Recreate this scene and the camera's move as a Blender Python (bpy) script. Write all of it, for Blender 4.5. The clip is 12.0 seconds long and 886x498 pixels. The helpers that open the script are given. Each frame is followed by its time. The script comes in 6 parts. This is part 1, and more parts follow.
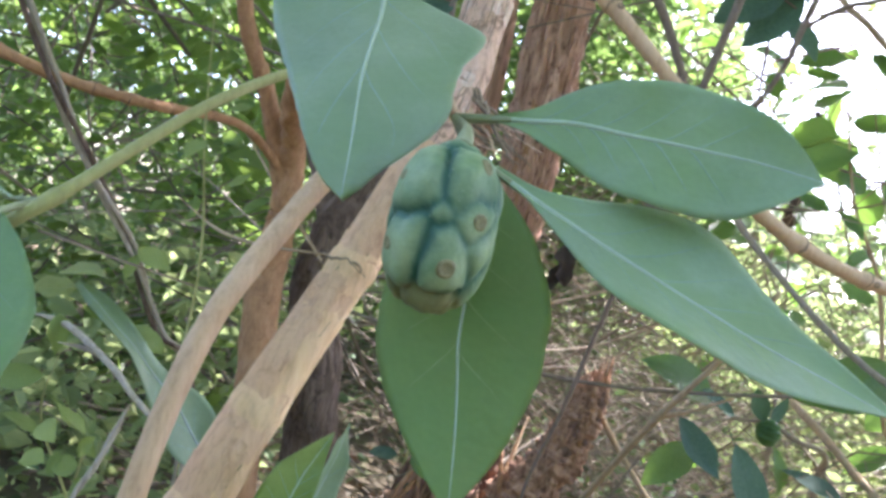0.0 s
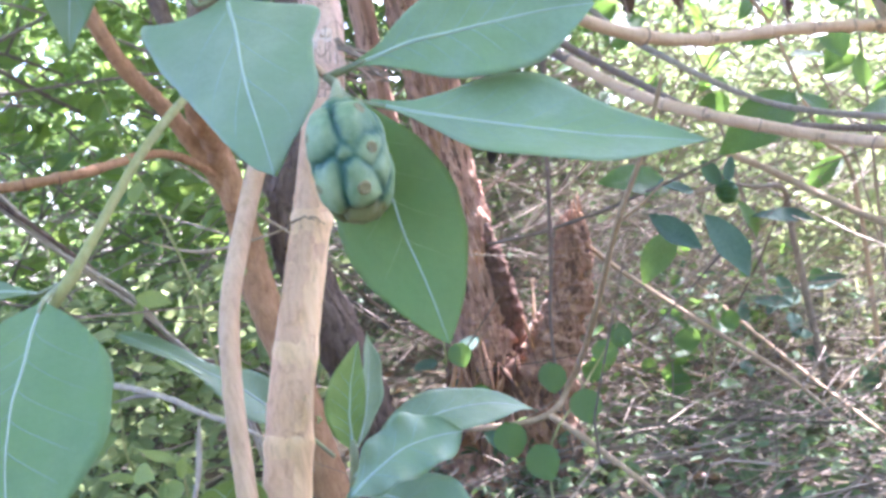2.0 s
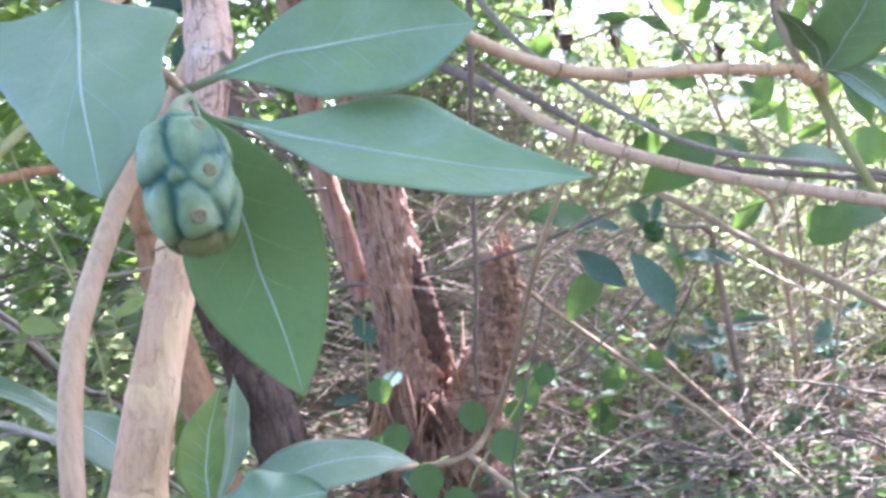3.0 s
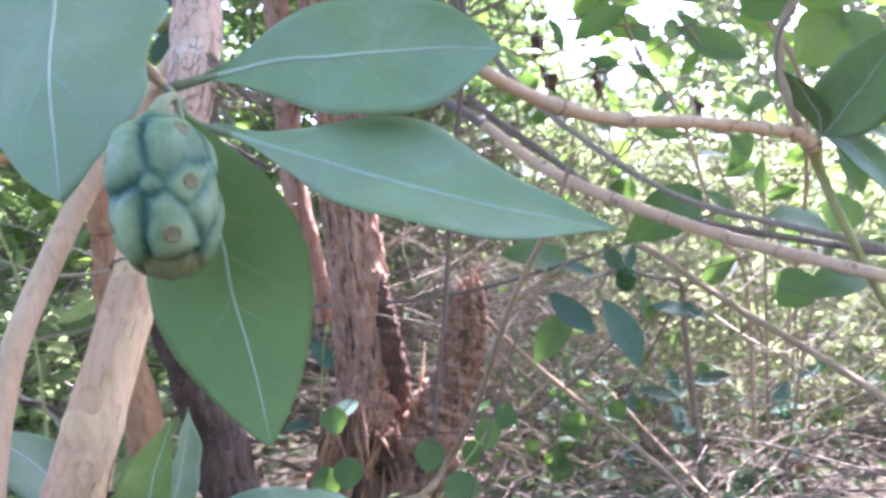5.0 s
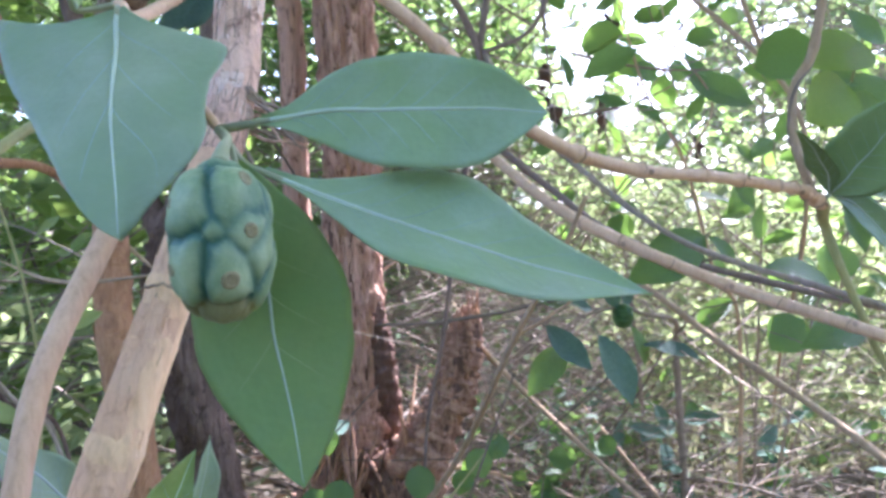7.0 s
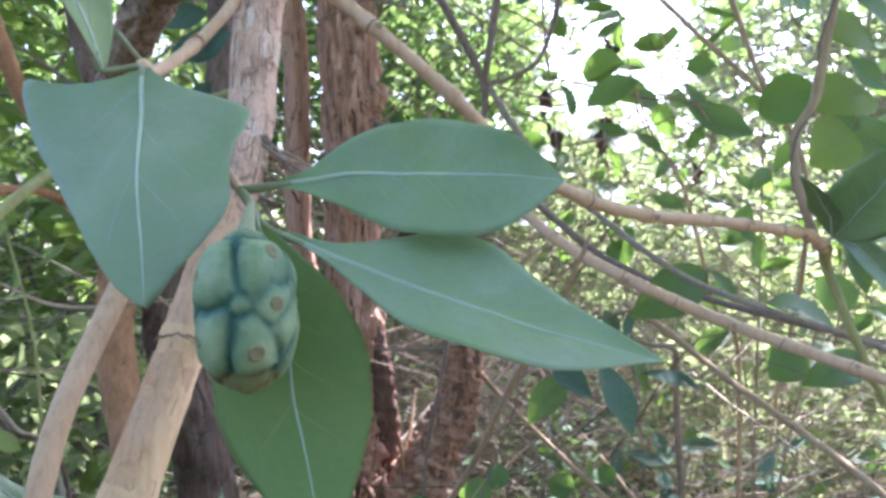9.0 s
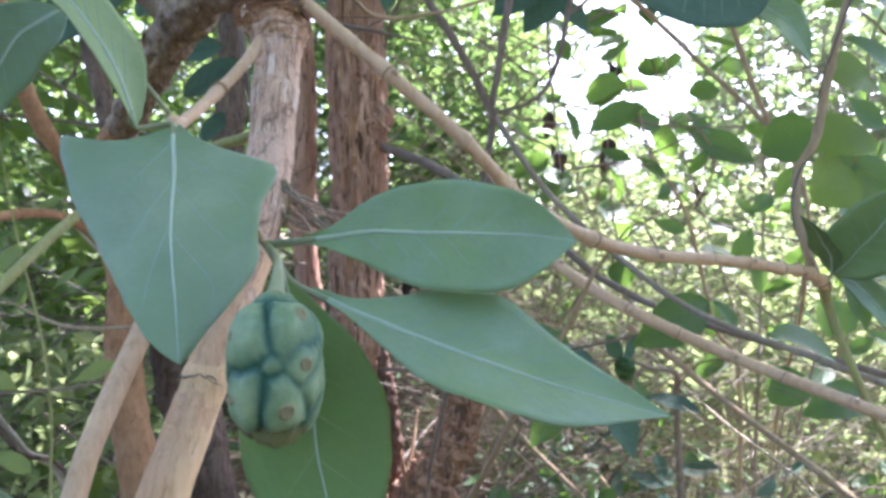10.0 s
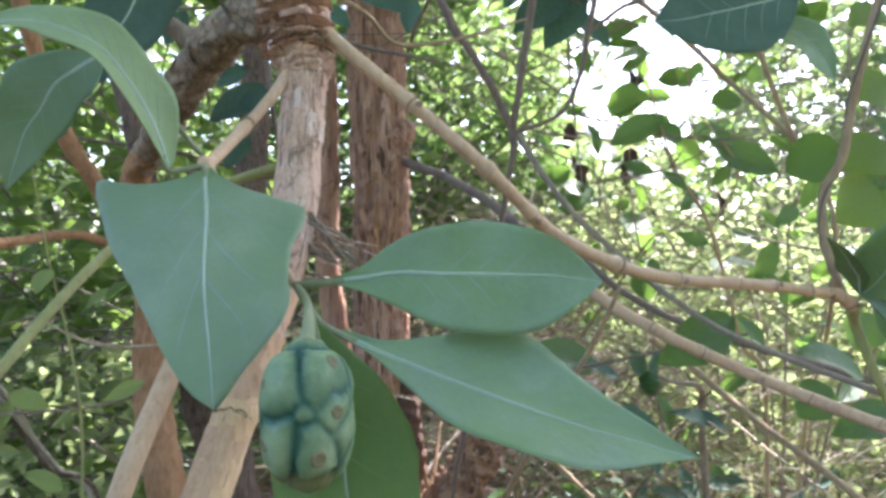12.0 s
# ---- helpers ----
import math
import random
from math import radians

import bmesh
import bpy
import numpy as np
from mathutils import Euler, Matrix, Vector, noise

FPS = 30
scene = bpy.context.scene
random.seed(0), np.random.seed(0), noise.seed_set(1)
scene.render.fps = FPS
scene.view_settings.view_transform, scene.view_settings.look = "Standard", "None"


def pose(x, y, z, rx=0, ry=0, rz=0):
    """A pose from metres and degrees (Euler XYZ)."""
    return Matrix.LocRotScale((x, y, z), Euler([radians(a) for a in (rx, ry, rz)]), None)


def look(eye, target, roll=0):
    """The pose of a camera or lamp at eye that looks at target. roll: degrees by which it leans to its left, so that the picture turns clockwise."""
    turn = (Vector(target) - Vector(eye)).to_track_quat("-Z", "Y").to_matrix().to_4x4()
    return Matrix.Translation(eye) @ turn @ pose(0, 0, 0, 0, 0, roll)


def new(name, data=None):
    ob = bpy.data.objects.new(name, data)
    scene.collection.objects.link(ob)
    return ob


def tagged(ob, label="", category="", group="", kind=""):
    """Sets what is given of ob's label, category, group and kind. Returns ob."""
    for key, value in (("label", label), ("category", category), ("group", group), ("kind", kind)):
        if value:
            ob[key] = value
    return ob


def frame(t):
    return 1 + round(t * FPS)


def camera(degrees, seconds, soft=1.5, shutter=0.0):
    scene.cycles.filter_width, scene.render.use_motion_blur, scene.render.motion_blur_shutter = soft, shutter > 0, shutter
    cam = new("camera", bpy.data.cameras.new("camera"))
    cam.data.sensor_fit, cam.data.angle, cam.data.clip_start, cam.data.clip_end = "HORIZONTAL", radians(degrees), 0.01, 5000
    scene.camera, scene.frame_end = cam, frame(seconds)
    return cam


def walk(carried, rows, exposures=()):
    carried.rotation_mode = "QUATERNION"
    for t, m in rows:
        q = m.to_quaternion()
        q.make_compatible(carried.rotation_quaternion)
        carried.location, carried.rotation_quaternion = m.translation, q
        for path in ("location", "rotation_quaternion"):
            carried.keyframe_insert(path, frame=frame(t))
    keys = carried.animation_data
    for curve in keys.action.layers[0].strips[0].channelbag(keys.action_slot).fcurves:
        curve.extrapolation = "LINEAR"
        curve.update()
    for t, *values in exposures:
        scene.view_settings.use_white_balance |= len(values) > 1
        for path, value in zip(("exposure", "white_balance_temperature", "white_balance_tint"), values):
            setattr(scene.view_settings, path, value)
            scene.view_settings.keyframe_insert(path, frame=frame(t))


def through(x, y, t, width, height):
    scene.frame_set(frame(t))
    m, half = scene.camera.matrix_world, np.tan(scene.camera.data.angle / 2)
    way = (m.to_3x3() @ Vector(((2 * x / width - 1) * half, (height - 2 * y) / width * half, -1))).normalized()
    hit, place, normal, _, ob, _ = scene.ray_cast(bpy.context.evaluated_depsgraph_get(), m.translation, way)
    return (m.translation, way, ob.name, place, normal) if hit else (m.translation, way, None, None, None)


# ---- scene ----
EXPOSURES = [(0.0, 2.79, 5850, 18), (0.5, 2.82, 5930, 18), (1.0, 3.14, 5700, 25), (1.5, 3.15, 5550, 26), (2.0, 3.38, 5390, 31), (2.5, 3.4, 5270, 34), (3.0, 3.27, 5300, 34), (5.0, 3.05, 5360, 34), (6.0, 2.97, 5280, 33), (7.0, 2.82, 5330, 29), (9.0, 2.68, 5500, 25), (10.0, 2.64, 5550, 24), (12.0, 2.56, 5820, 18)]
cam = camera(64.15, 12.0, soft=3.25)
# seconds, eye x y z, yaw, pitch, roll
PATH = [
    (0.0, 0.0157, -0.0021, 0.7189, 2.30, 0.10, -13.69),
    (0.3, -0.0011, -0.0087, 0.7398, 1.69, -0.66, -14.51),
    (0.5, -0.0080, -0.0080, 0.7189, 1.10, 0.21, -13.58),
    (1.0, -0.0103, 0.0088, 0.6875, 0.90, -2.00, -11.14),
    (1.2, 0.0052, 0.0139, 0.6822, -0.50, -3.29, -7.61),
    (1.5, 0.0387, -0.0529, 0.7049, 1.02, -8.41, 6.73),
    (2.0, 0.0390, -0.0971, 0.7157, -1.27, -6.85, 12.70),
    (2.5, 0.0475, -0.0907, 0.7135, -1.94, -5.99, 13.65),
    (3.0, 0.0792, -0.0598, 0.7083, -5.53, -5.34, 10.45),
    (3.2, 0.0797, -0.0536, 0.7104, -6.38, -4.92, 8.86),
    (5.0, 0.0664, -0.0237, 0.7145, -8.23, -3.54, 5.08),
    (5.5, 0.0644, -0.0239, 0.7125, -7.94, -3.24, 4.93),
    (6.0, 0.0576, -0.0328, 0.7171, -8.31, -2.07, 3.53),
    (6.2, 0.0535, -0.0280, 0.7345, -9.59, -1.98, 2.07),
    (6.5, 0.0527, -0.0354, 0.7298, -9.46, -1.61, 2.25),
    (7.0, 0.0451, -0.0293, 0.7310, -8.87, -2.06, 1.68),
    (9.0, 0.0355, -0.0325, 0.7534, -9.13, -0.84, 0.95),
    (9.5, 0.0220, -0.0520, 0.7732, -8.54, -0.11, 0.88),
    (10.0, 0.0255, -0.0465, 0.7745, -9.08, 0.12, 0.32),
    (10.5, 0.0241, -0.0446, 0.7718, -9.26, 0.31, 0.38),
    (11.0, 0.0246, -0.0365, 0.7819, -8.83, 0.01, 0.78),
    (11.5, 0.0165, -0.0417, 0.7813, -7.91, 0.47, 0.28),
    (12.0, 0.0221, -0.0506, 0.7914, -7.41, 0.65, 0.68),
]
walk(cam, [(t, pose(x, y, z, 90 + pitch, roll, yaw)) for t, x, y, z, yaw, pitch, roll in PATH], exposures=EXPOSURES)

# ---- world and sun ----
SUN_AZ, SUN_EL = 38.0, 50.0     # degrees from +y towards +x, and above the horizon
world = bpy.data.worlds.new("sky")
scene.world = world
world.use_nodes = True
wt = world.node_tree
sky = wt.nodes.new("ShaderNodeTexSky")
sky.sky_type, sky.sun_disc = "NISHITA", False
sky.sun_elevation, sky.sun_rotation = radians(SUN_EL), radians(SUN_AZ)
sky.dust_density, sky.air_density = 3.0, 1.0
wt.links.new(sky.outputs[0], wt.nodes["Background"].inputs[0])
wt.nodes["Background"].inputs[1].default_value = 0.15
sun = new("sun", bpy.data.lights.new("sun", "SUN"))
sun.data.energy, sun.data.angle, sun.data.color = 5.0, radians(0.6), (1.0, 0.94, 0.84)
sun_way = Vector((math.sin(radians(SUN_AZ)) * math.cos(radians(SUN_EL)), math.cos(radians(SUN_AZ)) * math.cos(radians(SUN_EL)), math.sin(radians(SUN_EL))))
sun.matrix_world = look(sun_way * 20, (0, 0, 0))


# ---- materials ----
def base_mat(name, rough=0.6, spec=0.5):
    m = bpy.data.materials.new(name)
    m.use_nodes = True
    p = m.node_tree.nodes["Principled BSDF"]
    p.inputs["Roughness"].default_value = rough
    p.inputs["Specular IOR Level"].default_value = spec
    return m, m.node_tree, p


def node(nt, kind, **inputs):
    n = nt.nodes.new(kind)
    for key, value in inputs.items():
        n.inputs[key.replace("_", " ")].default_value = value
    return n


def ramp(nt, fac, stops):
    r = nt.nodes.new("ShaderNodeValToRGB")
    e = r.color_ramp.elements
    while len(e) < len(stops):
        e.new(0.5)
    for el, (pos, col) in zip(e, stops):
        el.position, el.color = pos, (*col, 1)
    nt.links.new(fac, r.inputs[0])
    return r.outputs[0]


def mix(nt, fac, a, b, mode="MIX"):
    n = nt.nodes.new("ShaderNodeMix")
    n.data_type, n.blend_type = "RGBA", mode
    for sock, val in ((n.inputs[0], fac), (n.inputs[6], a), (n.inputs[7], b)):
        if isinstance(val, (int, float)):
            sock.default_value = val
        elif isinstance(val, tuple):
            sock.default_value = (*val, 1)
        else:
            nt.links.new(val, sock)
    return n.outputs[2]


def mapped(nt, scale, source="Object"):
    tc = nt.nodes.new("ShaderNodeTexCoord")
    mp = nt.nodes.new("ShaderNodeMapping")
    mp.inputs["Scale"].default_value = scale
    nt.links.new(tc.outputs[source], mp.inputs[0])
    return mp.outputs[0]


def noise_tex(nt, vec, scale, detail=5, rough=0.6):
    n = node(nt, "ShaderNodeTexNoise", Scale=scale, Detail=detail, Roughness=rough)
    nt.links.new(vec, n.inputs["Vector"])
    return n.outputs["Fac"]


def bump(nt, p, height, strength, dist, before=None):
    b = node(nt, "ShaderNodeBump", Strength=strength, Distance=dist)
    nt.links.new(height, b.inputs["Height"])
    if before is not None:
        nt.links.new(before, b.inputs["Normal"])
    nt.links.new(b.outputs[0], p.inputs["Normal"])
    return b.outputs[0]


def leaf_mat(name, dark, light, rough=0.5, through_col=(0.3, 0.5, 0.08), through=0.3, vary=0.25, island=False, spec=0.5, edge=None, coat=0.0, warm=None):
    """A leaf: grain and blotches, some difference from leaf to leaf, and light that passes through."""
    m, nt, p = base_mat(name, rough, spec)
    vec = mapped(nt, (1, 1, 1))
    blot = noise_tex(nt, vec, 28, 4)
    fine = noise_tex(nt, vec, 420, 3)
    col = ramp(nt, blot, [(0.3, dark), (0.72, light)])
    col = mix(nt, 0.12, col, ramp(nt, fine, [(0.35, tuple(0.6 * c for c in dark)), (0.65, light)]))
    if warm:
        patch = noise_tex(nt, vec, 17, 3)
        col = mix(nt, ramp(nt, patch, [(0.42, (0, 0, 0)), (0.66, (0.8, 0.8, 0.8))]), col, warm)
    if edge:
        uv = nt.nodes.new("ShaderNodeTexCoord")
        sep = nt.nodes.new("ShaderNodeSeparateXYZ")
        nt.links.new(uv.outputs["UV"], sep.inputs[0])
        rim = nt.nodes.new("ShaderNodeMapRange")
        rim.inputs[1].default_value, rim.inputs[2].default_value = 0.96, 1.05
        nt.links.new(sep.outputs[1], rim.inputs[0])
        col = mix(nt, rim.outputs[0], col, edge)
    if island:
        src = nt.nodes.new("ShaderNodeNewGeometry").outputs["Random Per Island"]
    else:
        src = nt.nodes.new("ShaderNodeObjectInfo").outputs["Random"]
    hsv = nt.nodes.new("ShaderNodeHueSaturation")
    mr = nt.nodes.new("ShaderNodeMapRange")
    mr.inputs[3].default_value, mr.inputs[4].default_value = 1 - vary, 1 + vary
    nt.links.new(src, mr.inputs[0])
    nt.links.new(mr.outputs[0], hsv.inputs["Value"])
    mh = nt.nodes.new("ShaderNodeMapRange")
    mh.inputs[3].default_value, mh.inputs[4].default_value = 0.5 + 0.06 * vary, 0.5 - 0.1 * vary
    nt.links.new(src, mh.inputs[0])
    nt.links.new(mh.outputs[0], hsv.inputs["Hue"])
    nt.links.new(col, hsv.inputs["Color"])
    nt.links.new(hsv.outputs[0], p.inputs["Base Color"])
    if coat:
        p.inputs["Sheen Weight"].default_value = coat
        p.inputs["Sheen Roughness"].default_value = 0.4
        p.inputs["Sheen Tint"].default_value = (0.85, 0.95, 0.87, 1)
    if not island:
        big = noise_tex(nt, vec, 42, 3)
        b = bump(nt, p, big, 0.45, 0.004)
        bump(nt, p, fine, 0.15, 0.0006, b)
    tr = node(nt, "ShaderNodeBsdfTranslucent")
    tint = mix(nt, 1.0, hsv.outputs[0], tuple(min(1.0, 4 * c) for c in through_col), "MULTIPLY")
    nt.links.new(mix(nt, 0.5, tint, through_col), tr.inputs[0])
    sh = nt.nodes.new("ShaderNodeMixShader")
    sh.inputs[0].default_value = through
    nt.links.new(p.outputs[0], sh.inputs[1])
    nt.links.new(tr.outputs[0], sh.inputs[2])
    nt.links.new(sh.outputs[0], nt.nodes["Material Output"].inputs[0])
    return m


def bark_mat(name, dark, mid, light, stretch=(1, 1, 0.25), scale=60, crack=0.5, rough=0.85, moss=None, relief=0.003, island=False, net=(0.42, 0.6)):
    m, nt, p = base_mat(name, rough, 0.25)
    vec = mapped(nt, stretch)
    plain = mapped(nt, (1, 1, 1))
    big = noise_tex(nt, plain, scale * 0.3, 4)
    grain = noise_tex(nt, vec, scale * 2.5, 8, 0.7)
    vor = node(nt, "ShaderNodeTexVoronoi", Scale=scale * 1.5)
    vor.feature = "DISTANCE_TO_EDGE"
    warp = mix(nt, 0.5 / scale, vec, ramp(nt, grain, [(0, (0, 0, 0)), (1, (1, 1, 1))]), "ADD")
    nt.links.new(warp, vor.inputs["Vector"])
    col = ramp(nt, grain, [(0.28, dark), (0.5, mid), (0.72, light)])
    col = mix(nt, 0.45, col, ramp(nt, big, [(0.3, mid), (0.65, light)]))
    edge = ramp(nt, vor.outputs["Distance"], [(0.0, (1, 1, 1)), (0.07, (0, 0, 0))])
    fac = nt.nodes.new("ShaderNodeMath")
    fac.operation = "MULTIPLY"
    fac.inputs[1].default_value = crack
    gate = nt.nodes.new("ShaderNodeMath")
    gate.operation = "MULTIPLY"
    nt.links.new(edge, gate.inputs[0])
    nt.links.new(ramp(nt, noise_tex(nt, plain, scale * 1.1, 3), [(net[0], (0, 0, 0)), (net[1], (1, 1, 1))]), gate.inputs[1])
    nt.links.new(gate.outputs[0], fac.inputs[0])
    col = mix(nt, fac.outputs[0], col, dark)
    if moss:
        col = mix(nt, ramp(nt, noise_tex(nt, plain, scale * 0.6, 6), [(0.52, (0, 0, 0)), (0.66, (1, 1, 1))]), col, moss)
    if island:
        hsv = nt.nodes.new("ShaderNodeHueSaturation")
        mr = nt.nodes.new("ShaderNodeMapRange")
        mr.inputs[3].default_value, mr.inputs[4].default_value = 0.55, 1.35
        nt.links.new(nt.nodes.new("ShaderNodeNewGeometry").outputs["Random Per Island"], mr.inputs[0])
        nt.links.new(mr.outputs[0], hsv.inputs["Value"])
        nt.links.new(col, hsv.inputs["Color"])
        col = hsv.outputs[0]
    nt.links.new(col, p.inputs["Base Color"])
    b = bump(nt, p, grain, 0.6, relief)
    bump(nt, p, vor.outputs["Distance"], 0.35 * crack, relief * 2, b)
    return m


M_LEAF = leaf_mat("waxy_leaf", (0.216, 0.308, 0.202), (0.328, 0.424, 0.296), 0.42, (0.34, 0.52, 0.12), 0.36, 0.12, edge=(0.34, 0.44, 0.32), coat=0.3, spec=0.7, warm=(0.205, 0.322, 0.175))
# Greener copy of the waxy leaf: missing sky sheen put into the colour.
M_LEAF_BACK = leaf_mat("smooth_green_leaf", (0.225, 0.32, 0.115), (0.295, 0.39, 0.155), 0.45, (0.32, 0.50, 0.11), 0.38, 0.08, spec=0.4, warm=(0.22, 0.35, 0.13), edge=(0.28, 0.33, 0.12))
# Lighter, greener copy of the waxy leaf: brightness of the sideways blades put into colour.
M_LEAF_LIT = leaf_mat("waxy_leaf_lit", (0.24, 0.348, 0.222), (0.355, 0.472, 0.330), 0.55, (0.34, 0.52, 0.16), 0.36, 0.05, edge=(0.36, 0.46, 0.30), coat=0.3, spec=0.45, warm=(0.245, 0.370, 0.168))
M_GREENLEAF = leaf_mat("mid_green_leaf", (0.20, 0.325, 0.150), (0.29, 0.43, 0.22), 0.45, (0.32, 0.52, 0.12), 0.36, 0.1, edge=(0.30, 0.42, 0.22), coat=0.2, spec=0.5, warm=(0.22, 0.36, 0.14))
M_UNDER = leaf_mat("pale_leaf_underside", (0.30, 0.40, 0.22), (0.42, 0.52, 0.32), 0.6, (0.36, 0.52, 0.16), 0.35, 0.06, edge=(0.40, 0.50, 0.32), spec=0.3, warm=(0.34, 0.44, 0.22))
M_SHOOT = leaf_mat("branch_end_leaf", (0.165, 0.265, 0.11), (0.24, 0.35, 0.16), 0.45, (0.26, 0.46, 0.07), 0.3, 0.15, edge=(0.2, 0.3, 0.12))
M_YOUNG = leaf_mat("young_leaf", (0.24, 0.33, 0.08), (0.34, 0.43, 0.13), 0.45, (0.3, 0.5, 0.1), 0.2, 0.15, edge=(0.3, 0.4, 0.2), coat=0.1)
M_RIB = leaf_mat("leaf_rib", (0.37, 0.47, 0.36), (0.47, 0.57, 0.45), 0.45, (0.4, 0.5, 0.3), 0.1, 0.05)
M_VEIN = leaf_mat("leaf_vein", (0.25, 0.37, 0.25), (0.31, 0.44, 0.31), 0.5, (0.3, 0.5, 0.2), 0.1, 0.05)
M_PALEVEIN = leaf_mat("pale_leaf_vein", (0.30, 0.43, 0.325), (0.37, 0.50, 0.39), 0.5, (0.3, 0.5, 0.2), 0.1, 0.05)
M_VEIN_BACK = leaf_mat("green_leaf_vein", (0.255, 0.365, 0.125), (0.32, 0.42, 0.16), 0.5, (0.3, 0.5, 0.2), 0.1, 0.05)
M_LIMB = bark_mat("brown_limb_bark", (0.10, 0.072, 0.055), (0.25, 0.185, 0.14), (0.40, 0.31, 0.245), (1, 1, 0.4), 50, 0.5, 0.9, relief=0.004)
M_WARMLIMB = bark_mat("warm_limb_bark", (0.10, 0.068, 0.048), (0.34, 0.24, 0.17), (0.52, 0.405, 0.31), (1, 0.5, 0.8), 60, 0.9, 0.95, relief=0.012, net=(0.36, 0.5))
M_MID = leaf_mat("shrub_leaf", (0.055, 0.125, 0.045), (0.09, 0.185, 0.068), 0.45, (0.29, 0.48, 0.08), 0.42, 0.3)
M_MIDMASS = leaf_mat("bush_leaf", (0.06, 0.11, 0.034), (0.10, 0.17, 0.052), 0.45, (0.38, 0.55, 0.12), 0.52, 0.35, island=True)
M_WEED = leaf_mat("weed_leaf", (0.085, 0.13, 0.07), (0.16, 0.215, 0.12), 0.6, (0.25, 0.38, 0.12), 0.25, 0.35, island=True, spec=0.12)
M_BLUE = leaf_mat("bluish_leaf", (0.068, 0.115, 0.085), (0.11, 0.168, 0.132), 0.6, (0.15, 0.35, 0.12), 0.12, 0.2, coat=0.0, spec=0.1)
M_FINE = leaf_mat("fine_leaflet", (0.055, 0.105, 0.036), (0.10, 0.17, 0.06), 0.55, (0.36, 0.54, 0.15), 0.48, 0.45, island=True)
M_FAR = leaf_mat("sunny_leaf", (0.15, 0.205, 0.082), (0.26, 0.315, 0.155), 0.55, (0.48, 0.575, 0.24), 0.5, 0.45, island=True, spec=0.2)
M_PALE = leaf_mat("pale_sunny_leaf", (0.075, 0.13, 0.045), (0.15, 0.20, 0.08), 0.55, (0.42, 0.54, 0.21), 0.45, 0.45, island=True)
M_STRAW = leaf_mat("straw_grass", (0.24, 0.25, 0.13), (0.42, 0.41, 0.24), 0.6, (0.5, 0.55, 0.25), 0.4, 0.35, island=True, spec=0.2)
M_DRY = leaf_mat("dry_leaf", (0.10, 0.08, 0.055), (0.20, 0.155, 0.105), 0.8, (0.3, 0.18, 0.08), 0.1, 0.5, island=True)
M_WITHERED = leaf_mat("withered_leaf", (0.03, 0.022, 0.02), (0.085, 0.06, 0.05), 0.85, (0.1, 0.06, 0.03), 0.05, 0.3)
M_SUNNY = leaf_mat("round_sunny_leaf", (0.12, 0.22, 0.045), (0.18, 0.29, 0.07), 0.5, (0.42, 0.60, 0.10), 0.5, 0.2)
M_YELLOW = leaf_mat("yellow_green_leaf", (0.19, 0.27, 0.07), (0.28, 0.35, 0.11), 0.5, (0.42, 0.52, 0.14), 0.35, 0.2)
M_BARK = bark_mat("pale_bark", (0.16, 0.09, 0.066), (0.645, 0.41, 0.305), (0.81, 0.60, 0.475), (1, 1, 0.4), 70, 0.8, relief=0.003, net=(0.39, 0.54))
M_FLAKE = bark_mat("pale_bark_flake", (0.40, 0.26, 0.20), (0.70, 0.53, 0.44), (0.82, 0.66, 0.55), (1, 1, 0.4), 80, 0.3, relief=0.0015)
M_LOWBARK = bark_mat("smooth_pale_bark", (0.38, 0.22, 0.12), (0.75, 0.495, 0.29), (0.85, 0.63, 0.42), (1, 1, 0.2), 80, 0.25, 0.75, relief=0.0012)
M_STEM = bark_mat("smooth_tan_bark", (0.30, 0.175, 0.105), (0.58, 0.385, 0.25), (0.70, 0.50, 0.35), (1, 1, 0.15), 90, 0.12, 0.7, relief=0.0006)
M_GREENSTEM = bark_mat("green_tan_bark", (0.17, 0.165, 0.07), (0.29, 0.295, 0.115), (0.40, 0.375, 0.175), (1, 1, 0.2), 90, 0.1, 0.65, relief=0.0005)
M_RED = bark_mat("fibrous_red_bark", (0.095, 0.042, 0.028), (0.46, 0.25, 0.175), (0.68, 0.45, 0.34), (1, 1, 0.10), 34, 0.9, 0.95, relief=0.012)
M_REDPALE = bark_mat("peeling_red_bark", (0.16, 0.08, 0.055), (0.56, 0.33, 0.24), (0.74, 0.52, 0.41), (1, 1, 0.10), 40, 0.6, 0.95, relief=0.006)
M_ROT = bark_mat("rotten_orange_wood", (0.07, 0.033, 0.024), (0.33, 0.18, 0.12), (0.54, 0.34, 0.235), (1, 1, 0.13), 34, 0.9, 0.95, relief=0.01)
M_DARKBARK = bark_mat("dark_grey_bark", (0.032, 0.022, 0.018), (0.13, 0.088, 0.07), (0.29, 0.205, 0.165), (1, 1, 0.2), 42, 0.8, 0.95, relief=0.016)
M_TORN = bark_mat("dark_torn_bark", (0.045, 0.026, 0.02), (0.13, 0.075, 0.055), (0.24, 0.145, 0.11), (1, 1, 0.15), 35, 0.6, 0.95, relief=0.01)
M_ORANGE = bark_mat("orange_brown_bark", (0.12, 0.055, 0.03), (0.37, 0.19, 0.098), (0.52, 0.31, 0.185), (1, 1, 0.3), 45, 0.4, 0.9, relief=0.004)
M_GREYSTEM = bark_mat("grey_dead_wood", (0.11, 0.088, 0.07), (0.27, 0.22, 0.175), (0.41, 0.345, 0.285), (1, 1, 0.15), 70, 0.25, 0.9, relief=0.002)
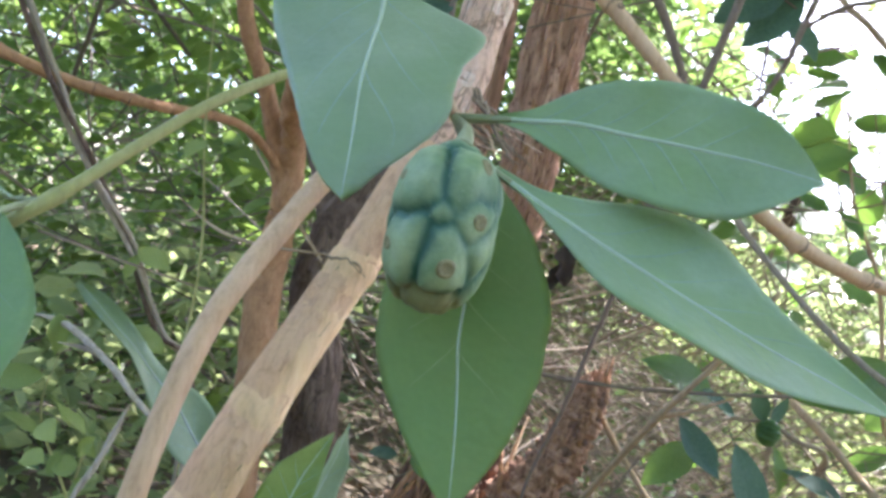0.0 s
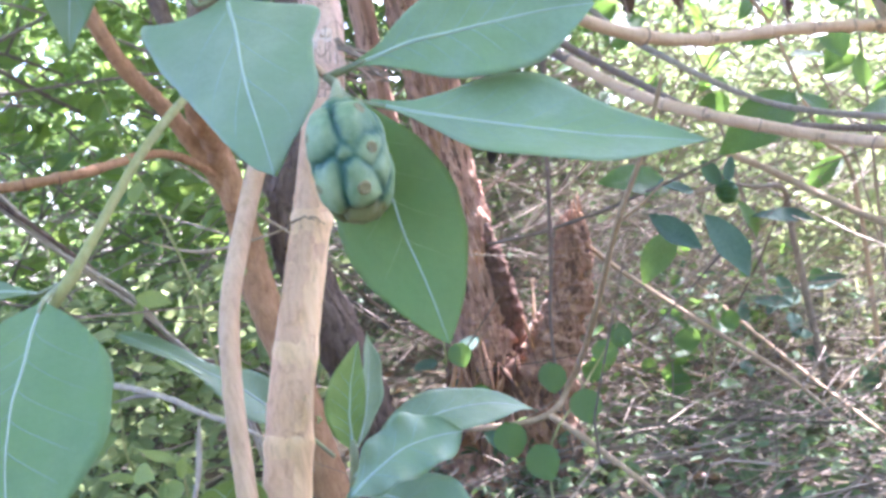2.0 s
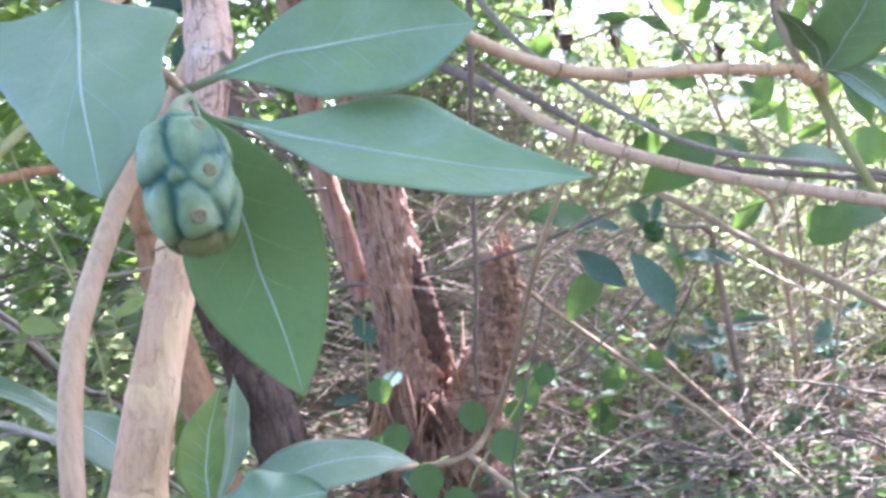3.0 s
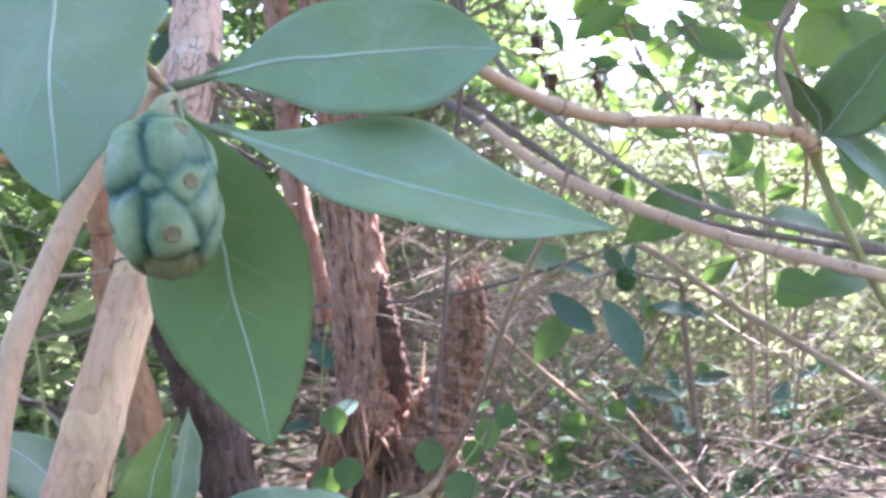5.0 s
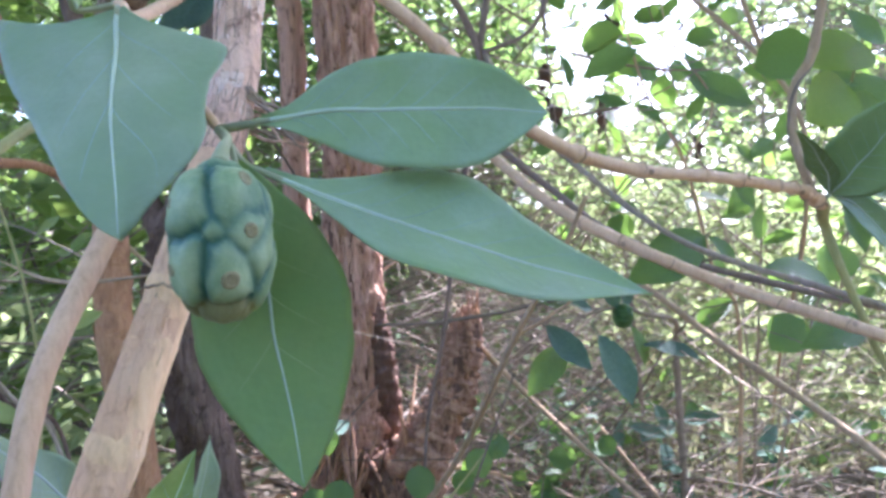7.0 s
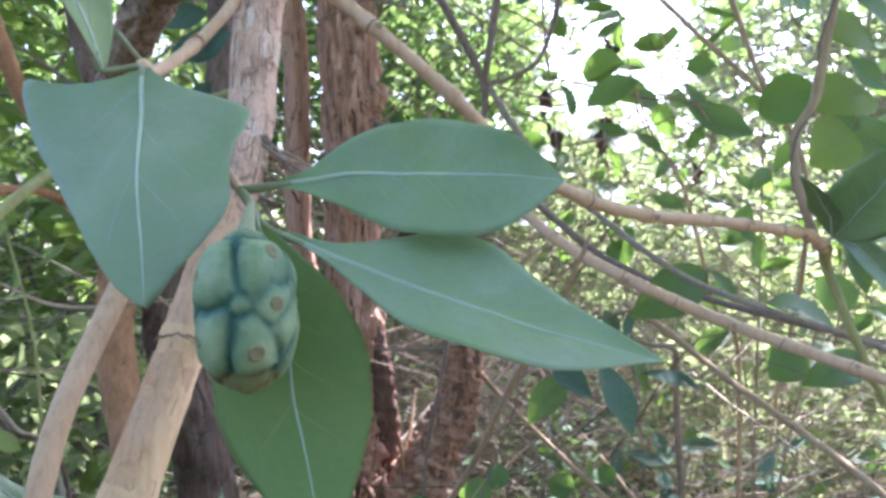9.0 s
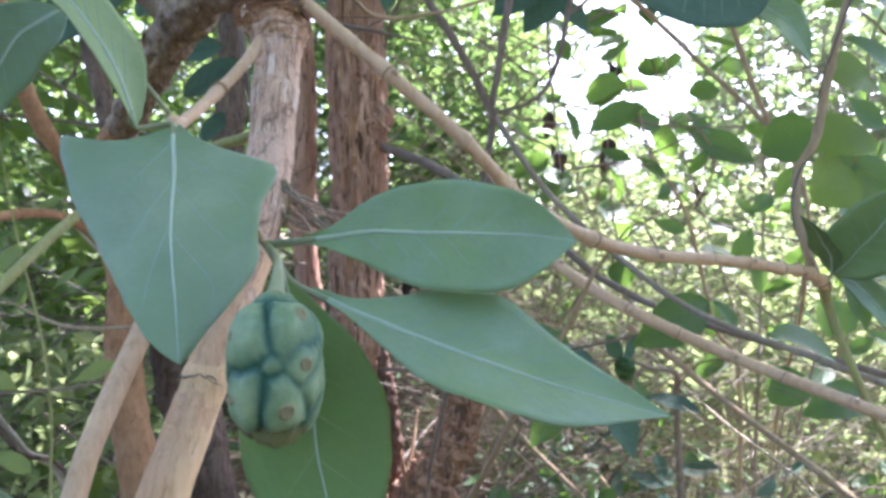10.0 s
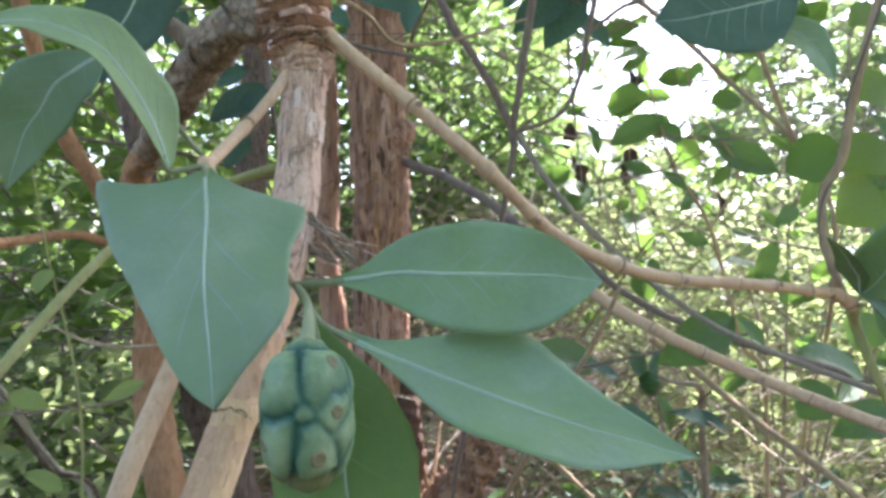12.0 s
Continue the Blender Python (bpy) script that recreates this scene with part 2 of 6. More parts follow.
M_PALEWOOD = bark_mat("bleached_dead_wood", (0.13, 0.105, 0.08), (0.33, 0.275, 0.215), (0.50, 0.44, 0.37), (1, 1, 0.12), 70, 0.3, 0.9, relief=0.002)
M_PINKBARK = bark_mat("pinkish_outer_bark", (0.36, 0.18, 0.12), (0.68, 0.43, 0.272), (0.79, 0.55, 0.385), (1, 1, 0.25), 75, 0.35, 0.85, relief=0.0016)
M_BROWNSTEM = bark_mat("grey_brown_stem", (0.15, 0.10, 0.06), (0.35, 0.245, 0.155), (0.50, 0.375, 0.255), (1, 1, 0.2), 70, 0.25, 0.9, relief=0.002)
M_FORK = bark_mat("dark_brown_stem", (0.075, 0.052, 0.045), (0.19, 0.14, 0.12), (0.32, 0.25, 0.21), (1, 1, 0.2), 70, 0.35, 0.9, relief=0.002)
M_TWIG = bark_mat("dry_twig", (0.10, 0.08, 0.062), (0.21, 0.17, 0.13), (0.345, 0.285, 0.225), (1, 1, 0.3), 60, 0.2, 0.9, relief=0.001, island=True)
M_DARKTWIG = bark_mat("dark_twig", (0.075, 0.06, 0.05), (0.165, 0.135, 0.11), (0.27, 0.22, 0.18), (1, 1, 0.3), 60, 0.2, 0.9, relief=0.001, island=True)
M_PETIOLE = leaf_mat("green_petiole", (0.21, 0.24, 0.14), (0.33, 0.36, 0.225), 0.5, (0.3, 0.4, 0.15), 0.08, 0.1)
M_SOIL = bark_mat("leaf_litter_soil", (0.035, 0.029, 0.02), (0.088, 0.070, 0.048), (0.16, 0.125, 0.085), (1, 1, 1), 14, 0.35, 0.98, moss=(0.05, 0.075, 0.022), relief=0.02)


def fruit_mat():
    m, nt, p = base_mat("green_fruit_skin", 0.48, 0.4)
    vec = mapped(nt, (1, 1, 1))
    blot = noise_tex(nt, vec, 70, 5)
    fine = noise_tex(nt, vec, 600, 3)
    col = ramp(nt, blot, [(0.32, (0.14, 0.225, 0.115)), (0.7, (0.30, 0.375, 0.22))])
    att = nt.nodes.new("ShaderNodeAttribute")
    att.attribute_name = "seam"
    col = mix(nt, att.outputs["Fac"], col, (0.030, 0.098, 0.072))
    cap = nt.nodes.new("ShaderNodeAttribute")
    cap.attribute_name = "cap"
    col = mix(nt, cap.outputs["Fac"], col, (0.17, 0.155, 0.06))
    col = mix(nt, ramp(nt, fine, [(0.62, (0, 0, 0)), (0.72, (0.3, 0.3, 0.3))]), col, (0.36, 0.44, 0.30))
    nt.links.new(col, p.inputs["Base Color"])
    p.inputs["Subsurface Weight"].default_value = 0.06
    p.inputs["Subsurface Radius"].default_value = (0.004, 0.008, 0.003)
    p.inputs["Subsurface Scale"].default_value = 0.5
    bump(nt, p, fine, 0.3, 0.0009)
    return m


M_FRUIT = fruit_mat()
M_EYE = bark_mat("brown_fruit_scar", (0.07, 0.06, 0.034), (0.19, 0.17, 0.095), (0.33, 0.31, 0.19), (1, 1, 1), 300, 0.3, 0.8, relief=0.0004)


# ---- building helpers ----
def mesh_object(name, verts, faces, material, parent=None, label="", smooth=True, uvs=None):
    me = bpy.data.meshes.new(name)
    me.from_pydata([tuple(v) for v in verts], [], faces)
    if smooth:
        me.shade_smooth()
    if uvs is not None:
        layer = me.uv_layers.new(name="UVMap")
        for lp in me.loops:
            layer.data[lp.index].uv = uvs[lp.vertex_index]
    me.materials.append(material)
    ob = new(name, me)
    if parent is not None:
        ob.parent = parent
    if label:
        tagged(ob, label)
    return ob


def thing(name, place, label, category, group="", kind=""):
    ob = new(name)
    ob.empty_display_size = 0.05
    ob.location = place
    return tagged(ob, label, category, group, kind)


def put_under(ob, parent):
    """Parent ob, built in world places, without moving it."""
    ob.parent = parent
    if parent.data is None:      # a thing's Empty is only moved; its parts lie in world places
        ob.matrix_parent_inverse = Matrix.Translation(-parent.location)
    return ob


def smooth_line(points, n):
    """n + 1 places and radii along a Catmull-Rom line through (x, y, z, radius) points."""
    p = [np.array(q, float) for q in points]
    p = [2 * p[0] - p[1]] + p + [2 * p[-1] - p[-2]]
    out = []
    spans = len(p) - 3
    for i in range(n + 1):
        s = min(i / n * spans, spans - 1e-6)
        k = int(s)
        t = s - k
        a, b, c, d = p[k:k + 4]
        out.append(0.5 * (2 * b + (c - a) * t + (2 * a - 5 * b + 4 * c - d) * t * t + (3 * b - a - 3 * c + d) * t ** 3))
    return out


def tube_data(line, sides, rough=0.0, seed=0, nodes=(), ridge=0.0, ridges=7, caps=True, fibre=0.0):
    """A round limb along line; nodes: (share of length, swelling, half width) rings; rough, ridge and fibre shape the bark."""
    verts, faces = [], []
    n = len(line)
    pts = [Vector(q[:3]) for q in line]
    tangent = (pts[1] - pts[0]).normalized()
    side = tangent.orthogonal().normalized()
    for i in range(n):
        d = (pts[min(i + 1, n - 1)] - pts[max(i - 1, 0)]).normalized()
        side = (side - d * side.dot(d)).normalized()
        up = d.cross(side)
        share = i / (n - 1)
        r0 = max(line[i][3], 0.0002)
        for at, swell, half in nodes:
            r0 *= 1 + swell * math.exp(-((share - at) / half) ** 2)
        for j in range(sides):
            a = 2 * math.pi * j / sides
            r = r0
            if ridge:
                r += r0 * ridge * math.sin(ridges * a + 1.3 * math.sin(share * 9 + seed))
            way = side * math.cos(a) + up * math.sin(a)
            if rough:
                q = pts[i] + way * r0
                r += r0 * rough * noise.noise(q * (0.9 / r0) + Vector((seed * 7.1, 0, 0)))
                r += r0 * rough * 0.5 * noise.noise(q * (2.6 / r0) + Vector((0, seed * 3.7, 0)))
            if fibre:
                f = noise.noise(Vector((math.cos(a) * 5.5 + seed, math.sin(a) * 5.5, share * 14))) + 0.6 * noise.noise(Vector((math.cos(a) * 13, math.sin(a) * 13 + seed, share * 36)))
                r += r0 * fibre * (1 - 2 * abs(f))
            verts.append(pts[i] + way * r)
    for i in range(n - 1):
        for j in range(sides):
            k = (j + 1) % sides
            faces.append((i * sides + j, i * sides + k, (i + 1) * sides + k, (i + 1) * sides + j))
    if caps:
        faces.append(tuple(range(sides - 1, -1, -1)))
        faces.append(tuple((n - 1) * sides + j for j in range(sides)))
    return verts, faces


def limb(name, points, material, parent, label="", n=60, sides=20, **shape):
    v, f = tube_data(smooth_line(points, n), sides, **shape)
    ob = mesh_object(name, v, f, material, None, label)
    return put_under(ob, parent)


def profile(table, u):
    """A smooth curve through the table's half widths."""
    last = len(table) - 1
    for k in range(last):
        (a, x), (b, y) = table[k], table[k + 1]
        if u <= b:
            def slope(m):
                lo, hi = table[max(m - 1, 0)], table[min(m + 1, last)]
                return (hi[1] - lo[1]) / (hi[0] - lo[0])
            h = b - a
            t = (u - a) / h
            t2, t3 = t * t, t * t * t
            w = (2 * t3 - 3 * t2 + 1) * x + (t3 - 2 * t2 + t) * h * slope(k) + (3 * t2 - 2 * t3) * y + (t3 - t2) * h * slope(k + 1)
            return max(0.0, w)
    return table[-1][1]


ELLIPTIC = [(0, 0), (0.08, 0.09), (0.2, 0.17), (0.35, 0.225), (0.5, 0.235), (0.65, 0.21), (0.8, 0.145), (0.92, 0.065), (1, 0)]
OBOVATE = [(0, 0), (0.06, 0.02), (0.16, 0.075), (0.32, 0.165), (0.5, 0.21), (0.66, 0.215), (0.8, 0.18), (0.92, 0.095), (1, 0)]
LANCE = [(0, 0), (0.08, 0.03), (0.2, 0.085), (0.38, 0.13), (0.55, 0.135), (0.72, 0.1), (0.88, 0.045), (1, 0)]
CRINKLED = [(0, 0), (0.08, 0.05), (0.2, 0.14), (0.36, 0.21), (0.52, 0.24), (0.68, 0.235), (0.82, 0.19), (0.93, 0.10), (1, 0)]
WAVY = [(0, 0), (0.08, 0.06), (0.2, 0.12), (0.34, 0.125), (0.48, 0.085), (0.62, 0.062), (0.8, 0.05), (0.92, 0.03), (1, 0)]
ROUND = [(0, 0), (0.05, 0.16), (0.15, 0.32), (0.32, 0.43), (0.5, 0.45), (0.7, 0.38), (0.86, 0.23), (0.96, 0.09), (1, 0)]


def leaf_surface(base, tip, normal, left, right, sag=(0, 0, 0), cup=0.15, wave=0.0, waves=2.0, lobe=(0.0, 0.0), twist=0.0):
    """A function from (share along, -1..1 across) to a place on the blade. Left and right are as one looks along the blade from its base, with normal towards one."""
    base, tip, sag = Vector(base), Vector(tip), Vector(sag)
    axis = tip - base
    length = axis.length
    way = axis.normalized()
    nor = Vector(normal)
    nor = (nor - way * nor.dot(way)).normalized()

    def place(u, v):
        turn = Matrix.Rotation(twist * u, 3, way)
        n2 = turn @ nor
        side = n2.cross(way)
        w = length * (profile(left, u) if v > 0 else profile(right, u))
        w *= 1 + 0.05 * noise.noise(Vector((u * 7, 3.3 if v > 0 else 8.7, length * 90))) + 0.02 * noise.noise(Vector((u * 23, 1.3 if v > 0 else 5.7, length * 90)))
        q = base + axis * u + sag * (4 * u * (1 - u)) + side * (w * v + 0.022 * length * math.sin(math.pi * u) * noise.noise(Vector((u * 4.5, length * 70, 2.2))))
        q -= way * ((lobe[0] if v > 0 else lobe[1]) * length * (2 * w / length) ** 3 * v * v * max(0.0, 1 - u * 3))
        fold = cup if not isinstance(cup, tuple) else (cup[0] if v > 0 else cup[1]) * (1 - 0.75 * u * u)
        q += n2 * (fold * w * abs(v) ** 1.5 + wave * length * v * v * math.sin(2 * math.pi * waves * u + (1.7 if v > 0 else 0.2)))
        return q, n2
    return place


def leaf(parent, name, surface, material, label="", nu=30, nv=12, rib=0.0011, veins=5, thick=0.0005, petiole=None, rib_material=None, reach=0.17, vein_material=None):
    """A blade with its midrib and side veins as pieces of it."""
    verts, faces, uvs = [], [], []
    rows = nv + 1
    for layer in (0, 1):
        for i in range(nu + 1):
            for j in range(rows):
                q, n2 = surface(i / nu, 2 * j / nv - 1)
                verts.append(q + n2 * (thick * (0.5 - layer)))
                uvs.append((i / nu, abs(2 * j / nv - 1)))
    half = (nu + 1) * rows
    for i in range(nu):
        for j in range(nv):
            a, b, c, d = i * rows + j, i * rows + j + 1, (i + 1) * rows + j + 1, (i + 1) * rows + j
            faces.append((a, b, c, d))
            faces.append((half + d, half + c, half + b, half + a))
    for i in range(nu):
        for j in (0, nv):
            a, d = i * rows + j, (i + 1) * rows + j
            faces.append((a, d, half + d, half + a) if j == 0 else (d, a, half + a, half + d))
    blade = mesh_object(name, verts, faces, material, None, label, uvs=uvs)
    put_under(blade, parent)
    line = []
    for i in range(25):
        q, n2 = surface(i / 24 * 0.985, 0)
        line.append((*q, rib * (1 - 0.75 * i / 24)))
    v, f = tube_data(line, 8)
    put_under(mesh_object("midrib", v, f, rib_material or M_RIB, None, "pale raised midrib"), blade)
    if veins:
        for k in range(veins):
            for s in (-1, 1):
                u0 = 0.08 + 0.62 * k / veins + (0.03 if s > 0 else 0)
                line = []
                for i in range(9):
                    t = i / 8
                    q, n2 = surface(min(u0 + reach * t ** 0.8, 0.98), s * 0.86 * t)
                    line.append((*q, thick * 0.5 + rib * 0.16 * (1 - 0.95 * t)))
                v, f = tube_data(line, 5, caps=False)
                put_under(mesh_object("side_vein", v, f, vein_material or (M_VEIN_BACK if material is M_LEAF_BACK else M_VEIN)), blade)
    if petiole:
        pts = [*petiole, (*surface(0, 0)[0], petiole[-1][3] * 0.8), (*surface(0.05, 0)[0], rib)]
        v, f = tube_data(smooth_line(pts, 20), 10)
        put_under(mesh_object("petiole", v, f, M_PETIOLE, None, "green leaf stalk"), blade)
    return blade


# ---- ground ----
def ground_height(x, y):
    h = -0.09 * max(0.0, x - 0.2) * min(1.0, max(0.0, (2.6 - abs(x)) / 2.0)) - 0.02
    if abs(x) < 8 and abs(y) < 10:
        h += 0.05 * noise.noise(Vector((x * 0.9, y * 0.9, 0))) + 0.02 * noise.noise(Vector((x * 4, y * 4, 3)))
    return h


def build_ground():
    span = sorted({round(s * v, 3) for s in (-1, 1) for v in [0.06 * i for i in range(80)] + [4.8 * 1.25 ** i for i in range(1, 30)]})
    verts = [(x, y + 1.5, ground_height(x, y + 1.5)) for y in span for x in span]
    n = len(span)
    faces = [(j * n + i, j * n + i + 1, (j + 1) * n + i + 1, (j + 1) * n + i) for j in range(n - 1) for i in range(n - 1)]
    ob = mesh_object("ground", verts, faces, M_SOIL)
    return tagged(ob, "brown soil covered with dry leaf litter", "ground", kind="structure")


build_ground()

def rand_way(pick):
    return Vector((pick.uniform(-1, 1), pick.uniform(-1, 1), pick.uniform(-1, 1)))


# ---- the fruiting shrub ----
shrub = thing("fruiting_shrub", (-0.14, 0.43, 0.0), "pale-stemmed shrub with large waxy leaves and a knobbly green fruit", "shrub")
main_stem = limb("main_stem", [(-0.15, 0.29, -0.05, 0.0206), (-0.14, 0.3, 0.2, 0.0185), (-0.119, 0.3323, 0.4257, 0.0165), (-0.1038, 0.3514, 0.5082, 0.0166), (-0.0848, 0.371, 0.5869, 0.0151), (-0.0604, 0.3957, 0.6643, 0.0138), (-0.0387, 0.4165, 0.7313, 0.0136), (-0.0195, 0.4499, 0.8055, 0.0148),
                   (-0.0142, 0.484, 0.8816, 0.0162), (-0.0117, 0.5033, 0.9414, 0.0174), (-0.0128, 0.5109, 0.9903, 0.0196), (-0.016, 0.514, 1.035, 0.0205), (-0.018, 0.515, 1.085, 0.018)],
     M_BARK, shrub, "pale tan stem with cracked bark and leaf-scar rings", 200, 40, rough=0.032, seed=3,
     nodes=((0.457, 0.13, 0.007), (0.42, 0.05, 0.004), (0.36, 0.1, 0.007), (0.30, 0.12, 0.006), (0.62, 0.1, 0.012), (0.68, 0.05, 0.006), (0.80, 0.1, 0.012), (0.86, 0.1, 0.01)))
main_stem.data.materials.append(M_LOWBARK)
for poly in main_stem.data.polygons:      # younger, smoother bark below the fork
    c = poly.center
    if c.z < 0.76 + 0.05 * noise.noise(c * 45):
        poly.material_index = 1
limb("side_stem", [(-0.025, 0.462, 0.83, 0.0073), (-0.0527, 0.4747, 0.7999, 0.0072), (-0.0798, 0.4347, 0.7509, 0.0070), (-0.096, 0.3991, 0.7036, 0.0068), (-0.1087, 0.3699, 0.6588, 0.0067), (-0.1138, 0.3503, 0.6162, 0.0066), (-0.1166, 0.337, 0.5669, 0.0066), (-0.1202, 0.3299, 0.4982, 0.0067), (-0.126, 0.325, 0.3, 0.007), (-0.135, 0.32, -0.03, 0.0078)],
     M_STEM, shrub, "smooth slender tan side stem", 120, 20, rough=0.03, seed=5, nodes=((0.18, 0.06, 0.01), (0.5, 0.05, 0.01)))
limb("thick_limb", [(-0.016, 0.513, 0.988, 0.017), (-0.075, 0.59, 0.998, 0.0185), (-0.132, 0.69, 0.985, 0.0190), (-0.180, 0.80, 0.968, 0.0185), (-0.245, 0.945, 0.937, 0.0175), (-0.262, 0.975, 0.928, 0.0165)],
     M_WARMLIMB, shrub, "thick rough grey-brown limb", 160, 48, rough=0.34, seed=8, fibre=0.12)
limb("limb_fork", [(-0.118, 0.675, 0.993, 0.0115), (-0.140, 0.663, 1.013, 0.0092), (-0.164, 0.650, 1.026, 0.0085), (-0.181, 0.640, 1.036, 0.0082), (-0.215, 0.62, 1.075, 0.0075), (-0.26, 0.60, 1.14, 0.006), (-0.31, 0.58, 1.24, 0.004)],
     M_LIMB, shrub, "rough brown side limb", 60, 20, rough=0.22, seed=18, nodes=((0.12, 0.25, 0.03),))
limb("branch_collar", [(-0.0120, 0.500, 0.928, 0.0170), (-0.0138, 0.503, 0.944, 0.0213), (-0.0172, 0.507, 0.962, 0.0235), (-0.0200, 0.511, 0.984, 0.0228), (-0.0215, 0.514, 1.005, 0.0222), (-0.0200, 0.516, 1.045, 0.0200)],
     M_BARK, shrub, "swollen gnarled collar of cracked bark", 60, 40, rough=0.38, seed=28, ridge=0.05, ridges=9)
limb("dry_side_twig", [(0.000, 0.515, 1.005, 0.0026), (0.036, 0.560, 1.003, 0.0022), (0.067, 0.600, 0.989, 0.0021), (0.125, 0.620, 1.001, 0.0017), (0.20, 0.64, 1.03, 0.0011)], M_BROWNSTEM, shrub, "thin dry twig beside the collar", 40, 10, rough=0.12, seed=29)
limb("leafy_twig", [(-0.014, 0.503, 0.95, 0.00577), (-0.033, 0.478, 0.912, 0.00414), (-0.0519, 0.4559, 0.8821, 0.00400), (-0.062, 0.4, 0.853, 0.00385), (-0.055, 0.345, 0.842, 0.00355), (-0.033, 0.322, 0.812, 0.00252), (-0.0065, 0.3135, 0.779, 0.00207)],
     M_STEM, shrub, "tan twig that carries leaves and fruit", 90, 16, rough=0.04, seed=9, nodes=((0.33, 0.28, 0.015), (0.66, 0.2, 0.02), (0.97, 0.35, 0.03)))
rng = random.Random(19)
for k in range(14):
    a, b = Vector((rng.uniform(-0.012, 0.002), 0.446 + rng.uniform(-0.006, 0.008), 0.805 + rng.uniform(-0.012, 0.022))), Vector((0.030 + rng.uniform(-0.018, 0.012), 0.440 + rng.uniform(-0.008, 0.008), 0.789 + rng.uniform(-0.008, 0.014)))
    limb("torn_strip", [(*a, 0.0013), (*((a + b) / 2 + rand_way(rng) * 0.006), 0.001), (*(b + rand_way(rng) * 0.005), 0.0003)], M_LIMB if k % 3 else M_BARK, shrub, "ragged strip of torn dry bark", 16, 8, rough=0.45, seed=k)

# the long jointed branches
def jointed_limb(name, points, shares, swell, half, material, label, n, sides, seed):
    """A limb that swells at each joint, with a dark leaf-scar ring and a round bud scar there."""
    limb(name, points, material, shrub, label, n, sides, rough=0.05, seed=seed, nodes=tuple((a, swell * (0.8 + 0.4 * math.sin(7 * a + seed) ** 2), half) for a in shares))
    line = smooth_line(points, n)
    for k, a in enumerate(shares):
        m = min(n - 2, max(1, round(a * (n - 1)) + 1))
        c, r = Vector(line[m][:3]), line[m][3] * (1 + swell * (0.8 + 0.4 * math.sin(7 * a + seed) ** 2))
        d = (Vector(line[m + 1][:3]) - Vector(line[m - 1][:3])).normalized()
        u = d.orthogonal().normalized()
        w = d.cross(u)
        ring = []
        for q in range(31):
            an = 2 * math.pi * q / 30
            ring.append((*(c + (u * math.cos(an) + w * math.sin(an)) * r * 0.98 + d * (0.12 * r * math.sin(2 * an + k) + 0.05 * r * math.sin(9 * an + 3 * k))), r * (0.055 + 0.05 * math.sin(an + 1.7 * k))))
        v, f = tube_data(ring, 6, caps=False)
        put_under(mesh_object("scar_ring", v, f, M_LIMB), shrub)
        face = (Vector((0.3 * math.sin(3 * k), -1, 0.5 * math.cos(2 * k))) - d * Vector((0.3 * math.sin(3 * k), -1, 0.5 * math.cos(2 * k))).dot(d)).normalized()
        side = face.cross(d)
        spot = c + face * r * 0.96 + d * r * 0.75
        loop = [(*(spot + (d * math.cos(2 * math.pi * q / 14) + side * math.sin(2 * math.pi * q / 14)) * r * (0.26 + 0.05 * math.sin(2 * q + k))), r * (0.06 + 0.05 * math.sin(q + 2 * k) ** 2)) for q in range(15)]
        v, f = tube_data(loop, 5, caps=False)
        if k % 2 == 0:
            put_under(mesh_object("bud_scar", v, f, M_LIMB), shrub)


jointed_limb("jointed_branch", [(-0.012, 0.507, 0.985, 0.00816), (0.003, 0.497, 0.966, 0.00598), (0.0663, 0.4791, 0.9089, 0.00530), (0.1251, 0.4724, 0.857, 0.00517), (0.1784, 0.496, 0.8126, 0.00517), (0.2402, 0.5137, 0.7837, 0.00558), (0.2986, 0.5243, 0.77, 0.00530),
                                (0.3717, 0.5387, 0.7646, 0.00503), (0.4431, 0.5579, 0.7563, 0.00490), (0.4828, 0.5729, 0.751, 0.00530), (0.513, 0.59, 0.738, 0.00598)],
             (0.2, 0.3, 0.37, 0.50, 0.60, 0.68, 0.735, 0.8, 0.85, 0.91, 0.965), 0.34, 0.008, M_STEM, "tan branch with swollen joints", 240, 20, 11)
# Dark bark colour on this stretch stands for shade on the tan branch.
limb("branch_root", [(0.10, 1.60, 1.038, 0.0115), (0.142, 1.57, 1.014, 0.0102), (0.217, 1.42, 0.962, 0.0094), (0.262, 1.22, 0.898, 0.0088), (0.2931, 1.0714, 0.8409, 0.0086), (0.305, 1.01, 0.812, 0.0070)], M_FORK, shrub, "foot of the branch, shade put into its dark brown", 60, 18, rough=0.2, seed=15)
jointed_limb("lower_branch", [(0.2931, 1.0714, 0.8409, 0.00840), (0.3308, 0.8827, 0.7559, 0.00773), (0.3688, 0.7499, 0.7075, 0.00706), (0.4597, 0.6744, 0.6572, 0.00658), (0.5327, 0.5775, 0.6222, 0.00618), (0.6138, 0.4797, 0.5846, 0.00605), (0.7784, 0.3122, 0.5151, 0.00538)],
             (0.17, 0.26, 0.34, 0.42, 0.50, 0.58, 0.665), 0.14, 0.006, M_STEM, "long tan branch with faint joints", 200, 20, 12)


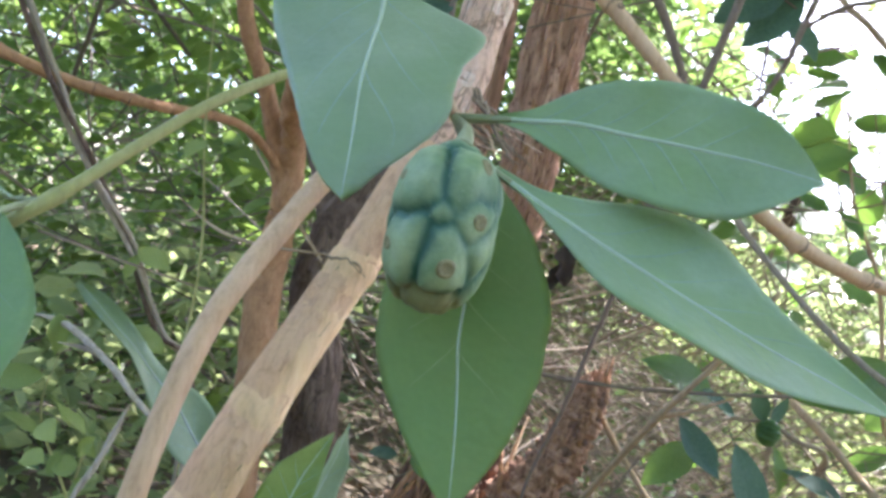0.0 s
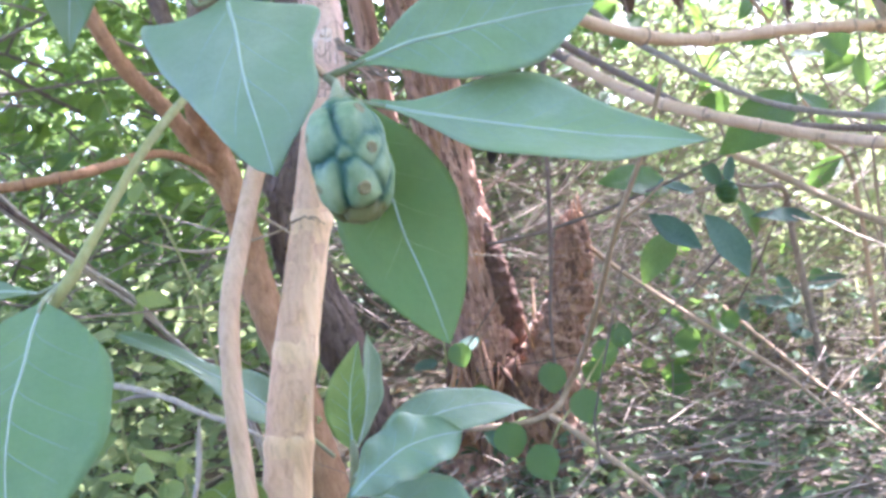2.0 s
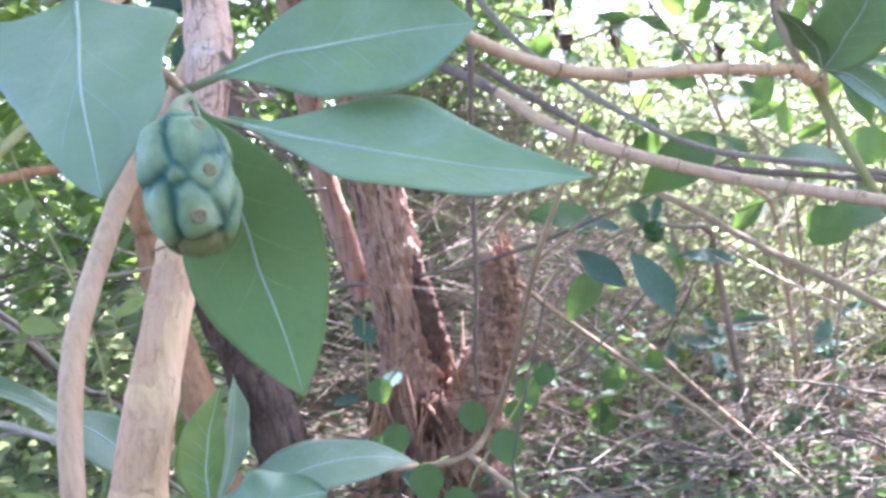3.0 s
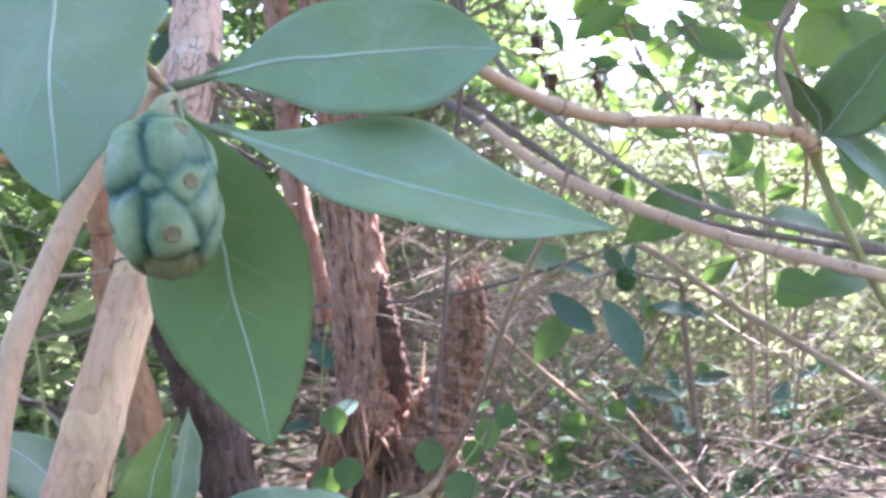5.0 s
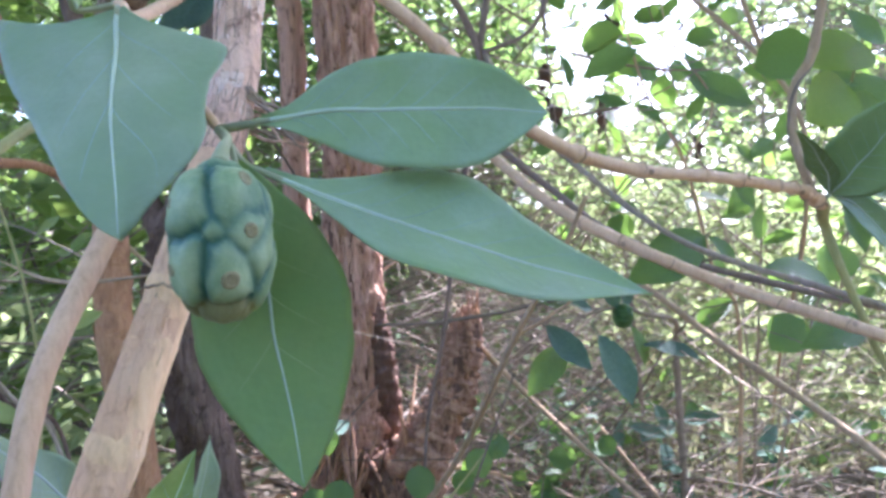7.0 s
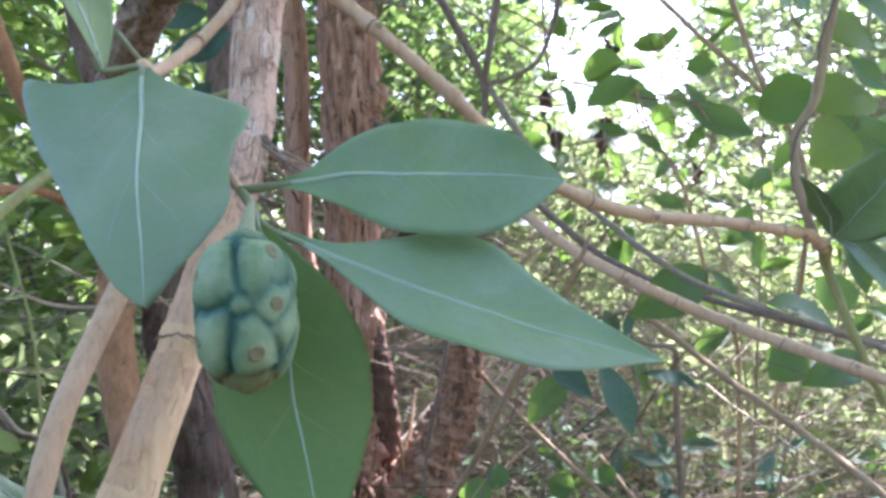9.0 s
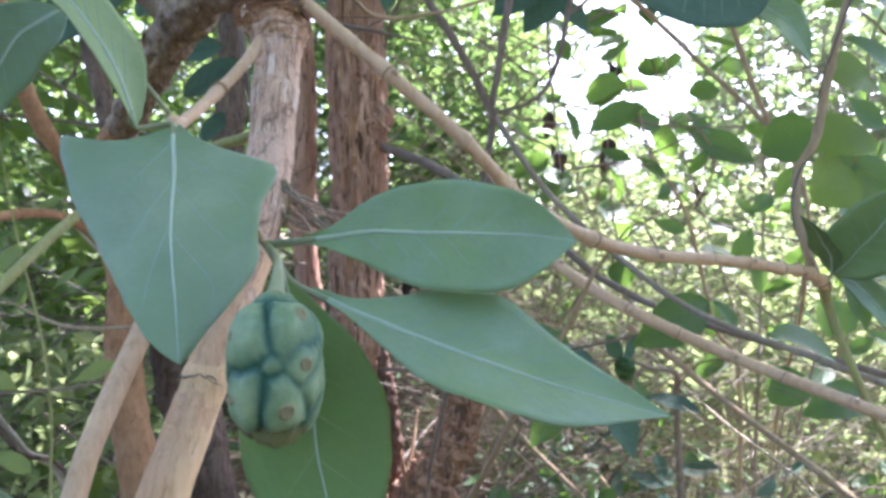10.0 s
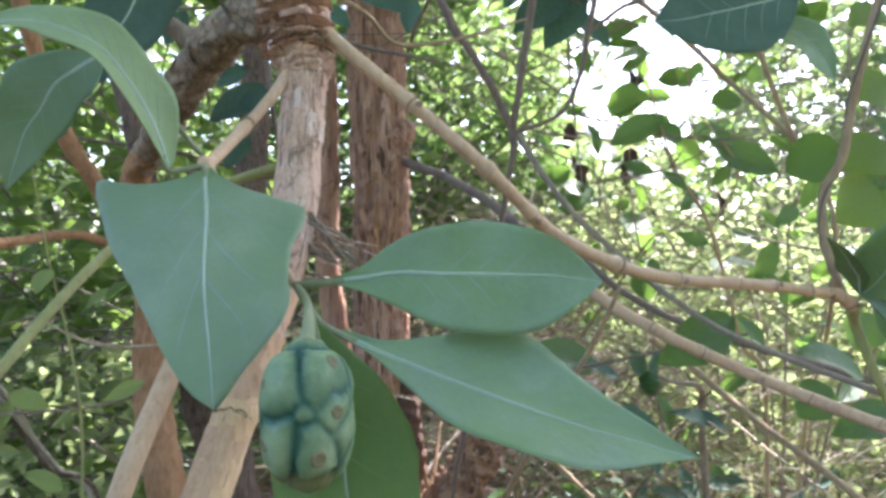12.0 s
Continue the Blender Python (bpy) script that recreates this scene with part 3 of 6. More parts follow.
def scar_rings(points, n, shares, parent, size=1.0, material=None, bead=0.04, arc=3.2, jag=0.06):
    """A dark raised leaf-scar ring at each joint of a limb."""
    line = smooth_line(points, n)
    for k, s in enumerate(shares):
        i = min(n - 1, max(1, int(s * n)))
        c, r = Vector(line[i][:3]), line[i][3] * 1.2 * size
        d = (Vector(line[i + 1][:3]) - Vector(line[i - 1][:3])).normalized()
        a = d.orthogonal().normalized()
        b = d.cross(a)
        ring = []
        turn, reach = 2.4 * k if arc > 3 else -0.8 * math.sin(k * 2.1), arc + 0.5 * arc * math.sin(k * 2.3)
        for j in range(25):
            an = turn + reach * j / 24
            ring.append((*(c + (a * math.cos(an) + b * math.sin(an)) * r + d * (0.16 * r * math.sin(an * 2 + k) + jag * r * math.sin(an * 7 + 2 * k) + jag * 0.8 * r * math.sin(an * 17 + 5 * k))), 0.0002 + bead * r * math.sin(math.pi * j / 24)))
        v, f = tube_data(ring, 5, caps=False)
        put_under(mesh_object("scar_ring", v, f, material or M_BROWNSTEM), parent)


scar_rings([(-0.1038, 0.3514, 0.5082, 0.0166), (-0.0848, 0.371, 0.5869, 0.0151), (-0.0604, 0.3957, 0.6643, 0.0138), (-0.0387, 0.4165, 0.7313, 0.0136), (-0.0195, 0.4499, 0.8055, 0.0148), (-0.0142, 0.484, 0.8816, 0.0162), (-0.0117, 0.5033, 0.9414, 0.0174)], 240, (0.12, 0.3, 0.445, 0.65, 0.76, 0.9), shrub, 0.85, M_BROWNSTEM, 0.025, 1.8, 0.07)
scar_rings([(-0.0848, 0.371, 0.5869, 0.0151), (-0.0604, 0.3957, 0.6643, 0.0138), (-0.0387, 0.4165, 0.7313, 0.0136), (-0.0195, 0.4499, 0.8055, 0.0148), (-0.0142, 0.484, 0.8816, 0.0162), (-0.0117, 0.5033, 0.9414, 0.0174)], 240, [0.04 + 0.055 * q for q in range(17)], shrub, 0.842, M_LIMB, 0.022, 1.1, 0.09)
scar_rings([(-0.0604, 0.3957, 0.6643, 0.0138), (-0.0387, 0.4165, 0.7313, 0.0136)], 240, (0.44,), shrub, 0.945, M_LIMB, 0.042, 4.8, 0.05)

MAIN = [(-0.1038, 0.3514, 0.5082, 0.0166), (-0.0848, 0.371, 0.5869, 0.0151), (-0.0604, 0.3957, 0.6643, 0.0138), (-0.0387, 0.4165, 0.7313, 0.0136), (-0.0195, 0.4499, 0.8055, 0.0148), (-0.0142, 0.484, 0.8816, 0.0162), (-0.0117, 0.5033, 0.9414, 0.0174), (-0.0128, 0.5109, 0.9903, 0.0196)]


def bark_flakes(parent, points, count, seed, lo, hi, facing=-1.57, material=None, curl=0.07):
    """Thin plates of bark that stand a little proud, with ragged ends."""
    pick = random.Random(seed)
    line = smooth_line(points, 300)
    for k in range(count):
        i0 = int(300 * pick.uniform(lo, hi))
        rows, cols = 6, 5
        high, half = pick.randint(5, 13), pick.uniform(0.2, 0.55)
        a0 = facing + pick.gauss(0, 0.9)
        fv, ff = [], []
        for i in range(rows + 1):
            x, y, z, r = line[min(299, i0 + round(high * i / rows))]
            d = (Vector(line[min(300, i0 + high)][:3]) - Vector(line[max(0, i0 - 1)][:3])).normalized()
            side = Vector((1, 0, 0))
            side = (side - d * side.dot(d)).normalized()
            out = d.cross(side)
            for j in range(cols + 1):
                rag = 0.25 * noise.noise(Vector((k, i * 0.9, j * 0.9)))
                a = a0 + half * (2 * j / cols - 1 + rag)
                lift = 1.015 + 0.05 * abs(2 * j / cols - 1) ** 3 + (curl * (i / rows) ** 4 if k % 2 else curl * (1 - i / rows) ** 4)
                q = Vector((x, y, z)) + (side * math.cos(a) - out * math.sin(a)) * (r * lift) + d * (0.0025 * noise.noise(Vector((k * 2.7, j * 1.3, i * 0.5))))
                fv.append(q)
        for i in range(rows):
            for j in range(cols):
                o = i * (cols + 1) + j
                ff.append((o, o + 1, o + cols + 2, o + cols + 1))
        put_under(mesh_object("bark_flake", fv, ff, material or M_BARK), parent)


bark_flakes(shrub, MAIN, 16, 61, 0.52, 0.97, 1.57, None, 0.025)
bark_flakes(shrub, MAIN, 14, 67, 0.5, 0.97, 1.57, M_FLAKE, 0.03)


def bark_seam(parent, points, lo, hi, angle, radius, seed, material):
    """A ragged raised line of split bark that runs along a stem."""
    line = smooth_line(points, 400)[int(400 * lo):int(400 * hi)]
    out_line = []
    for i, (x, y, z, r) in enumerate(line[:-1]):
        d = (Vector(line[i + 1][:3]) - Vector((x, y, z))).normalized()
        side = Vector((1, 0, 0))
        side = (side - d * side.dot(d)).normalized()
        a = angle + 0.16 * noise.noise(Vector((i * 0.035, seed, 0))) + 0.10 * noise.noise(Vector((i * 0.16, seed, 5)))
        q = Vector((x, y, z)) + (side * math.cos(a) - d.cross(side) * math.sin(a)) * r * 1.02
        thick = radius * max(0.0, min(1.0, 0.55 + 1.3 * noise.noise(Vector((i * 0.055, seed, 9)))))
        out_line.append((*q, thick))
    v, f = tube_data(out_line, 6, rough=0.3, seed=seed)
    put_under(mesh_object("bark_seam", v, f, material), parent)


for k, (lo, hi, angle, radius, material) in enumerate(((0.45, 0.97, 1.15, 0.0009, M_BARK), (0.5, 0.97, 1.10, 0.0003, M_LIMB), (0.5, 0.99, 1.9, 0.0004, M_LIMB), (0.55, 0.99, 1.5, 0.0006, M_BARK), (0.05, 0.5, 2.2, 0.0004, M_LOWBARK))):
    bark_seam(shrub, MAIN, lo, hi, angle, radius, k + 2, material)
def outer_bark(parent, points, lo, hi, edges, seed, material):
    """A layer of older bark wrapped round part of a stem, ragged where it has peeled."""
    line = smooth_line(points, 400)[int(400 * lo):int(400 * hi)]
    cols, fv, ff = 16, [], []
    for i, (x, y, z, r) in enumerate(line[:-1]):
        d = (Vector(line[i + 1][:3]) - Vector((x, y, z))).normalized()
        side = Vector((1, 0, 0))
        side = (side - d * side.dot(d)).normalized()
        step = math.floor(i / 17 + 1.2 * noise.noise(Vector((i * 0.05, seed, 1))))
        first = edges[0] + 0.34 * noise.noise(Vector((step * 3.7, seed, 0))) + 0.12 * noise.noise(Vector((i * 0.16, seed, 3)))
        for j in range(cols + 1):
            a = first + (edges[1] - first) * j / cols
            lift = 1.05 - 0.015 * (j == 0) + 0.006 * noise.noise(Vector((i * 0.1, j * 0.6, seed)))
            fv.append(Vector((x, y, z)) + (side * math.cos(a) - d.cross(side) * math.sin(a)) * r * lift)
    for i in range(len(line) - 2):
        for j in range(cols):
            o = i * (cols + 1) + j
            ff.append((o, o + 1, o + cols + 2, o + cols + 1))
    put_under(mesh_object("outer_bark", fv, ff, material, None, "peeling pinkish outer bark"), parent)


outer_bark(shrub, MAIN, 0.0, 0.335, (1.15, 4.0), 4, M_PINKBARK)
outer_bark(shrub, MAIN, 0.345, 0.52, (1.0, 4.0), 9, M_PINKBARK)
bark_flakes(shrub, MAIN, 30, 71, 0.02, 0.5, 1.35, M_PINKBARK, 0.05)
scar_rings(MAIN[:5], 240, [0.04 + 0.062 * q for q in range(15)], shrub, 0.875, M_LIMB, 0.026, 0.8, 0.12)
for k in range(9):
    bark_seam(shrub, MAIN, 0.02 + 0.05 * k, 0.05 + 0.05 * k, 1.3 + 0.5 * math.sin(k * 2.3), 0.0005, k + 50, M_BROWNSTEM)
bud = Vector((-0.0465, 0.3925, 0.6965))
for radius, thick, lift in ((0.0042, 0.0009, 0.0), (0.0022, 0.0007, -0.0004)):
    loop = [(*(bud + Vector((math.cos(q * 0.3142) * radius, -math.sin(q * 0.3142) * radius * 0.25 - lift, math.sin(q * 0.3142) * radius * 0.9))), thick * (0.7 + 0.5 * math.sin(q * 0.3142 - 0.6) ** 2)) for q in range(21)]
    v, f = tube_data(loop, 6, caps=False)
    put_under(mesh_object("bud_scar", v, f, M_LIMB, None, "round dark bud scar"), shrub)
rng = random.Random(8)
for k in range(26):
    lo = rng.uniform(0.45, 0.86)
    bark_seam(shrub, MAIN, lo, lo + rng.uniform(0.05, 0.13), rng.uniform(0.5, 2.6), 0.00055, k + 20, M_LIMB)
bark_flakes(shrub, [(-0.0120, 0.500, 0.925, 0.0168), (-0.0138, 0.503, 0.944, 0.0215), (-0.0172, 0.507, 0.962, 0.0238), (-0.0200, 0.511, 0.984, 0.0231), (-0.0215, 0.514, 1.005, 0.0225)], 18, 62, 0.25, 0.95, 1.57, M_LIMB, 0.16)
bark_flakes(shrub, [(-0.0120, 0.500, 0.925, 0.0170), (-0.0138, 0.503, 0.944, 0.0217), (-0.0172, 0.507, 0.962, 0.0240), (-0.0200, 0.511, 0.984, 0.0233), (-0.0215, 0.514, 1.005, 0.0227)], 60, 65, 0.25, 0.95, 1.57, M_BARK, 0.25)
bark_flakes(shrub, [(-0.075, 0.59, 0.998, 0.0188), (-0.132, 0.69, 0.985, 0.0193), (-0.180, 0.80, 0.968, 0.0188), (-0.252, 0.95, 0.935, 0.0172)], 70, 66, 0.02, 0.9, 1.57, M_LIMB, 0.12)

scar_rings([(-0.033, 0.478, 0.912, 0.0042), (-0.0519, 0.4559, 0.8821, 0.0041), (-0.062, 0.4, 0.853, 0.0039)], 60, (0.36, 0.42, 0.48), shrub, 1.05, M_BROWNSTEM, 0.10, 4.4, 0.05)

# hanging leaf with a broad irregular base
A_LEFT = [(u, 0.97 * w) for u, w in [(0, 0.03), (0.06, 0.065), (0.12, 0.13), (0.19, 0.24), (0.25, 0.335), (0.30, 0.365), (0.37, 0.345), (0.48, 0.305), (0.59, 0.285), (0.67, 0.285), (0.74, 0.255), (0.81, 0.185), (0.9, 0.09), (0.96, 0.04), (1, 0)]]
A_RIGHT = [(u, 0.93 * w) for u, w in [(0, 0.03), (0.03, 0.12), (0.06, 0.24), (0.09, 0.35), (0.12, 0.425), (0.17, 0.445), (0.25, 0.415), (0.40, 0.335), (0.55, 0.26), (0.68, 0.20), (0.8, 0.15), (0.9, 0.10), (0.96, 0.05), (1, 0)]]
leaf(shrub, "leaf", leaf_surface((-0.0536, 0.334, 0.8385), (-0.0357, 0.2565, 0.7286), (-0.1, -0.86, 0.5), A_LEFT, A_RIGHT, (0, -0.004, 0.004), -0.10, 0.013, 1.5, (0.0, 0.5)), M_LEAF, "broad blue-green leaf hanging from the twig", 44, 20, 0.0013, 3, reach=0.36, vein_material=M_PALEVEIN, petiole=((-0.0565, 0.347, 0.843, 0.002),))
B_UP = [(0, 0.011), (0.1, 0.040), (0.2, 0.101), (0.35, 0.167), (0.5, 0.195), (0.66, 0.192), (0.8, 0.150), (0.91, 0.084), (1, 0)]
B_LOW = [(0, 0.011), (0.1, 0.044), (0.2, 0.101), (0.35, 0.180), (0.5, 0.224), (0.64, 0.231), (0.78, 0.194), (0.9, 0.106), (1, 0)]
leaf(shrub, "leaf", leaf_surface((0.0125, 0.305, 0.7796), (0.1419, 0.2755, 0.7787), (0.2, -0.95, 0.22), B_UP, B_LOW, (0, 0, 0.005), 0.12, 0.011, 2.3), M_LEAF_LIT, "spoon-shaped blue-green leaf held out sideways", 40, 16, 0.0015, 6, petiole=((-0.0056, 0.3132, 0.7776, 0.0024),))
C_UP = [(0, 0.008), (0.1, 0.03), (0.2, 0.085), (0.34, 0.165), (0.48, 0.188), (0.6, 0.165), (0.74, 0.112), (0.88, 0.05), (1, 0)]
C_LOW = [(0, 0.008), (0.1, 0.035), (0.2, 0.085), (0.36, 0.16), (0.5, 0.182), (0.64, 0.165), (0.78, 0.108), (0.9, 0.047), (1, 0)]
leaf(shrub, "leaf", leaf_surface((0.0165, 0.288, 0.7555), (0.1795, 0.2556, 0.6975), (0.10, -0.50, 0.86), C_UP, C_LOW, (0.0, -0.004, -0.004), (0.5, 0.06), 0.008, 2.2), M_LEAF_LIT, "long drooping blue-green leaf folded along its rib", 40, 16, 0.0015, 6, petiole=((-0.0046, 0.312, 0.7765, 0.0022), (0.006, 0.298, 0.761, 0.002)))
D_L = [(0, 0.02), (0.1, 0.10), (0.25, 0.19), (0.42, 0.242), (0.55, 0.24), (0.7, 0.2), (0.84, 0.125), (0.94, 0.055), (1, 0)]
leaf(shrub, "leaf", leaf_surface((0.005, 0.2845, 0.76), (0.03, 0.2629, 0.624), (-0.1, -0.95, -0.15), D_L, D_L, (0.002, 0.004, 0), 0.05, 0.004, 1.5), M_LEAF_BACK, "smooth mid-green leaf hanging behind the fruit", 40, 16, 0.0012, 4, petiole=((-0.0046, 0.311, 0.7765, 0.0018), (0.001, 0.295, 0.769, 0.0016)))


def build_fruit(parent, centre, half_w, half_h):
    """A compound fruit: swollen cells round their scars, with seams between them."""
    front = [(-0.56, 0.50), (0.32, 0.64), (0.60, 0.13), (0.19, -0.43), (-0.56, -0.28), (0.80, -0.22), (0.80, -0.6), (0.08, -0.93), (-0.03, 0.13)]
    seeds = [Vector((x, -math.sqrt(max(0.02, 1 - x * x - z * z)), z)).normalized() for x, z in front]
    seeds += [Vector(q).normalized() for q in ((0.7, 0.5, 0.5), (-0.4, 0.75, 0.5), (0.1, 0.9, -0.1), (-0.85, 0.5, 0.0), (0.8, 0.6, -0.25), (-0.6, 0.4, -0.7), (0.35, 0.6, -0.75), (0, 0.3, 1))]
    weight = [0.1, 0.05, -0.05, 0.02, 0.05, -0.08, -0.1, -0.05, -0.33] + [0.0] * 8
    strong = [1.1, 1.1, 0.9, 1.1, 1.0, 0.55, 0.55, 1.1, 0.8] + [0.9] * 8
    verts, seam, cap, faces = [], [], [], []
    nu, nv = 112, 80
    for i in range(nv + 1):
        th = math.pi * i / nv
        for j in range(nu):
            ph = 2 * math.pi * j / nu
            d = Vector((math.sin(th) * math.cos(ph), math.sin(th) * math.sin(ph), math.cos(th)))
            w = d + 0.09 * Vector((noise.noise(d * 2.2), noise.noise(d * 2.2 + Vector((5, 0, 0))), noise.noise(d * 2.2 + Vector((0, 5, 0)))))
            near = sorted(((w - s).length - k, g) for s, k, g in zip(seeds, weight, strong))
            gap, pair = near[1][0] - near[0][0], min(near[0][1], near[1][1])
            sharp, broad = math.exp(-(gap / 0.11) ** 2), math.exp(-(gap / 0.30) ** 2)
            gain = pair * min(1.0, max(0.4, 0.8 + 0.6 * noise.noise(d * 1.9 + Vector((3, 1, 7)))))
            barrel = (abs(d.z) ** 2.35 + (d.x * d.x + d.y * d.y) ** 1.175) ** (-1 / 2.35)
            r = barrel * (1.015 + 0.035 * math.exp(-(near[0][0] / 0.38) ** 2) - (0.075 * sharp + 0.075 * broad) * gain - 0.04 * noise.noise(d * 3) + 0.012 * noise.noise(d * 11))
            verts.append(Vector(centre) + Vector((d.x * half_w * r, d.y * half_w * r, d.z * half_h * r)))
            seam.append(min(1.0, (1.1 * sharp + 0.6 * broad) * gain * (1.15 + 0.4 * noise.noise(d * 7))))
            cap.append(0.8 * min(1.0, max(0.0, (-0.66 - d.z + 0.1 * noise.noise(d * 6)) / 0.12)))
    for i in range(nv):
        for j in range(nu):
            k = (j + 1) % nu
            faces.append((i * nu + j, (i + 1) * nu + j, (i + 1) * nu + k, i * nu + k))
    ob = mesh_object("fruit", verts, faces, M_FRUIT, None, "unripe knobbly green compound fruit with brown scars")
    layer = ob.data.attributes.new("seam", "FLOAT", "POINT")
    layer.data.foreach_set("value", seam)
    layer = ob.data.attributes.new("cap", "FLOAT", "POINT")
    layer.data.foreach_set("value", cap)
    put_under(ob, parent)
    eyes = [((0.23, -0.43), 0.0030), ((0.64, 0.10), 0.0025), ((0.5, 0.72), 0.0027), ((-0.82, -0.3), 0.0024), ((-0.8, 0.45), 0.002)]
    for (x, z), size in eyes:
        d = Vector((x, -math.sqrt(max(0.02, 1 - x * x - z * z)), z)).normalized()
        best = min(verts, key=lambda q: -((q - Vector(centre)).normalized() - Vector((d.x * half_w, d.y * half_w, d.z * half_h)).normalized()).length * -1)
        nrm = Vector(ob.data.vertices[verts.index(best)].normal)
        best = best + nrm * (0.08 * size)
        a = nrm.orthogonal().normalized()
        b = nrm.cross(a)
        ev, ef = [], []
        rings = ((0.0, -0.05), (0.35, -0.04), (0.6, 0.0), (0.82, 0.07), (1.0, 0.03), (1.2, -0.25))
        for rr, hh in rings:
            for j in range(18):
                an = 2 * math.pi * j / 18
                wob = 1 + 0.12 * noise.noise(Vector((math.cos(an), math.sin(an), size * 900)))
                ev.append(best + a * (math.cos(an) * rr * size * wob) + b * (math.sin(an) * rr * size * wob) + nrm * (hh * size))
        for i in range(len(rings) - 1):
            for j in range(18):
                k = (j + 1) % 18
                ef.append((i * 18 + j, (i + 1) * 18 + j, (i + 1) * 18 + k, i * 18 + k))
        put_under(mesh_object("scar", ev, ef, M_EYE, None, "brown ringed scar"), ob)
    top = Vector(centre) + Vector((0, 0, half_h * 0.93))
    v, f = tube_data(smooth_line([(-0.0056, 0.3132, 0.7776, 0.0022), (0.001, 0.292, 0.771, 0.002), (*(top + Vector((0, 0.012, 0.008))), 0.0026), (*top, 0.0042)], 24), 12)
    put_under(mesh_object("fruit_stalk", v, f, M_PETIOLE, None, "stout green fruit stalk"), ob)
    return ob


FRUIT_AT = (0.0035, 0.2485, 0.7268)
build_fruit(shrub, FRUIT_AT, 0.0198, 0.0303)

# upper leaves on the twig
ARCH_L = [(0, 0.02), (0.1, 0.075), (0.3, 0.125), (0.5, 0.14), (0.75, 0.11), (0.92, 0.05), (1, 0)]
ARCH_R = [(0, 0.05), (0.05, 0.13), (0.13, 0.185), (0.25, 0.165), (0.5, 0.14), (0.75, 0.11), (0.92, 0.05), (1, 0)]
leaf(shrub, "leaf", leaf_surface((-0.0727, 0.3360, 0.8384), (-0.1579, 0.3000, 0.8983), (0.35, -0.72, 0.6), ARCH_L, ARCH_R, (0.0161, -0.0130, 0.0271), 0.35, 0.010, 2.3), M_UNDER, "long pale folded leaf arching up from the twig", 44, 14, 0.0014, 8, petiole=((-0.056, 0.337, 0.841, 0.0018),))
LEFT_L, LEFT_R = [(u, 0.85 * w) for u, w in ELLIPTIC], [(u, 1.05 * w) for u, w in ELLIPTIC]
leaf(shrub, "leaf", leaf_surface((-0.1087, 0.3450, 0.9013), (-0.1513, 0.3350, 0.8281), (0.30, -0.9, 0.25), LEFT_L, LEFT_R, (-0.004, -0.006, 0.008), 0.12, 0.010, 2.2), M_LEAF, "blue-green leaf hanging beside the twig", 36, 14, 0.0012, 6, petiole=((-0.064, 0.385, 0.852, 0.0016), (-0.088, 0.356, 0.884, 0.0014)))
leaf(shrub, "leaf", leaf_surface((-0.085, 0.41, 0.985), (-0.135, 0.40, 0.895), (0.3, -0.9, 0.2), ELLIPTIC, ELLIPTIC, (0, 0, 0.01), 0.15), M_BLUE, "dark bluish leaf behind", 20, 8, 0.0012, 0, petiole=((-0.078, 0.56, 0.998, 0.0016), (-0.080, 0.47, 0.995, 0.0015)))

# twig with a large leaf beside the stem
limb("green_twig", [(-0.03, 0.50, 0.862, 0.0044), (-0.071, 0.5064, 0.8494, 0.0038), (-0.1242, 0.4873, 0.8215, 0.0034), (-0.1488, 0.4001, 0.7711, 0.0032), (-0.1791, 0.3243, 0.7024, 0.0031), (-0.2028, 0.3152, 0.6769, 0.0033), (-0.215, 0.308, 0.66, 0.0022)],
     M_GREENSTEM, shrub, "green-brown twig", 70, 14, rough=0.04, seed=4, nodes=((0.68, 0.35, 0.02), (0.33, 0.25, 0.02)))
leaf(shrub, "leaf", leaf_surface((-0.19, 0.302, 0.69), (-0.206, 0.24, 0.576), (0.1, -0.9, 0.25), [(u, 1.75 * w) for u, w in ELLIPTIC], [(u, 1.4 * w) for u, w in ELLIPTIC], (-0.006, -0.006, 0), 0.06, 0.006, 1.5), M_GREENLEAF, "large oval mid-green leaf hanging from a green twig", 32, 14, 0.0012, 5, petiole=((-0.194, 0.342, 0.697, 0.002), (-0.192, 0.322, 0.694, 0.002)))
leaf(shrub, "leaf", leaf_surface((-0.225, 0.36, 0.692), (-0.34, 0.31, 0.70), (0.1, -0.7, 0.7), LANCE, LANCE, (0, 0, 0.01), 0.2), M_LEAF, "narrow blue-green leaf seen edge-on", 24, 10, 0.0012, 4, petiole=((-0.2, 0.365, 0.697, 0.0018),))
leaf(shrub, "leaf", leaf_surface((-0.106, 0.445, 0.54), (-0.212, 0.418, 0.648), (0.3, -0.6, 0.75), WAVY, [(u, 0.8 * w) for u, w in WAVY], (0.004, 0.0, 0.004), 0.3, 0.035, 1.4), M_LEAF, "wavy blue-green leaf behind the stems", 32, 12, 0.0012, 5, petiole=((-0.09, 0.47, 0.50, 0.0018),))

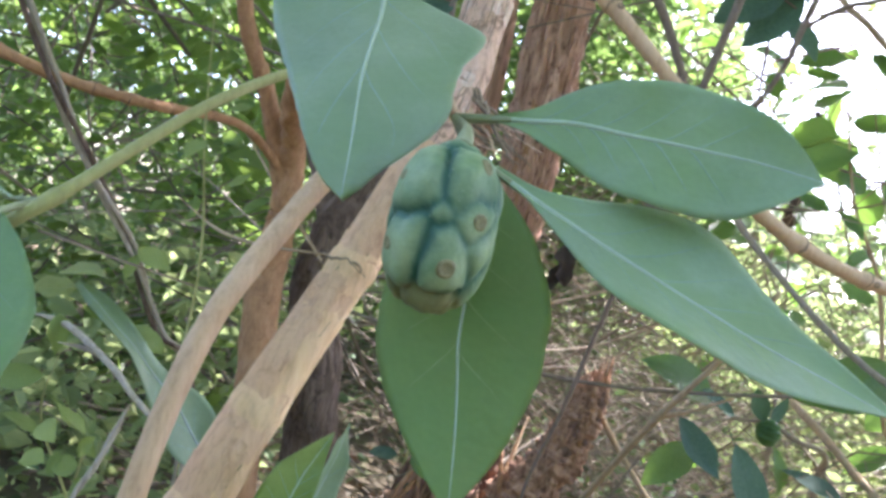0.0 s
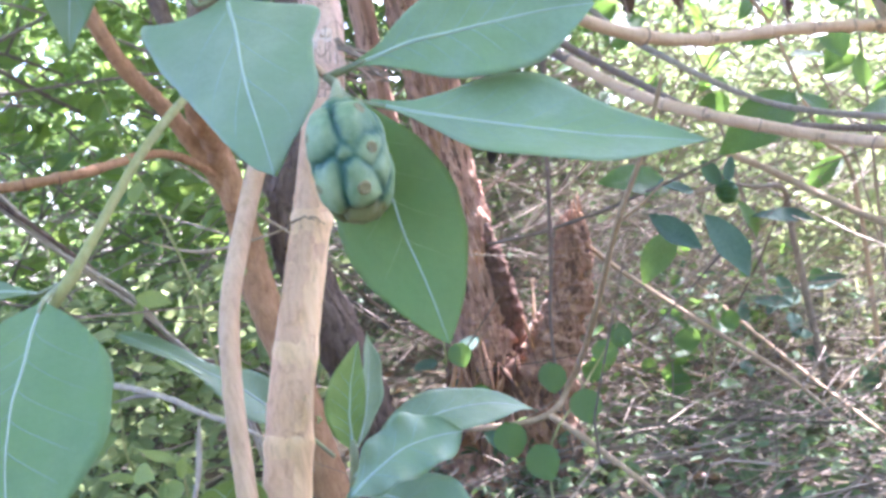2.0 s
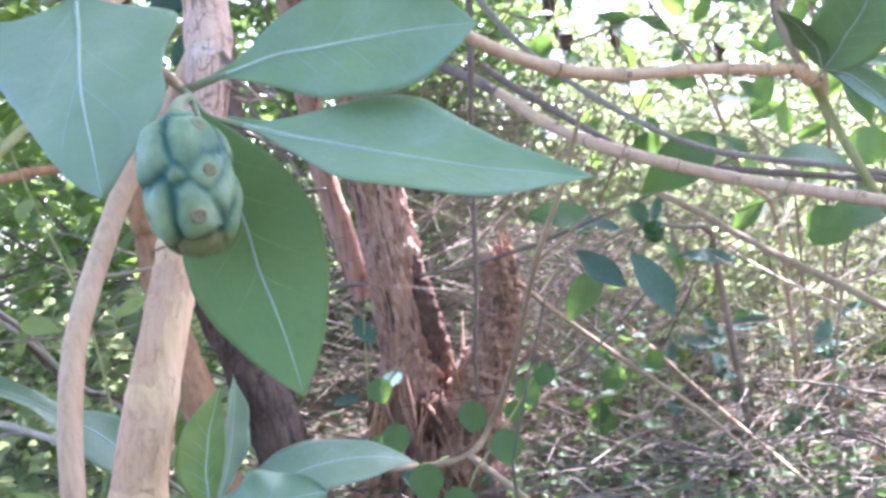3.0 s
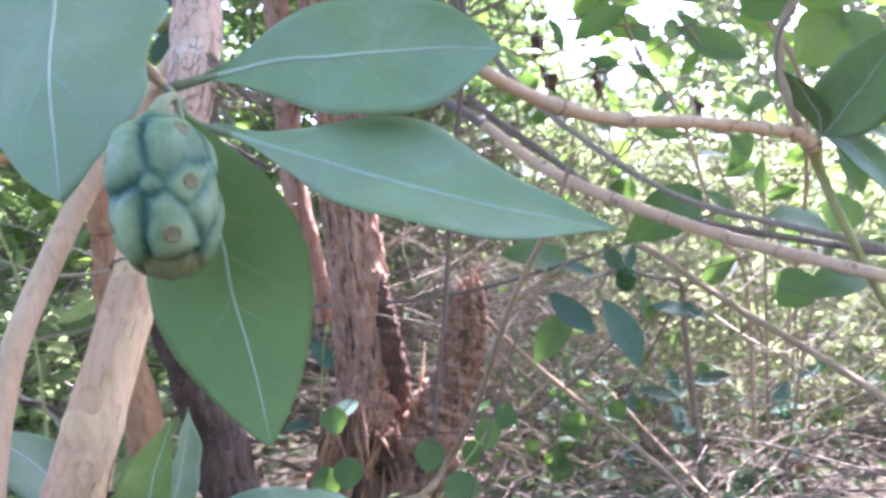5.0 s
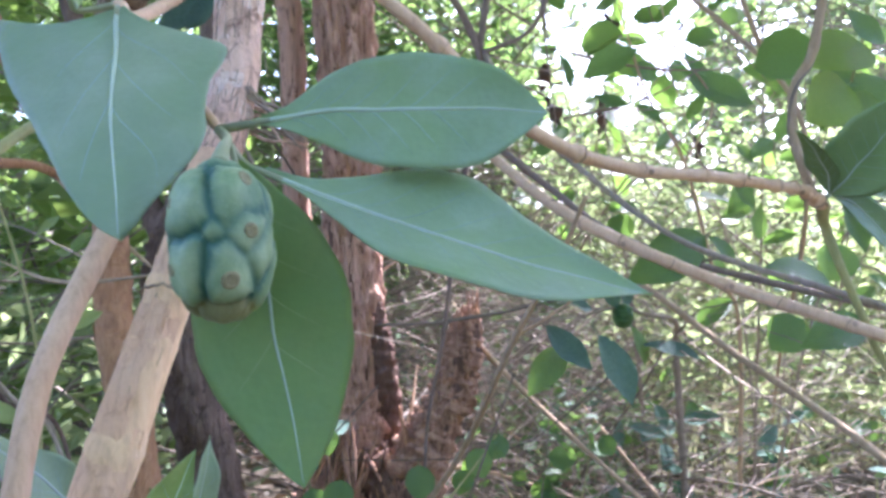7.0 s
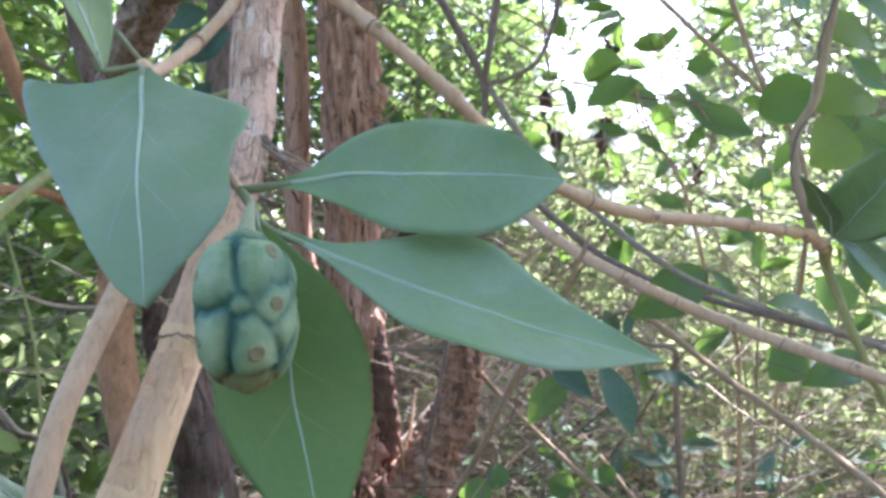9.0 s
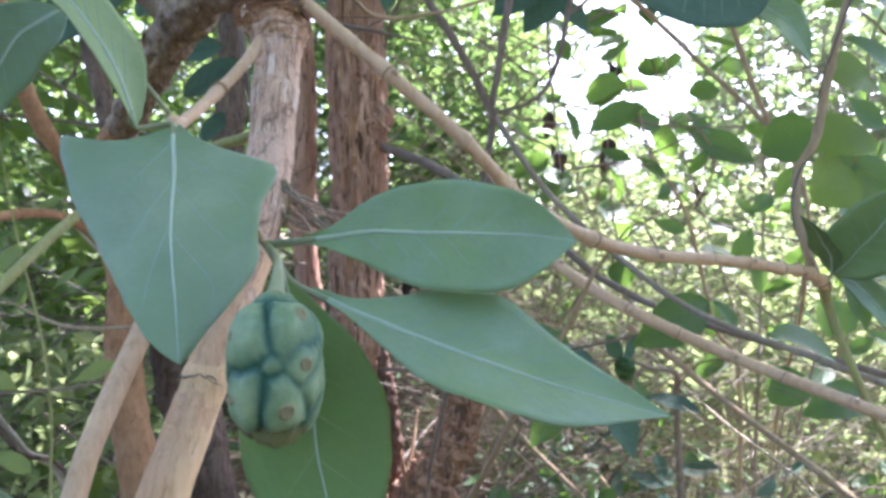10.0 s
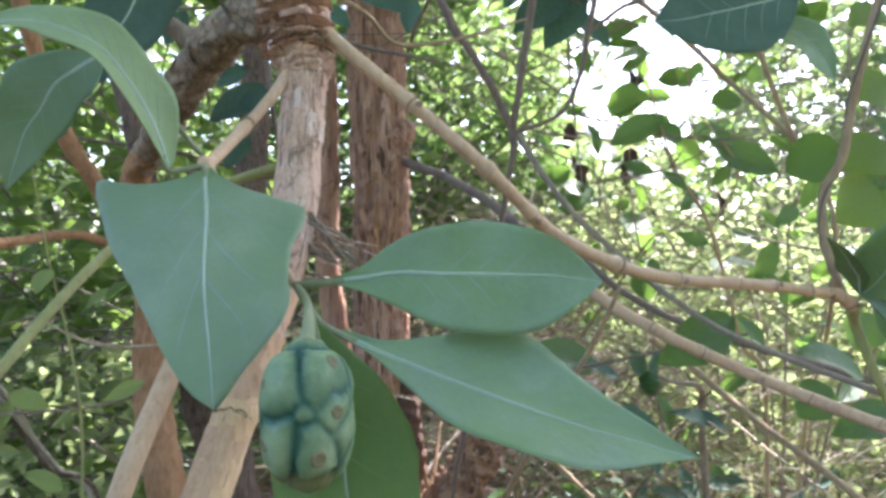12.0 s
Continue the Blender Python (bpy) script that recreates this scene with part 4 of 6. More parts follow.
# young shoot at the foot of the main stem
limb("young_shoot", [(-0.10, 0.40, 0.35, 0.004), (-0.07, 0.36, 0.46, 0.0035), (-0.05, 0.345, 0.54, 0.003), (-0.047, 0.345, 0.556, 0.0022)], M_PETIOLE, shrub, "green young shoot", 24, 10)
leaf(shrub, "leaf", leaf_surface((-0.048, 0.345, 0.548), (-0.03, 0.355, 0.616), (0.25, -0.95, 0.1), ELLIPTIC, LANCE, (-0.004, -0.004, 0), 0.45, 0.014, 3.5), M_YOUNG, "upright young leaf half folded", 28, 12, 0.0011, 5)
leaf(shrub, "leaf", leaf_surface((-0.046, 0.35, 0.548), (-0.026, 0.372, 0.618), (0.8, -0.6, 0.1), LANCE, LANCE, (0.004, 0.004, 0), 0.4, 0.014, 3.0), M_LEAF, "pale upright young leaf", 24, 10, 0.001, 4)
leaf(shrub, "leaf", leaf_surface((-0.050, 0.335, 0.535), (0.0765, 0.3813, 0.5338), (0.0, -0.55, 0.85), LANCE, [(u, 1.25 * w) for u, w in LANCE], (0.0, -0.004, 0.024), 0.15, 0.012, 2.4), M_LEAF, "long arched blue-green leaf near the ground shoot", 32, 12, 0.0012, 5)
leaf(shrub, "leaf", leaf_surface((-0.05, 0.295, 0.537), (0.0245, 0.3141, 0.5565), (0.05, -0.75, 0.65), CRINKLED, CRINKLED, (0.0, -0.006, 0.012), 0.15, 0.07, 3.2), M_LEAF, "crinkled curling blue-green leaf", 32, 14, 0.0012, 4)
leaf(shrub, "leaf", leaf_surface((-0.125, 0.345, 0.50), (-0.142, 0.335, 0.548), (0.0, -0.9, 0.3), ROUND, ROUND, (0.0, 0, 0.012), 0.2, 0.01, 1.6), M_YOUNG, "low broad young leaf", 24, 10, 0.0011, 4)
leaf(shrub, "leaf", leaf_surface((-0.04, 0.325, 0.525), (0.03, 0.27, 0.49), (0.0, -0.5, 0.85), ELLIPTIC, ELLIPTIC, (0.0, 0, 0.012), 0.2, 0.01, 1.6), M_LEAF, "low broad leaf", 24, 10, 0.0011, 4)

# leafy end of the jointed branch
limb("branch_tip", [(0.513, 0.59, 0.738, 0.007), (0.533, 0.612, 0.716, 0.005), (0.554, 0.604, 0.653, 0.0042), (0.60, 0.60, 0.56, 0.0035), (0.68, 0.58, 0.45, 0.003)], M_GREENSTEM, shrub, "", 30, 12)
for tip, nor, shape, sag in (((0.548, 0.515, 0.835), (-0.35, -0.9, 0.2), [(u, 1.25 * w) for u, w in ELLIPTIC], (0, 0, -0.006)), ((0.457, 0.55, 0.806), (-0.8, -0.5, 0.1), LANCE, (0.01, 0, 0)), ((0.585, 0.545, 0.722), (0, -0.6, 0.8), LANCE, (0, 0, 0.012)),
                             ((0.612, 0.585, 0.655), (-0.2, -0.8, 0.5), LANCE, (0, 0, 0.02)), ((0.61, 0.64, 0.79), (-0.2, -0.9, 0.3), ELLIPTIC, (0, 0, 0.01))):
    leaf(shrub, "leaf", leaf_surface((0.519, 0.588, 0.748), tip, nor, shape, shape, sag, 0.2, 0.006, 2), M_SHOOT, "green leaf at the end of the jointed branch", 24, 10, 0.0011, 5, petiole=((0.512, 0.591, 0.74, 0.0022),))

# ---- the red-barked tree ----
tree = thing("red_barked_tree", (0.065, 1.5, 0.0), "tree with peeling reddish fibrous bark and a rotten hollow foot", "tree")
TRUNK = [(0.0, 1.46, -0.1, 0.15), (0.033, 1.48, 0.065, 0.104), (0.0586, 1.488, 0.177, 0.08), (0.077, 1.504, 0.273, 0.0624), (0.089, 1.536, 0.385, 0.0544), (0.0874, 1.568, 0.585, 0.0528), (0.0874, 1.592, 0.769, 0.0512), (0.093, 1.6, 0.945, 0.0544), (0.089, 1.608, 1.105, 0.0584), (0.0826, 1.616, 1.345, 0.056), (0.073, 1.616, 1.745, 0.048), (0.049, 1.592, 2.305, 0.036)]
limb("trunk", TRUNK, M_RED, tree, "reddish-brown trunk with stringy peeling bark", 420, 150, rough=0.20, seed=1, fibre=0.24)
STUB = [(0.15, 1.44, -0.05, 0.075), (0.175, 1.43, 0.15, 0.064), (0.215, 1.42, 0.26, 0.052), (0.258, 1.41, 0.34, 0.043), (0.287, 1.405, 0.41, 0.038), (0.304, 1.40, 0.48, 0.033), (0.312, 1.40, 0.535, 0.024), (0.316, 1.40, 0.56, 0.008)]
limb("broken_stub", STUB, M_ROT, tree, "broken stub of rotten orange wood", 160, 70, rough=0.32, seed=6, fibre=0.26)
rng = random.Random(15)
for k in range(80):      # long splinters of the torn wood
    line = smooth_line(STUB, 120)
    lo = rng.randint(10, 92)
    hi = min(119, lo + rng.randint(14, 34))
    a = rng.uniform(-2.8, 0.5)
    pts = []
    for i in range(9):
        x, y, z, r = line[lo + (hi - lo) * i // 8]
        an = a + 0.3 * noise.noise(Vector((k * 1.7, i * 0.4, 2)))
        reach = r * (0.92 + 0.14 * noise.noise(Vector((k * 2.3, i * 0.5, 7)))) + (0.004 if i == 8 else 0) + (0.012 * i / 8 if hi > 110 else 0) * math.sin(k)
        pts.append((x + reach * math.cos(an), y + reach * math.sin(an), z, (0.0035 + 0.0065 * rng.random()) * math.sin(math.pi * (0.12 + 0.85 * i / 8))))
    if hi > 104:
        pts[-1] = (*(Vector(pts[-1][:3]) + Vector((0, 0, 0.05 * rng.random()))), 0.0006)
    limb("splinter", pts, (M_ROT, M_TORN, M_ROT, M_ORANGE)[k % 4], tree, "", 24, 7, rough=0.3, seed=k)
# Solid dark piece; its colour stands for the shade inside the hollow.
limb("root", [(0.07, 1.45, 0.24, 0.045), (0.13, 1.43, 0.20, 0.05), (0.19, 1.43, 0.20, 0.045)], M_TORN, tree, "dark wood standing for the shaded hollow between trunk and stub", 40, 40, rough=0.3, seed=12, fibre=0.15)
for k in range(60):      # shredded orange wood at the foot
    x = rng.uniform(-0.05, 0.21)
    z = rng.uniform(0.02, 0.24)
    y = 1.37 + 0.5 * (x - 0.07) ** 2 + rng.uniform(-0.015, 0.02) - 0.12 * (0.24 - z)
    lean, up = rng.uniform(-0.03, 0.05) + 0.3 * (0.07 - x), rng.uniform(0.05, 0.13)
    limb("splinter", [(x, y, z, 0.002), (x + lean * 0.5, y + 0.012, z + up * 0.5, rng.uniform(0.003, 0.008)), (x + lean, y + 0.03, z + up, 0.0008)], (M_ROT, M_ORANGE, M_ROT, M_TORN)[k % 4], tree, "", 12, 6, rough=0.3, seed=k)
limb("torn_bark", [(0.141, 1.512, 0.225, 0.036), (0.149, 1.504, 0.345, 0.0272), (0.1434, 1.512, 0.449, 0.024), (0.1354, 1.536, 0.537, 0.016), (0.1306, 1.552, 0.601, 0.0032)], M_TORN, tree, "dark torn bark flap beside the hollow", 80, 40, rough=0.3, seed=7, fibre=0.16)
limb("knob", [(0.105, 1.584, 1.041, 0.04), (0.137, 1.572, 1.073, 0.0336), (0.157, 1.564, 1.089, 0.024), (0.169, 1.56, 1.097, 0.0064)], M_RED, tree, "swollen knob on the trunk", 30, 30, rough=0.2, seed=14)
limb("bough", [(0.009, 1.672, 0.465, 0.028), (-0.034, 1.688, 0.785, 0.029), (-0.034, 1.672, 1.105, 0.029), (-0.05, 1.672, 1.425, 0.026), (-0.10, 1.672, 1.985, 0.02)], M_RED, tree, "second slimmer stem", 100, 30, rough=0.15, seed=16, fibre=0.06)
rng = random.Random(5)
for k in range(230):      # loose strips of bark
    s = rng.uniform(0.14, 0.70)
    line = smooth_line(TRUNK, 200)
    i0 = int(s * 200)
    a = rng.uniform(-2.9, 0.2)
    span = rng.randint(6, 16)
    w = rng.uniform(0.002, 0.009)
    sv, sf = [], []
    for i in range(span + 1):
        x, y, z, r = line[min(i0 + i, 200)]
        t = i / span
        out = r * (1.06 + 0.10 * noise.noise(Vector((k, t * 2, 0)))) + (0.03 * max(0, t - 0.75) if k % 3 == 0 else 0)
        ww = w * (0.35 + math.sin(math.pi * min(1, t * 0.9 + 0.08)))
        for da, lift in ((-1, 0), (0, 0.004), (1, 0)):
            an = a + 0.25 * noise.noise(Vector((k * 3.1, t * 1.5, 4))) + da * ww / r
            sv.append((x + math.cos(an) * (out + lift), y + math.sin(an) * (out + lift), z))
    for i in range(span):
        for j in (0, 1):
            sf.append((i * 3 + j, i * 3 + j + 1, i * 3 + j + 4, i * 3 + j + 3))
    put_under(mesh_object("bark_strip", sv, sf, (M_RED, M_TORN, M_RED, M_REDPALE, M_ORANGE)[k % 5]), tree)

# ---- other stems ----
dark_tree = thing("dark_tree", (-0.2, 1.27, 0.0), "dark grey-brown tree stem with ridged bark", "tree")
limb("trunk", [(-0.13, 1.27, -0.08, 0.0590), (-0.165, 1.25, 0.2, 0.0476), (-0.195, 1.23, 0.42, 0.0426), (-0.235, 1.24, 0.60, 0.0426), (-0.225, 1.25, 0.70, 0.0443), (-0.19, 1.29, 0.80, 0.0410), (-0.17, 1.36, 0.95, 0.0287), (-0.17, 1.45, 1.3, 0.0246), (-0.2, 1.5, 2.2, 0.0164)],
     M_DARKBARK, dark_tree, "dark ridged trunk", 150, 64, rough=0.14, seed=21, fibre=0.10)
limb("bough", [(-0.225, 1.25, 0.68, 0.0246), (-0.27, 1.27, 0.78, 0.0213), (-0.34, 1.3, 0.92, 0.0180), (-0.42, 1.35, 1.2, 0.016), (-0.5, 1.4, 1.6, 0.012)], M_DARKBARK, dark_tree, "", 60, 24, rough=0.15, seed=25)
limb("root", [(-0.14, 1.25, 0.06, 0.0328), (-0.1, 1.18, 0.0, 0.0246), (-0.05, 1.1, -0.05, 0.0164)], M_DARKBARK, dark_tree, "", 24, 16, rough=0.15, seed=26)
orange_tree = thing("orange_brown_tree", (-0.25, 1.14, 0.0), "slender orange-brown sapling stem with rough bark", "tree")
limb("trunk", [(-0.25, 1.14, -0.06, 0.0330), (-0.2756, 1.1456, 0.3901, 0.0295), (-0.3034, 1.1597, 0.5668, 0.0285), (-0.309, 1.1816, 0.6746, 0.0265), (-0.3105, 1.1717, 0.7500, 0.0215), (-0.3571, 1.1035, 0.8917, 0.0135), (-0.3949, 1.038, 0.9904, 0.0120), (-0.4283, 0.9596, 1.1847, 0.0110), (-0.5, 0.85, 1.5, 0.0102)],
     M_ORANGE, orange_tree, "orange-brown flaky trunk", 140, 32, rough=0.16, seed=23, fibre=0.05)
limb("fork_limb", [(-0.308, 1.174, 0.72, 0.0225), (-0.306, 1.145, 0.81, 0.0215), (-0.300, 1.06, 0.888, 0.0195), (-0.270, 0.985, 0.924, 0.0185), (-0.238, 0.93, 0.941, 0.0165)], M_ORANGE, orange_tree, "orange-brown forking limb", 80, 28, rough=0.2, seed=44, fibre=0.05)
BOUGH = [(-0.3105, 1.17, 0.77, 0.0080), (-0.365, 1.05, 0.829, 0.0068), (-0.43, 0.885, 0.812, 0.0066), (-0.53, 0.85, 0.815, 0.0069), (-0.65, 0.8, 0.84, 0.0070), (-0.9, 0.75, 0.9, 0.0065)]
limb("bough", BOUGH, M_ORANGE, orange_tree, "jointed orange-brown bough", 100, 16, rough=0.18, seed=24, nodes=tuple((q, 0.25, 0.012) for q in (0.28, 0.36, 0.44, 0.52, 0.62, 0.72)))
scar_rings(BOUGH, 200, (0.28, 0.36, 0.44, 0.52, 0.62, 0.72), orange_tree, 0.98, M_DARKBARK, 0.10, 5.0, 0.08)

bark_flakes(orange_tree, [(-0.25, 1.14, 0.0, 0.0322), (-0.2756, 1.1456, 0.3901, 0.0297), (-0.3034, 1.1597, 0.5668, 0.0287), (-0.309, 1.1816, 0.6746, 0.0267), (-0.3105, 1.1717, 0.7500, 0.0217), (-0.3571, 1.1035, 0.8917, 0.0137), (-0.3949, 1.038, 0.9904, 0.0122)], 60, 63, 0.3, 0.97, 1.57, M_ORANGE)
bark_flakes(dark_tree, [(-0.13, 1.27, 0.0, 0.054), (-0.165, 1.25, 0.2, 0.0484), (-0.195, 1.23, 0.42, 0.0435), (-0.235, 1.24, 0.60, 0.0435), (-0.225, 1.25, 0.70, 0.045), (-0.19, 1.29, 0.80, 0.042)], 70, 64, 0.2, 0.97, 1.57, M_DARKBARK)
vine = thing("dead_vine", (-0.3, 1.03, 0.0), "grey twisted dead vine stem", "vine")
for k, off in enumerate((0.0, 2.1, 4.2)):
    pts = smooth_line([(-0.5812, 0.6581, 1.0571, 0.0030), (-0.4842, 0.7388, 0.8279, 0.0031), (-0.4431, 0.8012, 0.7241, 0.0031), (-0.4068, 0.8801, 0.6301, 0.0031), (-0.3708, 0.9379, 0.5232, 0.0030), (-0.3292, 0.994, 0.4334, 0.0028), (-0.3, 1.03, -0.02, 0.0026)], 120)
    pts = [(q[0] + 0.0058 * math.cos(i * 0.11 + off), q[1] + 0.0058 * math.sin(i * 0.11 + off), q[2], q[3]) for i, q in enumerate(pts)]
    v, f = tube_data(pts, 10, rough=0.2, seed=k)
    put_under(mesh_object("strand", v, f, M_DARKBARK if k == 1 else M_PALEWOOD), vine)

brown_twig = thing("bare_twig", (0.15, 1.1, 0.0), "bare tan twig curving up from the undergrowth", "twig")
limb("stem", [(-0.1, 1.25, 0.22, 0.0043), (0.04, 1.12, 0.242, 0.0052), (0.148, 1.08, 0.256, 0.0054), (0.205, 1.11, 0.30, 0.0052), (0.2346, 0.9715, 0.4249, 0.0045), (0.2544, 0.7896, 0.589, 0.0036), (0.288, 0.722, 0.683, 0.0029), (0.3063, 0.675, 0.7552, 0.0022)], M_BROWNSTEM, brown_twig, "", 90, 12, rough=0.08, seed=31, nodes=((0.72, 0.3, 0.01), (0.33, 0.3, 0.012)))
limb("side_twig", [(0.2592, 0.7896, 0.5958, 0.0027), (0.2864, 0.776, 0.6128, 0.002), (0.3204, 0.7556, 0.64, 0.0014)], M_BROWNSTEM, brown_twig, "", 20, 8)
limb("side_twig", [(0.15, 1.08, 0.256, 0.006), (0.22, 1.0, 0.2, 0.005), (0.3, 0.95, 0.1, 0.004), (0.33, 0.93, -0.05, 0.004)], M_BROWNSTEM, brown_twig, "", 30, 8)


for pts, r, m in (([(0.05, 0.93, 1.70), (0.105, 0.94, 1.30), (0.160, 0.950, 1.144), (0.205, 0.960, 1.078), (0.262, 0.983, 0.980), (0.2587, 0.9997, 0.9003), (0.243, 1.06, 0.76), (0.222, 1.15, 0.53), (0.1973, 1.232, 0.316), (0.2, 1.27, -0.05)], 0.0078, M_FORK), ([(0.34, 0.92, 1.75), (0.302, 0.94, 1.285), (0.288, 0.950, 1.165), (0.279, 0.960, 1.095), (0.264, 0.983, 0.982)], 0.0078, M_FORK),
                  ([(0.47, 0.92, 1.70), (0.395, 0.93, 1.285), (0.375, 0.930, 1.161), (0.369, 0.940, 1.119), (0.358, 0.950, 1.055), (0.333, 0.970, 1.003), (0.267, 0.982, 0.976)], 0.0058, M_FORK), ([(0.75, 0.92, 1.38), (0.542, 0.920, 1.213), (0.441, 0.920, 1.159), (0.416, 0.930, 1.151), (0.371, 0.940, 1.117)], 0.0045, M_FORK), ([(0.2673, 0.986, 0.9815), (0.3143, 0.9689, 0.9003), (0.3759, 0.9433, 0.8216), (0.481, 0.8184, 0.7028), (0.5589, 0.6354, 0.6489), (0.6905, 0.4217, 0.5839)], 0.0052, M_GREYSTEM),
                  ([(0.365, 1.51, 0.945), (0.39, 1.45, 0.90), (0.47, 1.3, 0.79), (0.54, 1.2, 0.71), (0.64, 1.05, 0.65), (0.85, 0.8, 0.58)], 0.0085, M_FORK), ([(0.30, 1.32, 1.62), (0.52, 1.27, 1.34), (0.6, 1.24, 1.26), (0.72, 1.22, 1.144), (0.83, 1.08, 0.925), (0.90, 1.15, 0.7), (1.15, 1.6, 0.35), (1.3, 1.9, -0.15)], 0.0065, M_BROWNSTEM),
                  ([(0.62, 1.09, 1.6), (0.69, 1.09, 1.25), (0.725, 1.095, 1.16), (0.782, 1.097, 1.02), (0.83, 1.08, 0.925)], 0.006, M_BROWNSTEM), ([(0.596, 1.574, 0.32), (0.64, 1.4, 0.23), (0.682, 1.264, 0.155), (0.721, 1.092, 0.085), (0.76, 0.9, 0.0)], 0.0045, M_BROWNSTEM),
                  ([(0.66, 1.4, 0.61), (0.706, 1.322, 0.563), (0.757, 1.169, 0.485), (0.797, 0.868, 0.39), (0.85, 0.6, 0.25)], 0.008, M_BROWNSTEM), ([(0.3, 1.5, 0.56), (0.36, 1.4, 0.45), (0.5, 1.3, 0.3), (0.62, 1.2, 0.18), (0.7, 1.1, 0.06)], 0.0055, M_BROWNSTEM),
                  ([(0.12, 1.5, 0.12), (0.2, 1.6, 0.25), (0.24, 1.7, 0.38)], 0.007, M_BROWNSTEM), ([(-0.05, 1.4, 0.16), (0.1, 1.5, 0.15), (0.3, 1.5, 0.19), (0.6, 1.45, 0.1)], 0.006, M_BROWNSTEM), ([(-0.494, 0.850, 0.524), (-0.420, 0.800, 0.532), (-0.338, 0.760, 0.509), (-0.298, 0.740, 0.489), (-0.246, 0.720, 0.465), (-0.202, 0.700, 0.439)], 0.0045, M_PALEWOOD), ([(-0.302, 0.745, 0.479), (-0.309, 0.740, 0.446), (-0.316, 0.730, 0.412), (-0.325, 0.720, 0.384), (-0.332, 0.710, 0.344)], 0.004, M_PALEWOOD), ([(-0.425, 0.800, 0.510), (-0.375, 0.780, 0.515), (-0.338, 0.760, 0.509)], 0.0036, M_GREYSTEM),
                  ([(-0.45, 1.3, 0.85), (-0.3, 1.2, 0.72), (-0.15, 1.1, 0.6)], 0.004, M_BROWNSTEM), ([(-0.5, 1.2, 0.7), (-0.35, 1.1, 0.66), (-0.12, 1.0, 0.68)], 0.0035, M_BROWNSTEM)):
    bare = thing("bare_sapling", pts[-1], "thin grey-brown bare stem crossing behind the branches", "sapling", "bare stems behind")
    loose = r < 0.0075 and pts[0][2] < 0.9
    limb("stem", [(*p, r * (1 - 0.08 * i) * (0.2 if loose and i in (0, len(pts) - 1) else 1)) for i, p in enumerate(pts)], m, bare, "", 50, 10, rough=0.15, seed=len(pts))
twiggy = thing("bare_sapling", (0.55, 1.3, 1.7), "fine dark leafless twigs hanging before the sky", "sapling", "bare stems behind")
rng = random.Random(23)
limb("stem", [(0.60, 1.40, 2.35, 0.006), (0.52, 1.42, 1.8, 0.005), (0.50, 1.45, 1.3, 0.0035), (0.53, 1.45, 0.93, 0.0012)], M_FORK, twiggy, "", 50, 8, rough=0.15, seed=3)
for k in range(15):
    a = Vector((0.50 + rng.uniform(-0.02, 0.05), 1.45, 0.95 + 0.05 * k))
    way = Vector((rng.choice((-1, 1)) * rng.uniform(0.5, 1), rng.uniform(-0.7, 0.1), rng.uniform(-0.2, 0.7))).normalized() * rng.uniform(0.2, 0.5)
    mid = a + way * 0.5 + rand_way(rng) * 0.04
    limb("side_twig", [(*a, 0.0028), (*mid, 0.002), (*(a + way + rand_way(rng) * 0.04), 0.0009)], M_FORK, twiggy, "", 16, 6, rough=0.2, seed=k)
    limb("side_twig", [(*mid, 0.0014), (*(mid + way * 0.3 + rand_way(rng) * 0.07), 0.001), (*(mid + way * 0.5 + rand_way(rng) * 0.10), 0.0005)], M_FORK, twiggy, "", 12, 5)


def small_leaf_mesh(name, shape, length, material, cup=0.2, sag=0.1, nu=10, nv=6):
    """A blade of its own along +y with its face up, for loops that share it."""
    s = leaf_surface((0, 0, 0), (0, length, 0), (0, 0, 1), shape, shape, (0, 0, sag * length), cup, 0.02, 1.5)
    verts = [s(i / nu, 2 * j / nv - 1)[0] for i in range(nu + 1) for j in range(nv + 1)]
    faces = [(i * (nv + 1) + j, i * (nv + 1) + j + 1, (i + 1) * (nv + 1) + j + 1, (i + 1) * (nv + 1) + j) for i in range(nu) for j in range(nv)]
    line = [(*s(i / 8 * 0.97, 0)[0], length * 0.0045 * (1 - 0.7 * i / 8)) for i in range(9)]
    line = [(0, -0.14 * length, -0.02 * length, length * 0.009)] + line
    v, f = tube_data(line, 5)
    o = len(verts)
    verts += v
    faces += [tuple(o + x for x in face) for face in f]
    me = bpy.data.meshes.new(name)
    me.from_pydata([tuple(q) for q in verts], [], faces)
    me.shade_smooth()
    me.materials.append(material)
    me.update()
    return me


MID_LEAVES = [small_leaf_mesh("leaf", sh, 1.0, M_MID, c, s) for sh, c, s in ((ROUND, 0.15, 0.05), (ELLIPTIC, 0.25, 0.08), (OBOVATE, 0.2, -0.05), (ROUND, 0.3, -0.08))]
BLUE_LEAVES = [small_leaf_mesh("leaf", sh, 1.0, M_BLUE, c, s) for sh, c, s in ((ELLIPTIC, 0.2, 0.06), (ELLIPTIC, 0.35, -0.06))]
LIME_LEAVES = [small_leaf_mesh("leaf", sh, 1.0, M_YELLOW, c, 0.05) for sh, c in ((ROUND, 0.15), (ELLIPTIC, 0.3))]
SUNNY_LEAVES = [small_leaf_mesh("leaf", ROUND, 1.0, M_SUNNY, c, 0.06) for c in (0.12, 0.25)]
YELLOW_LEAVES = [small_leaf_mesh("leaf", sh, 1.0, M_YELLOW, c, s) for sh, c, s in ((ELLIPTIC, 0.2, 0.06), (OBOVATE, 0.35, -0.06))]


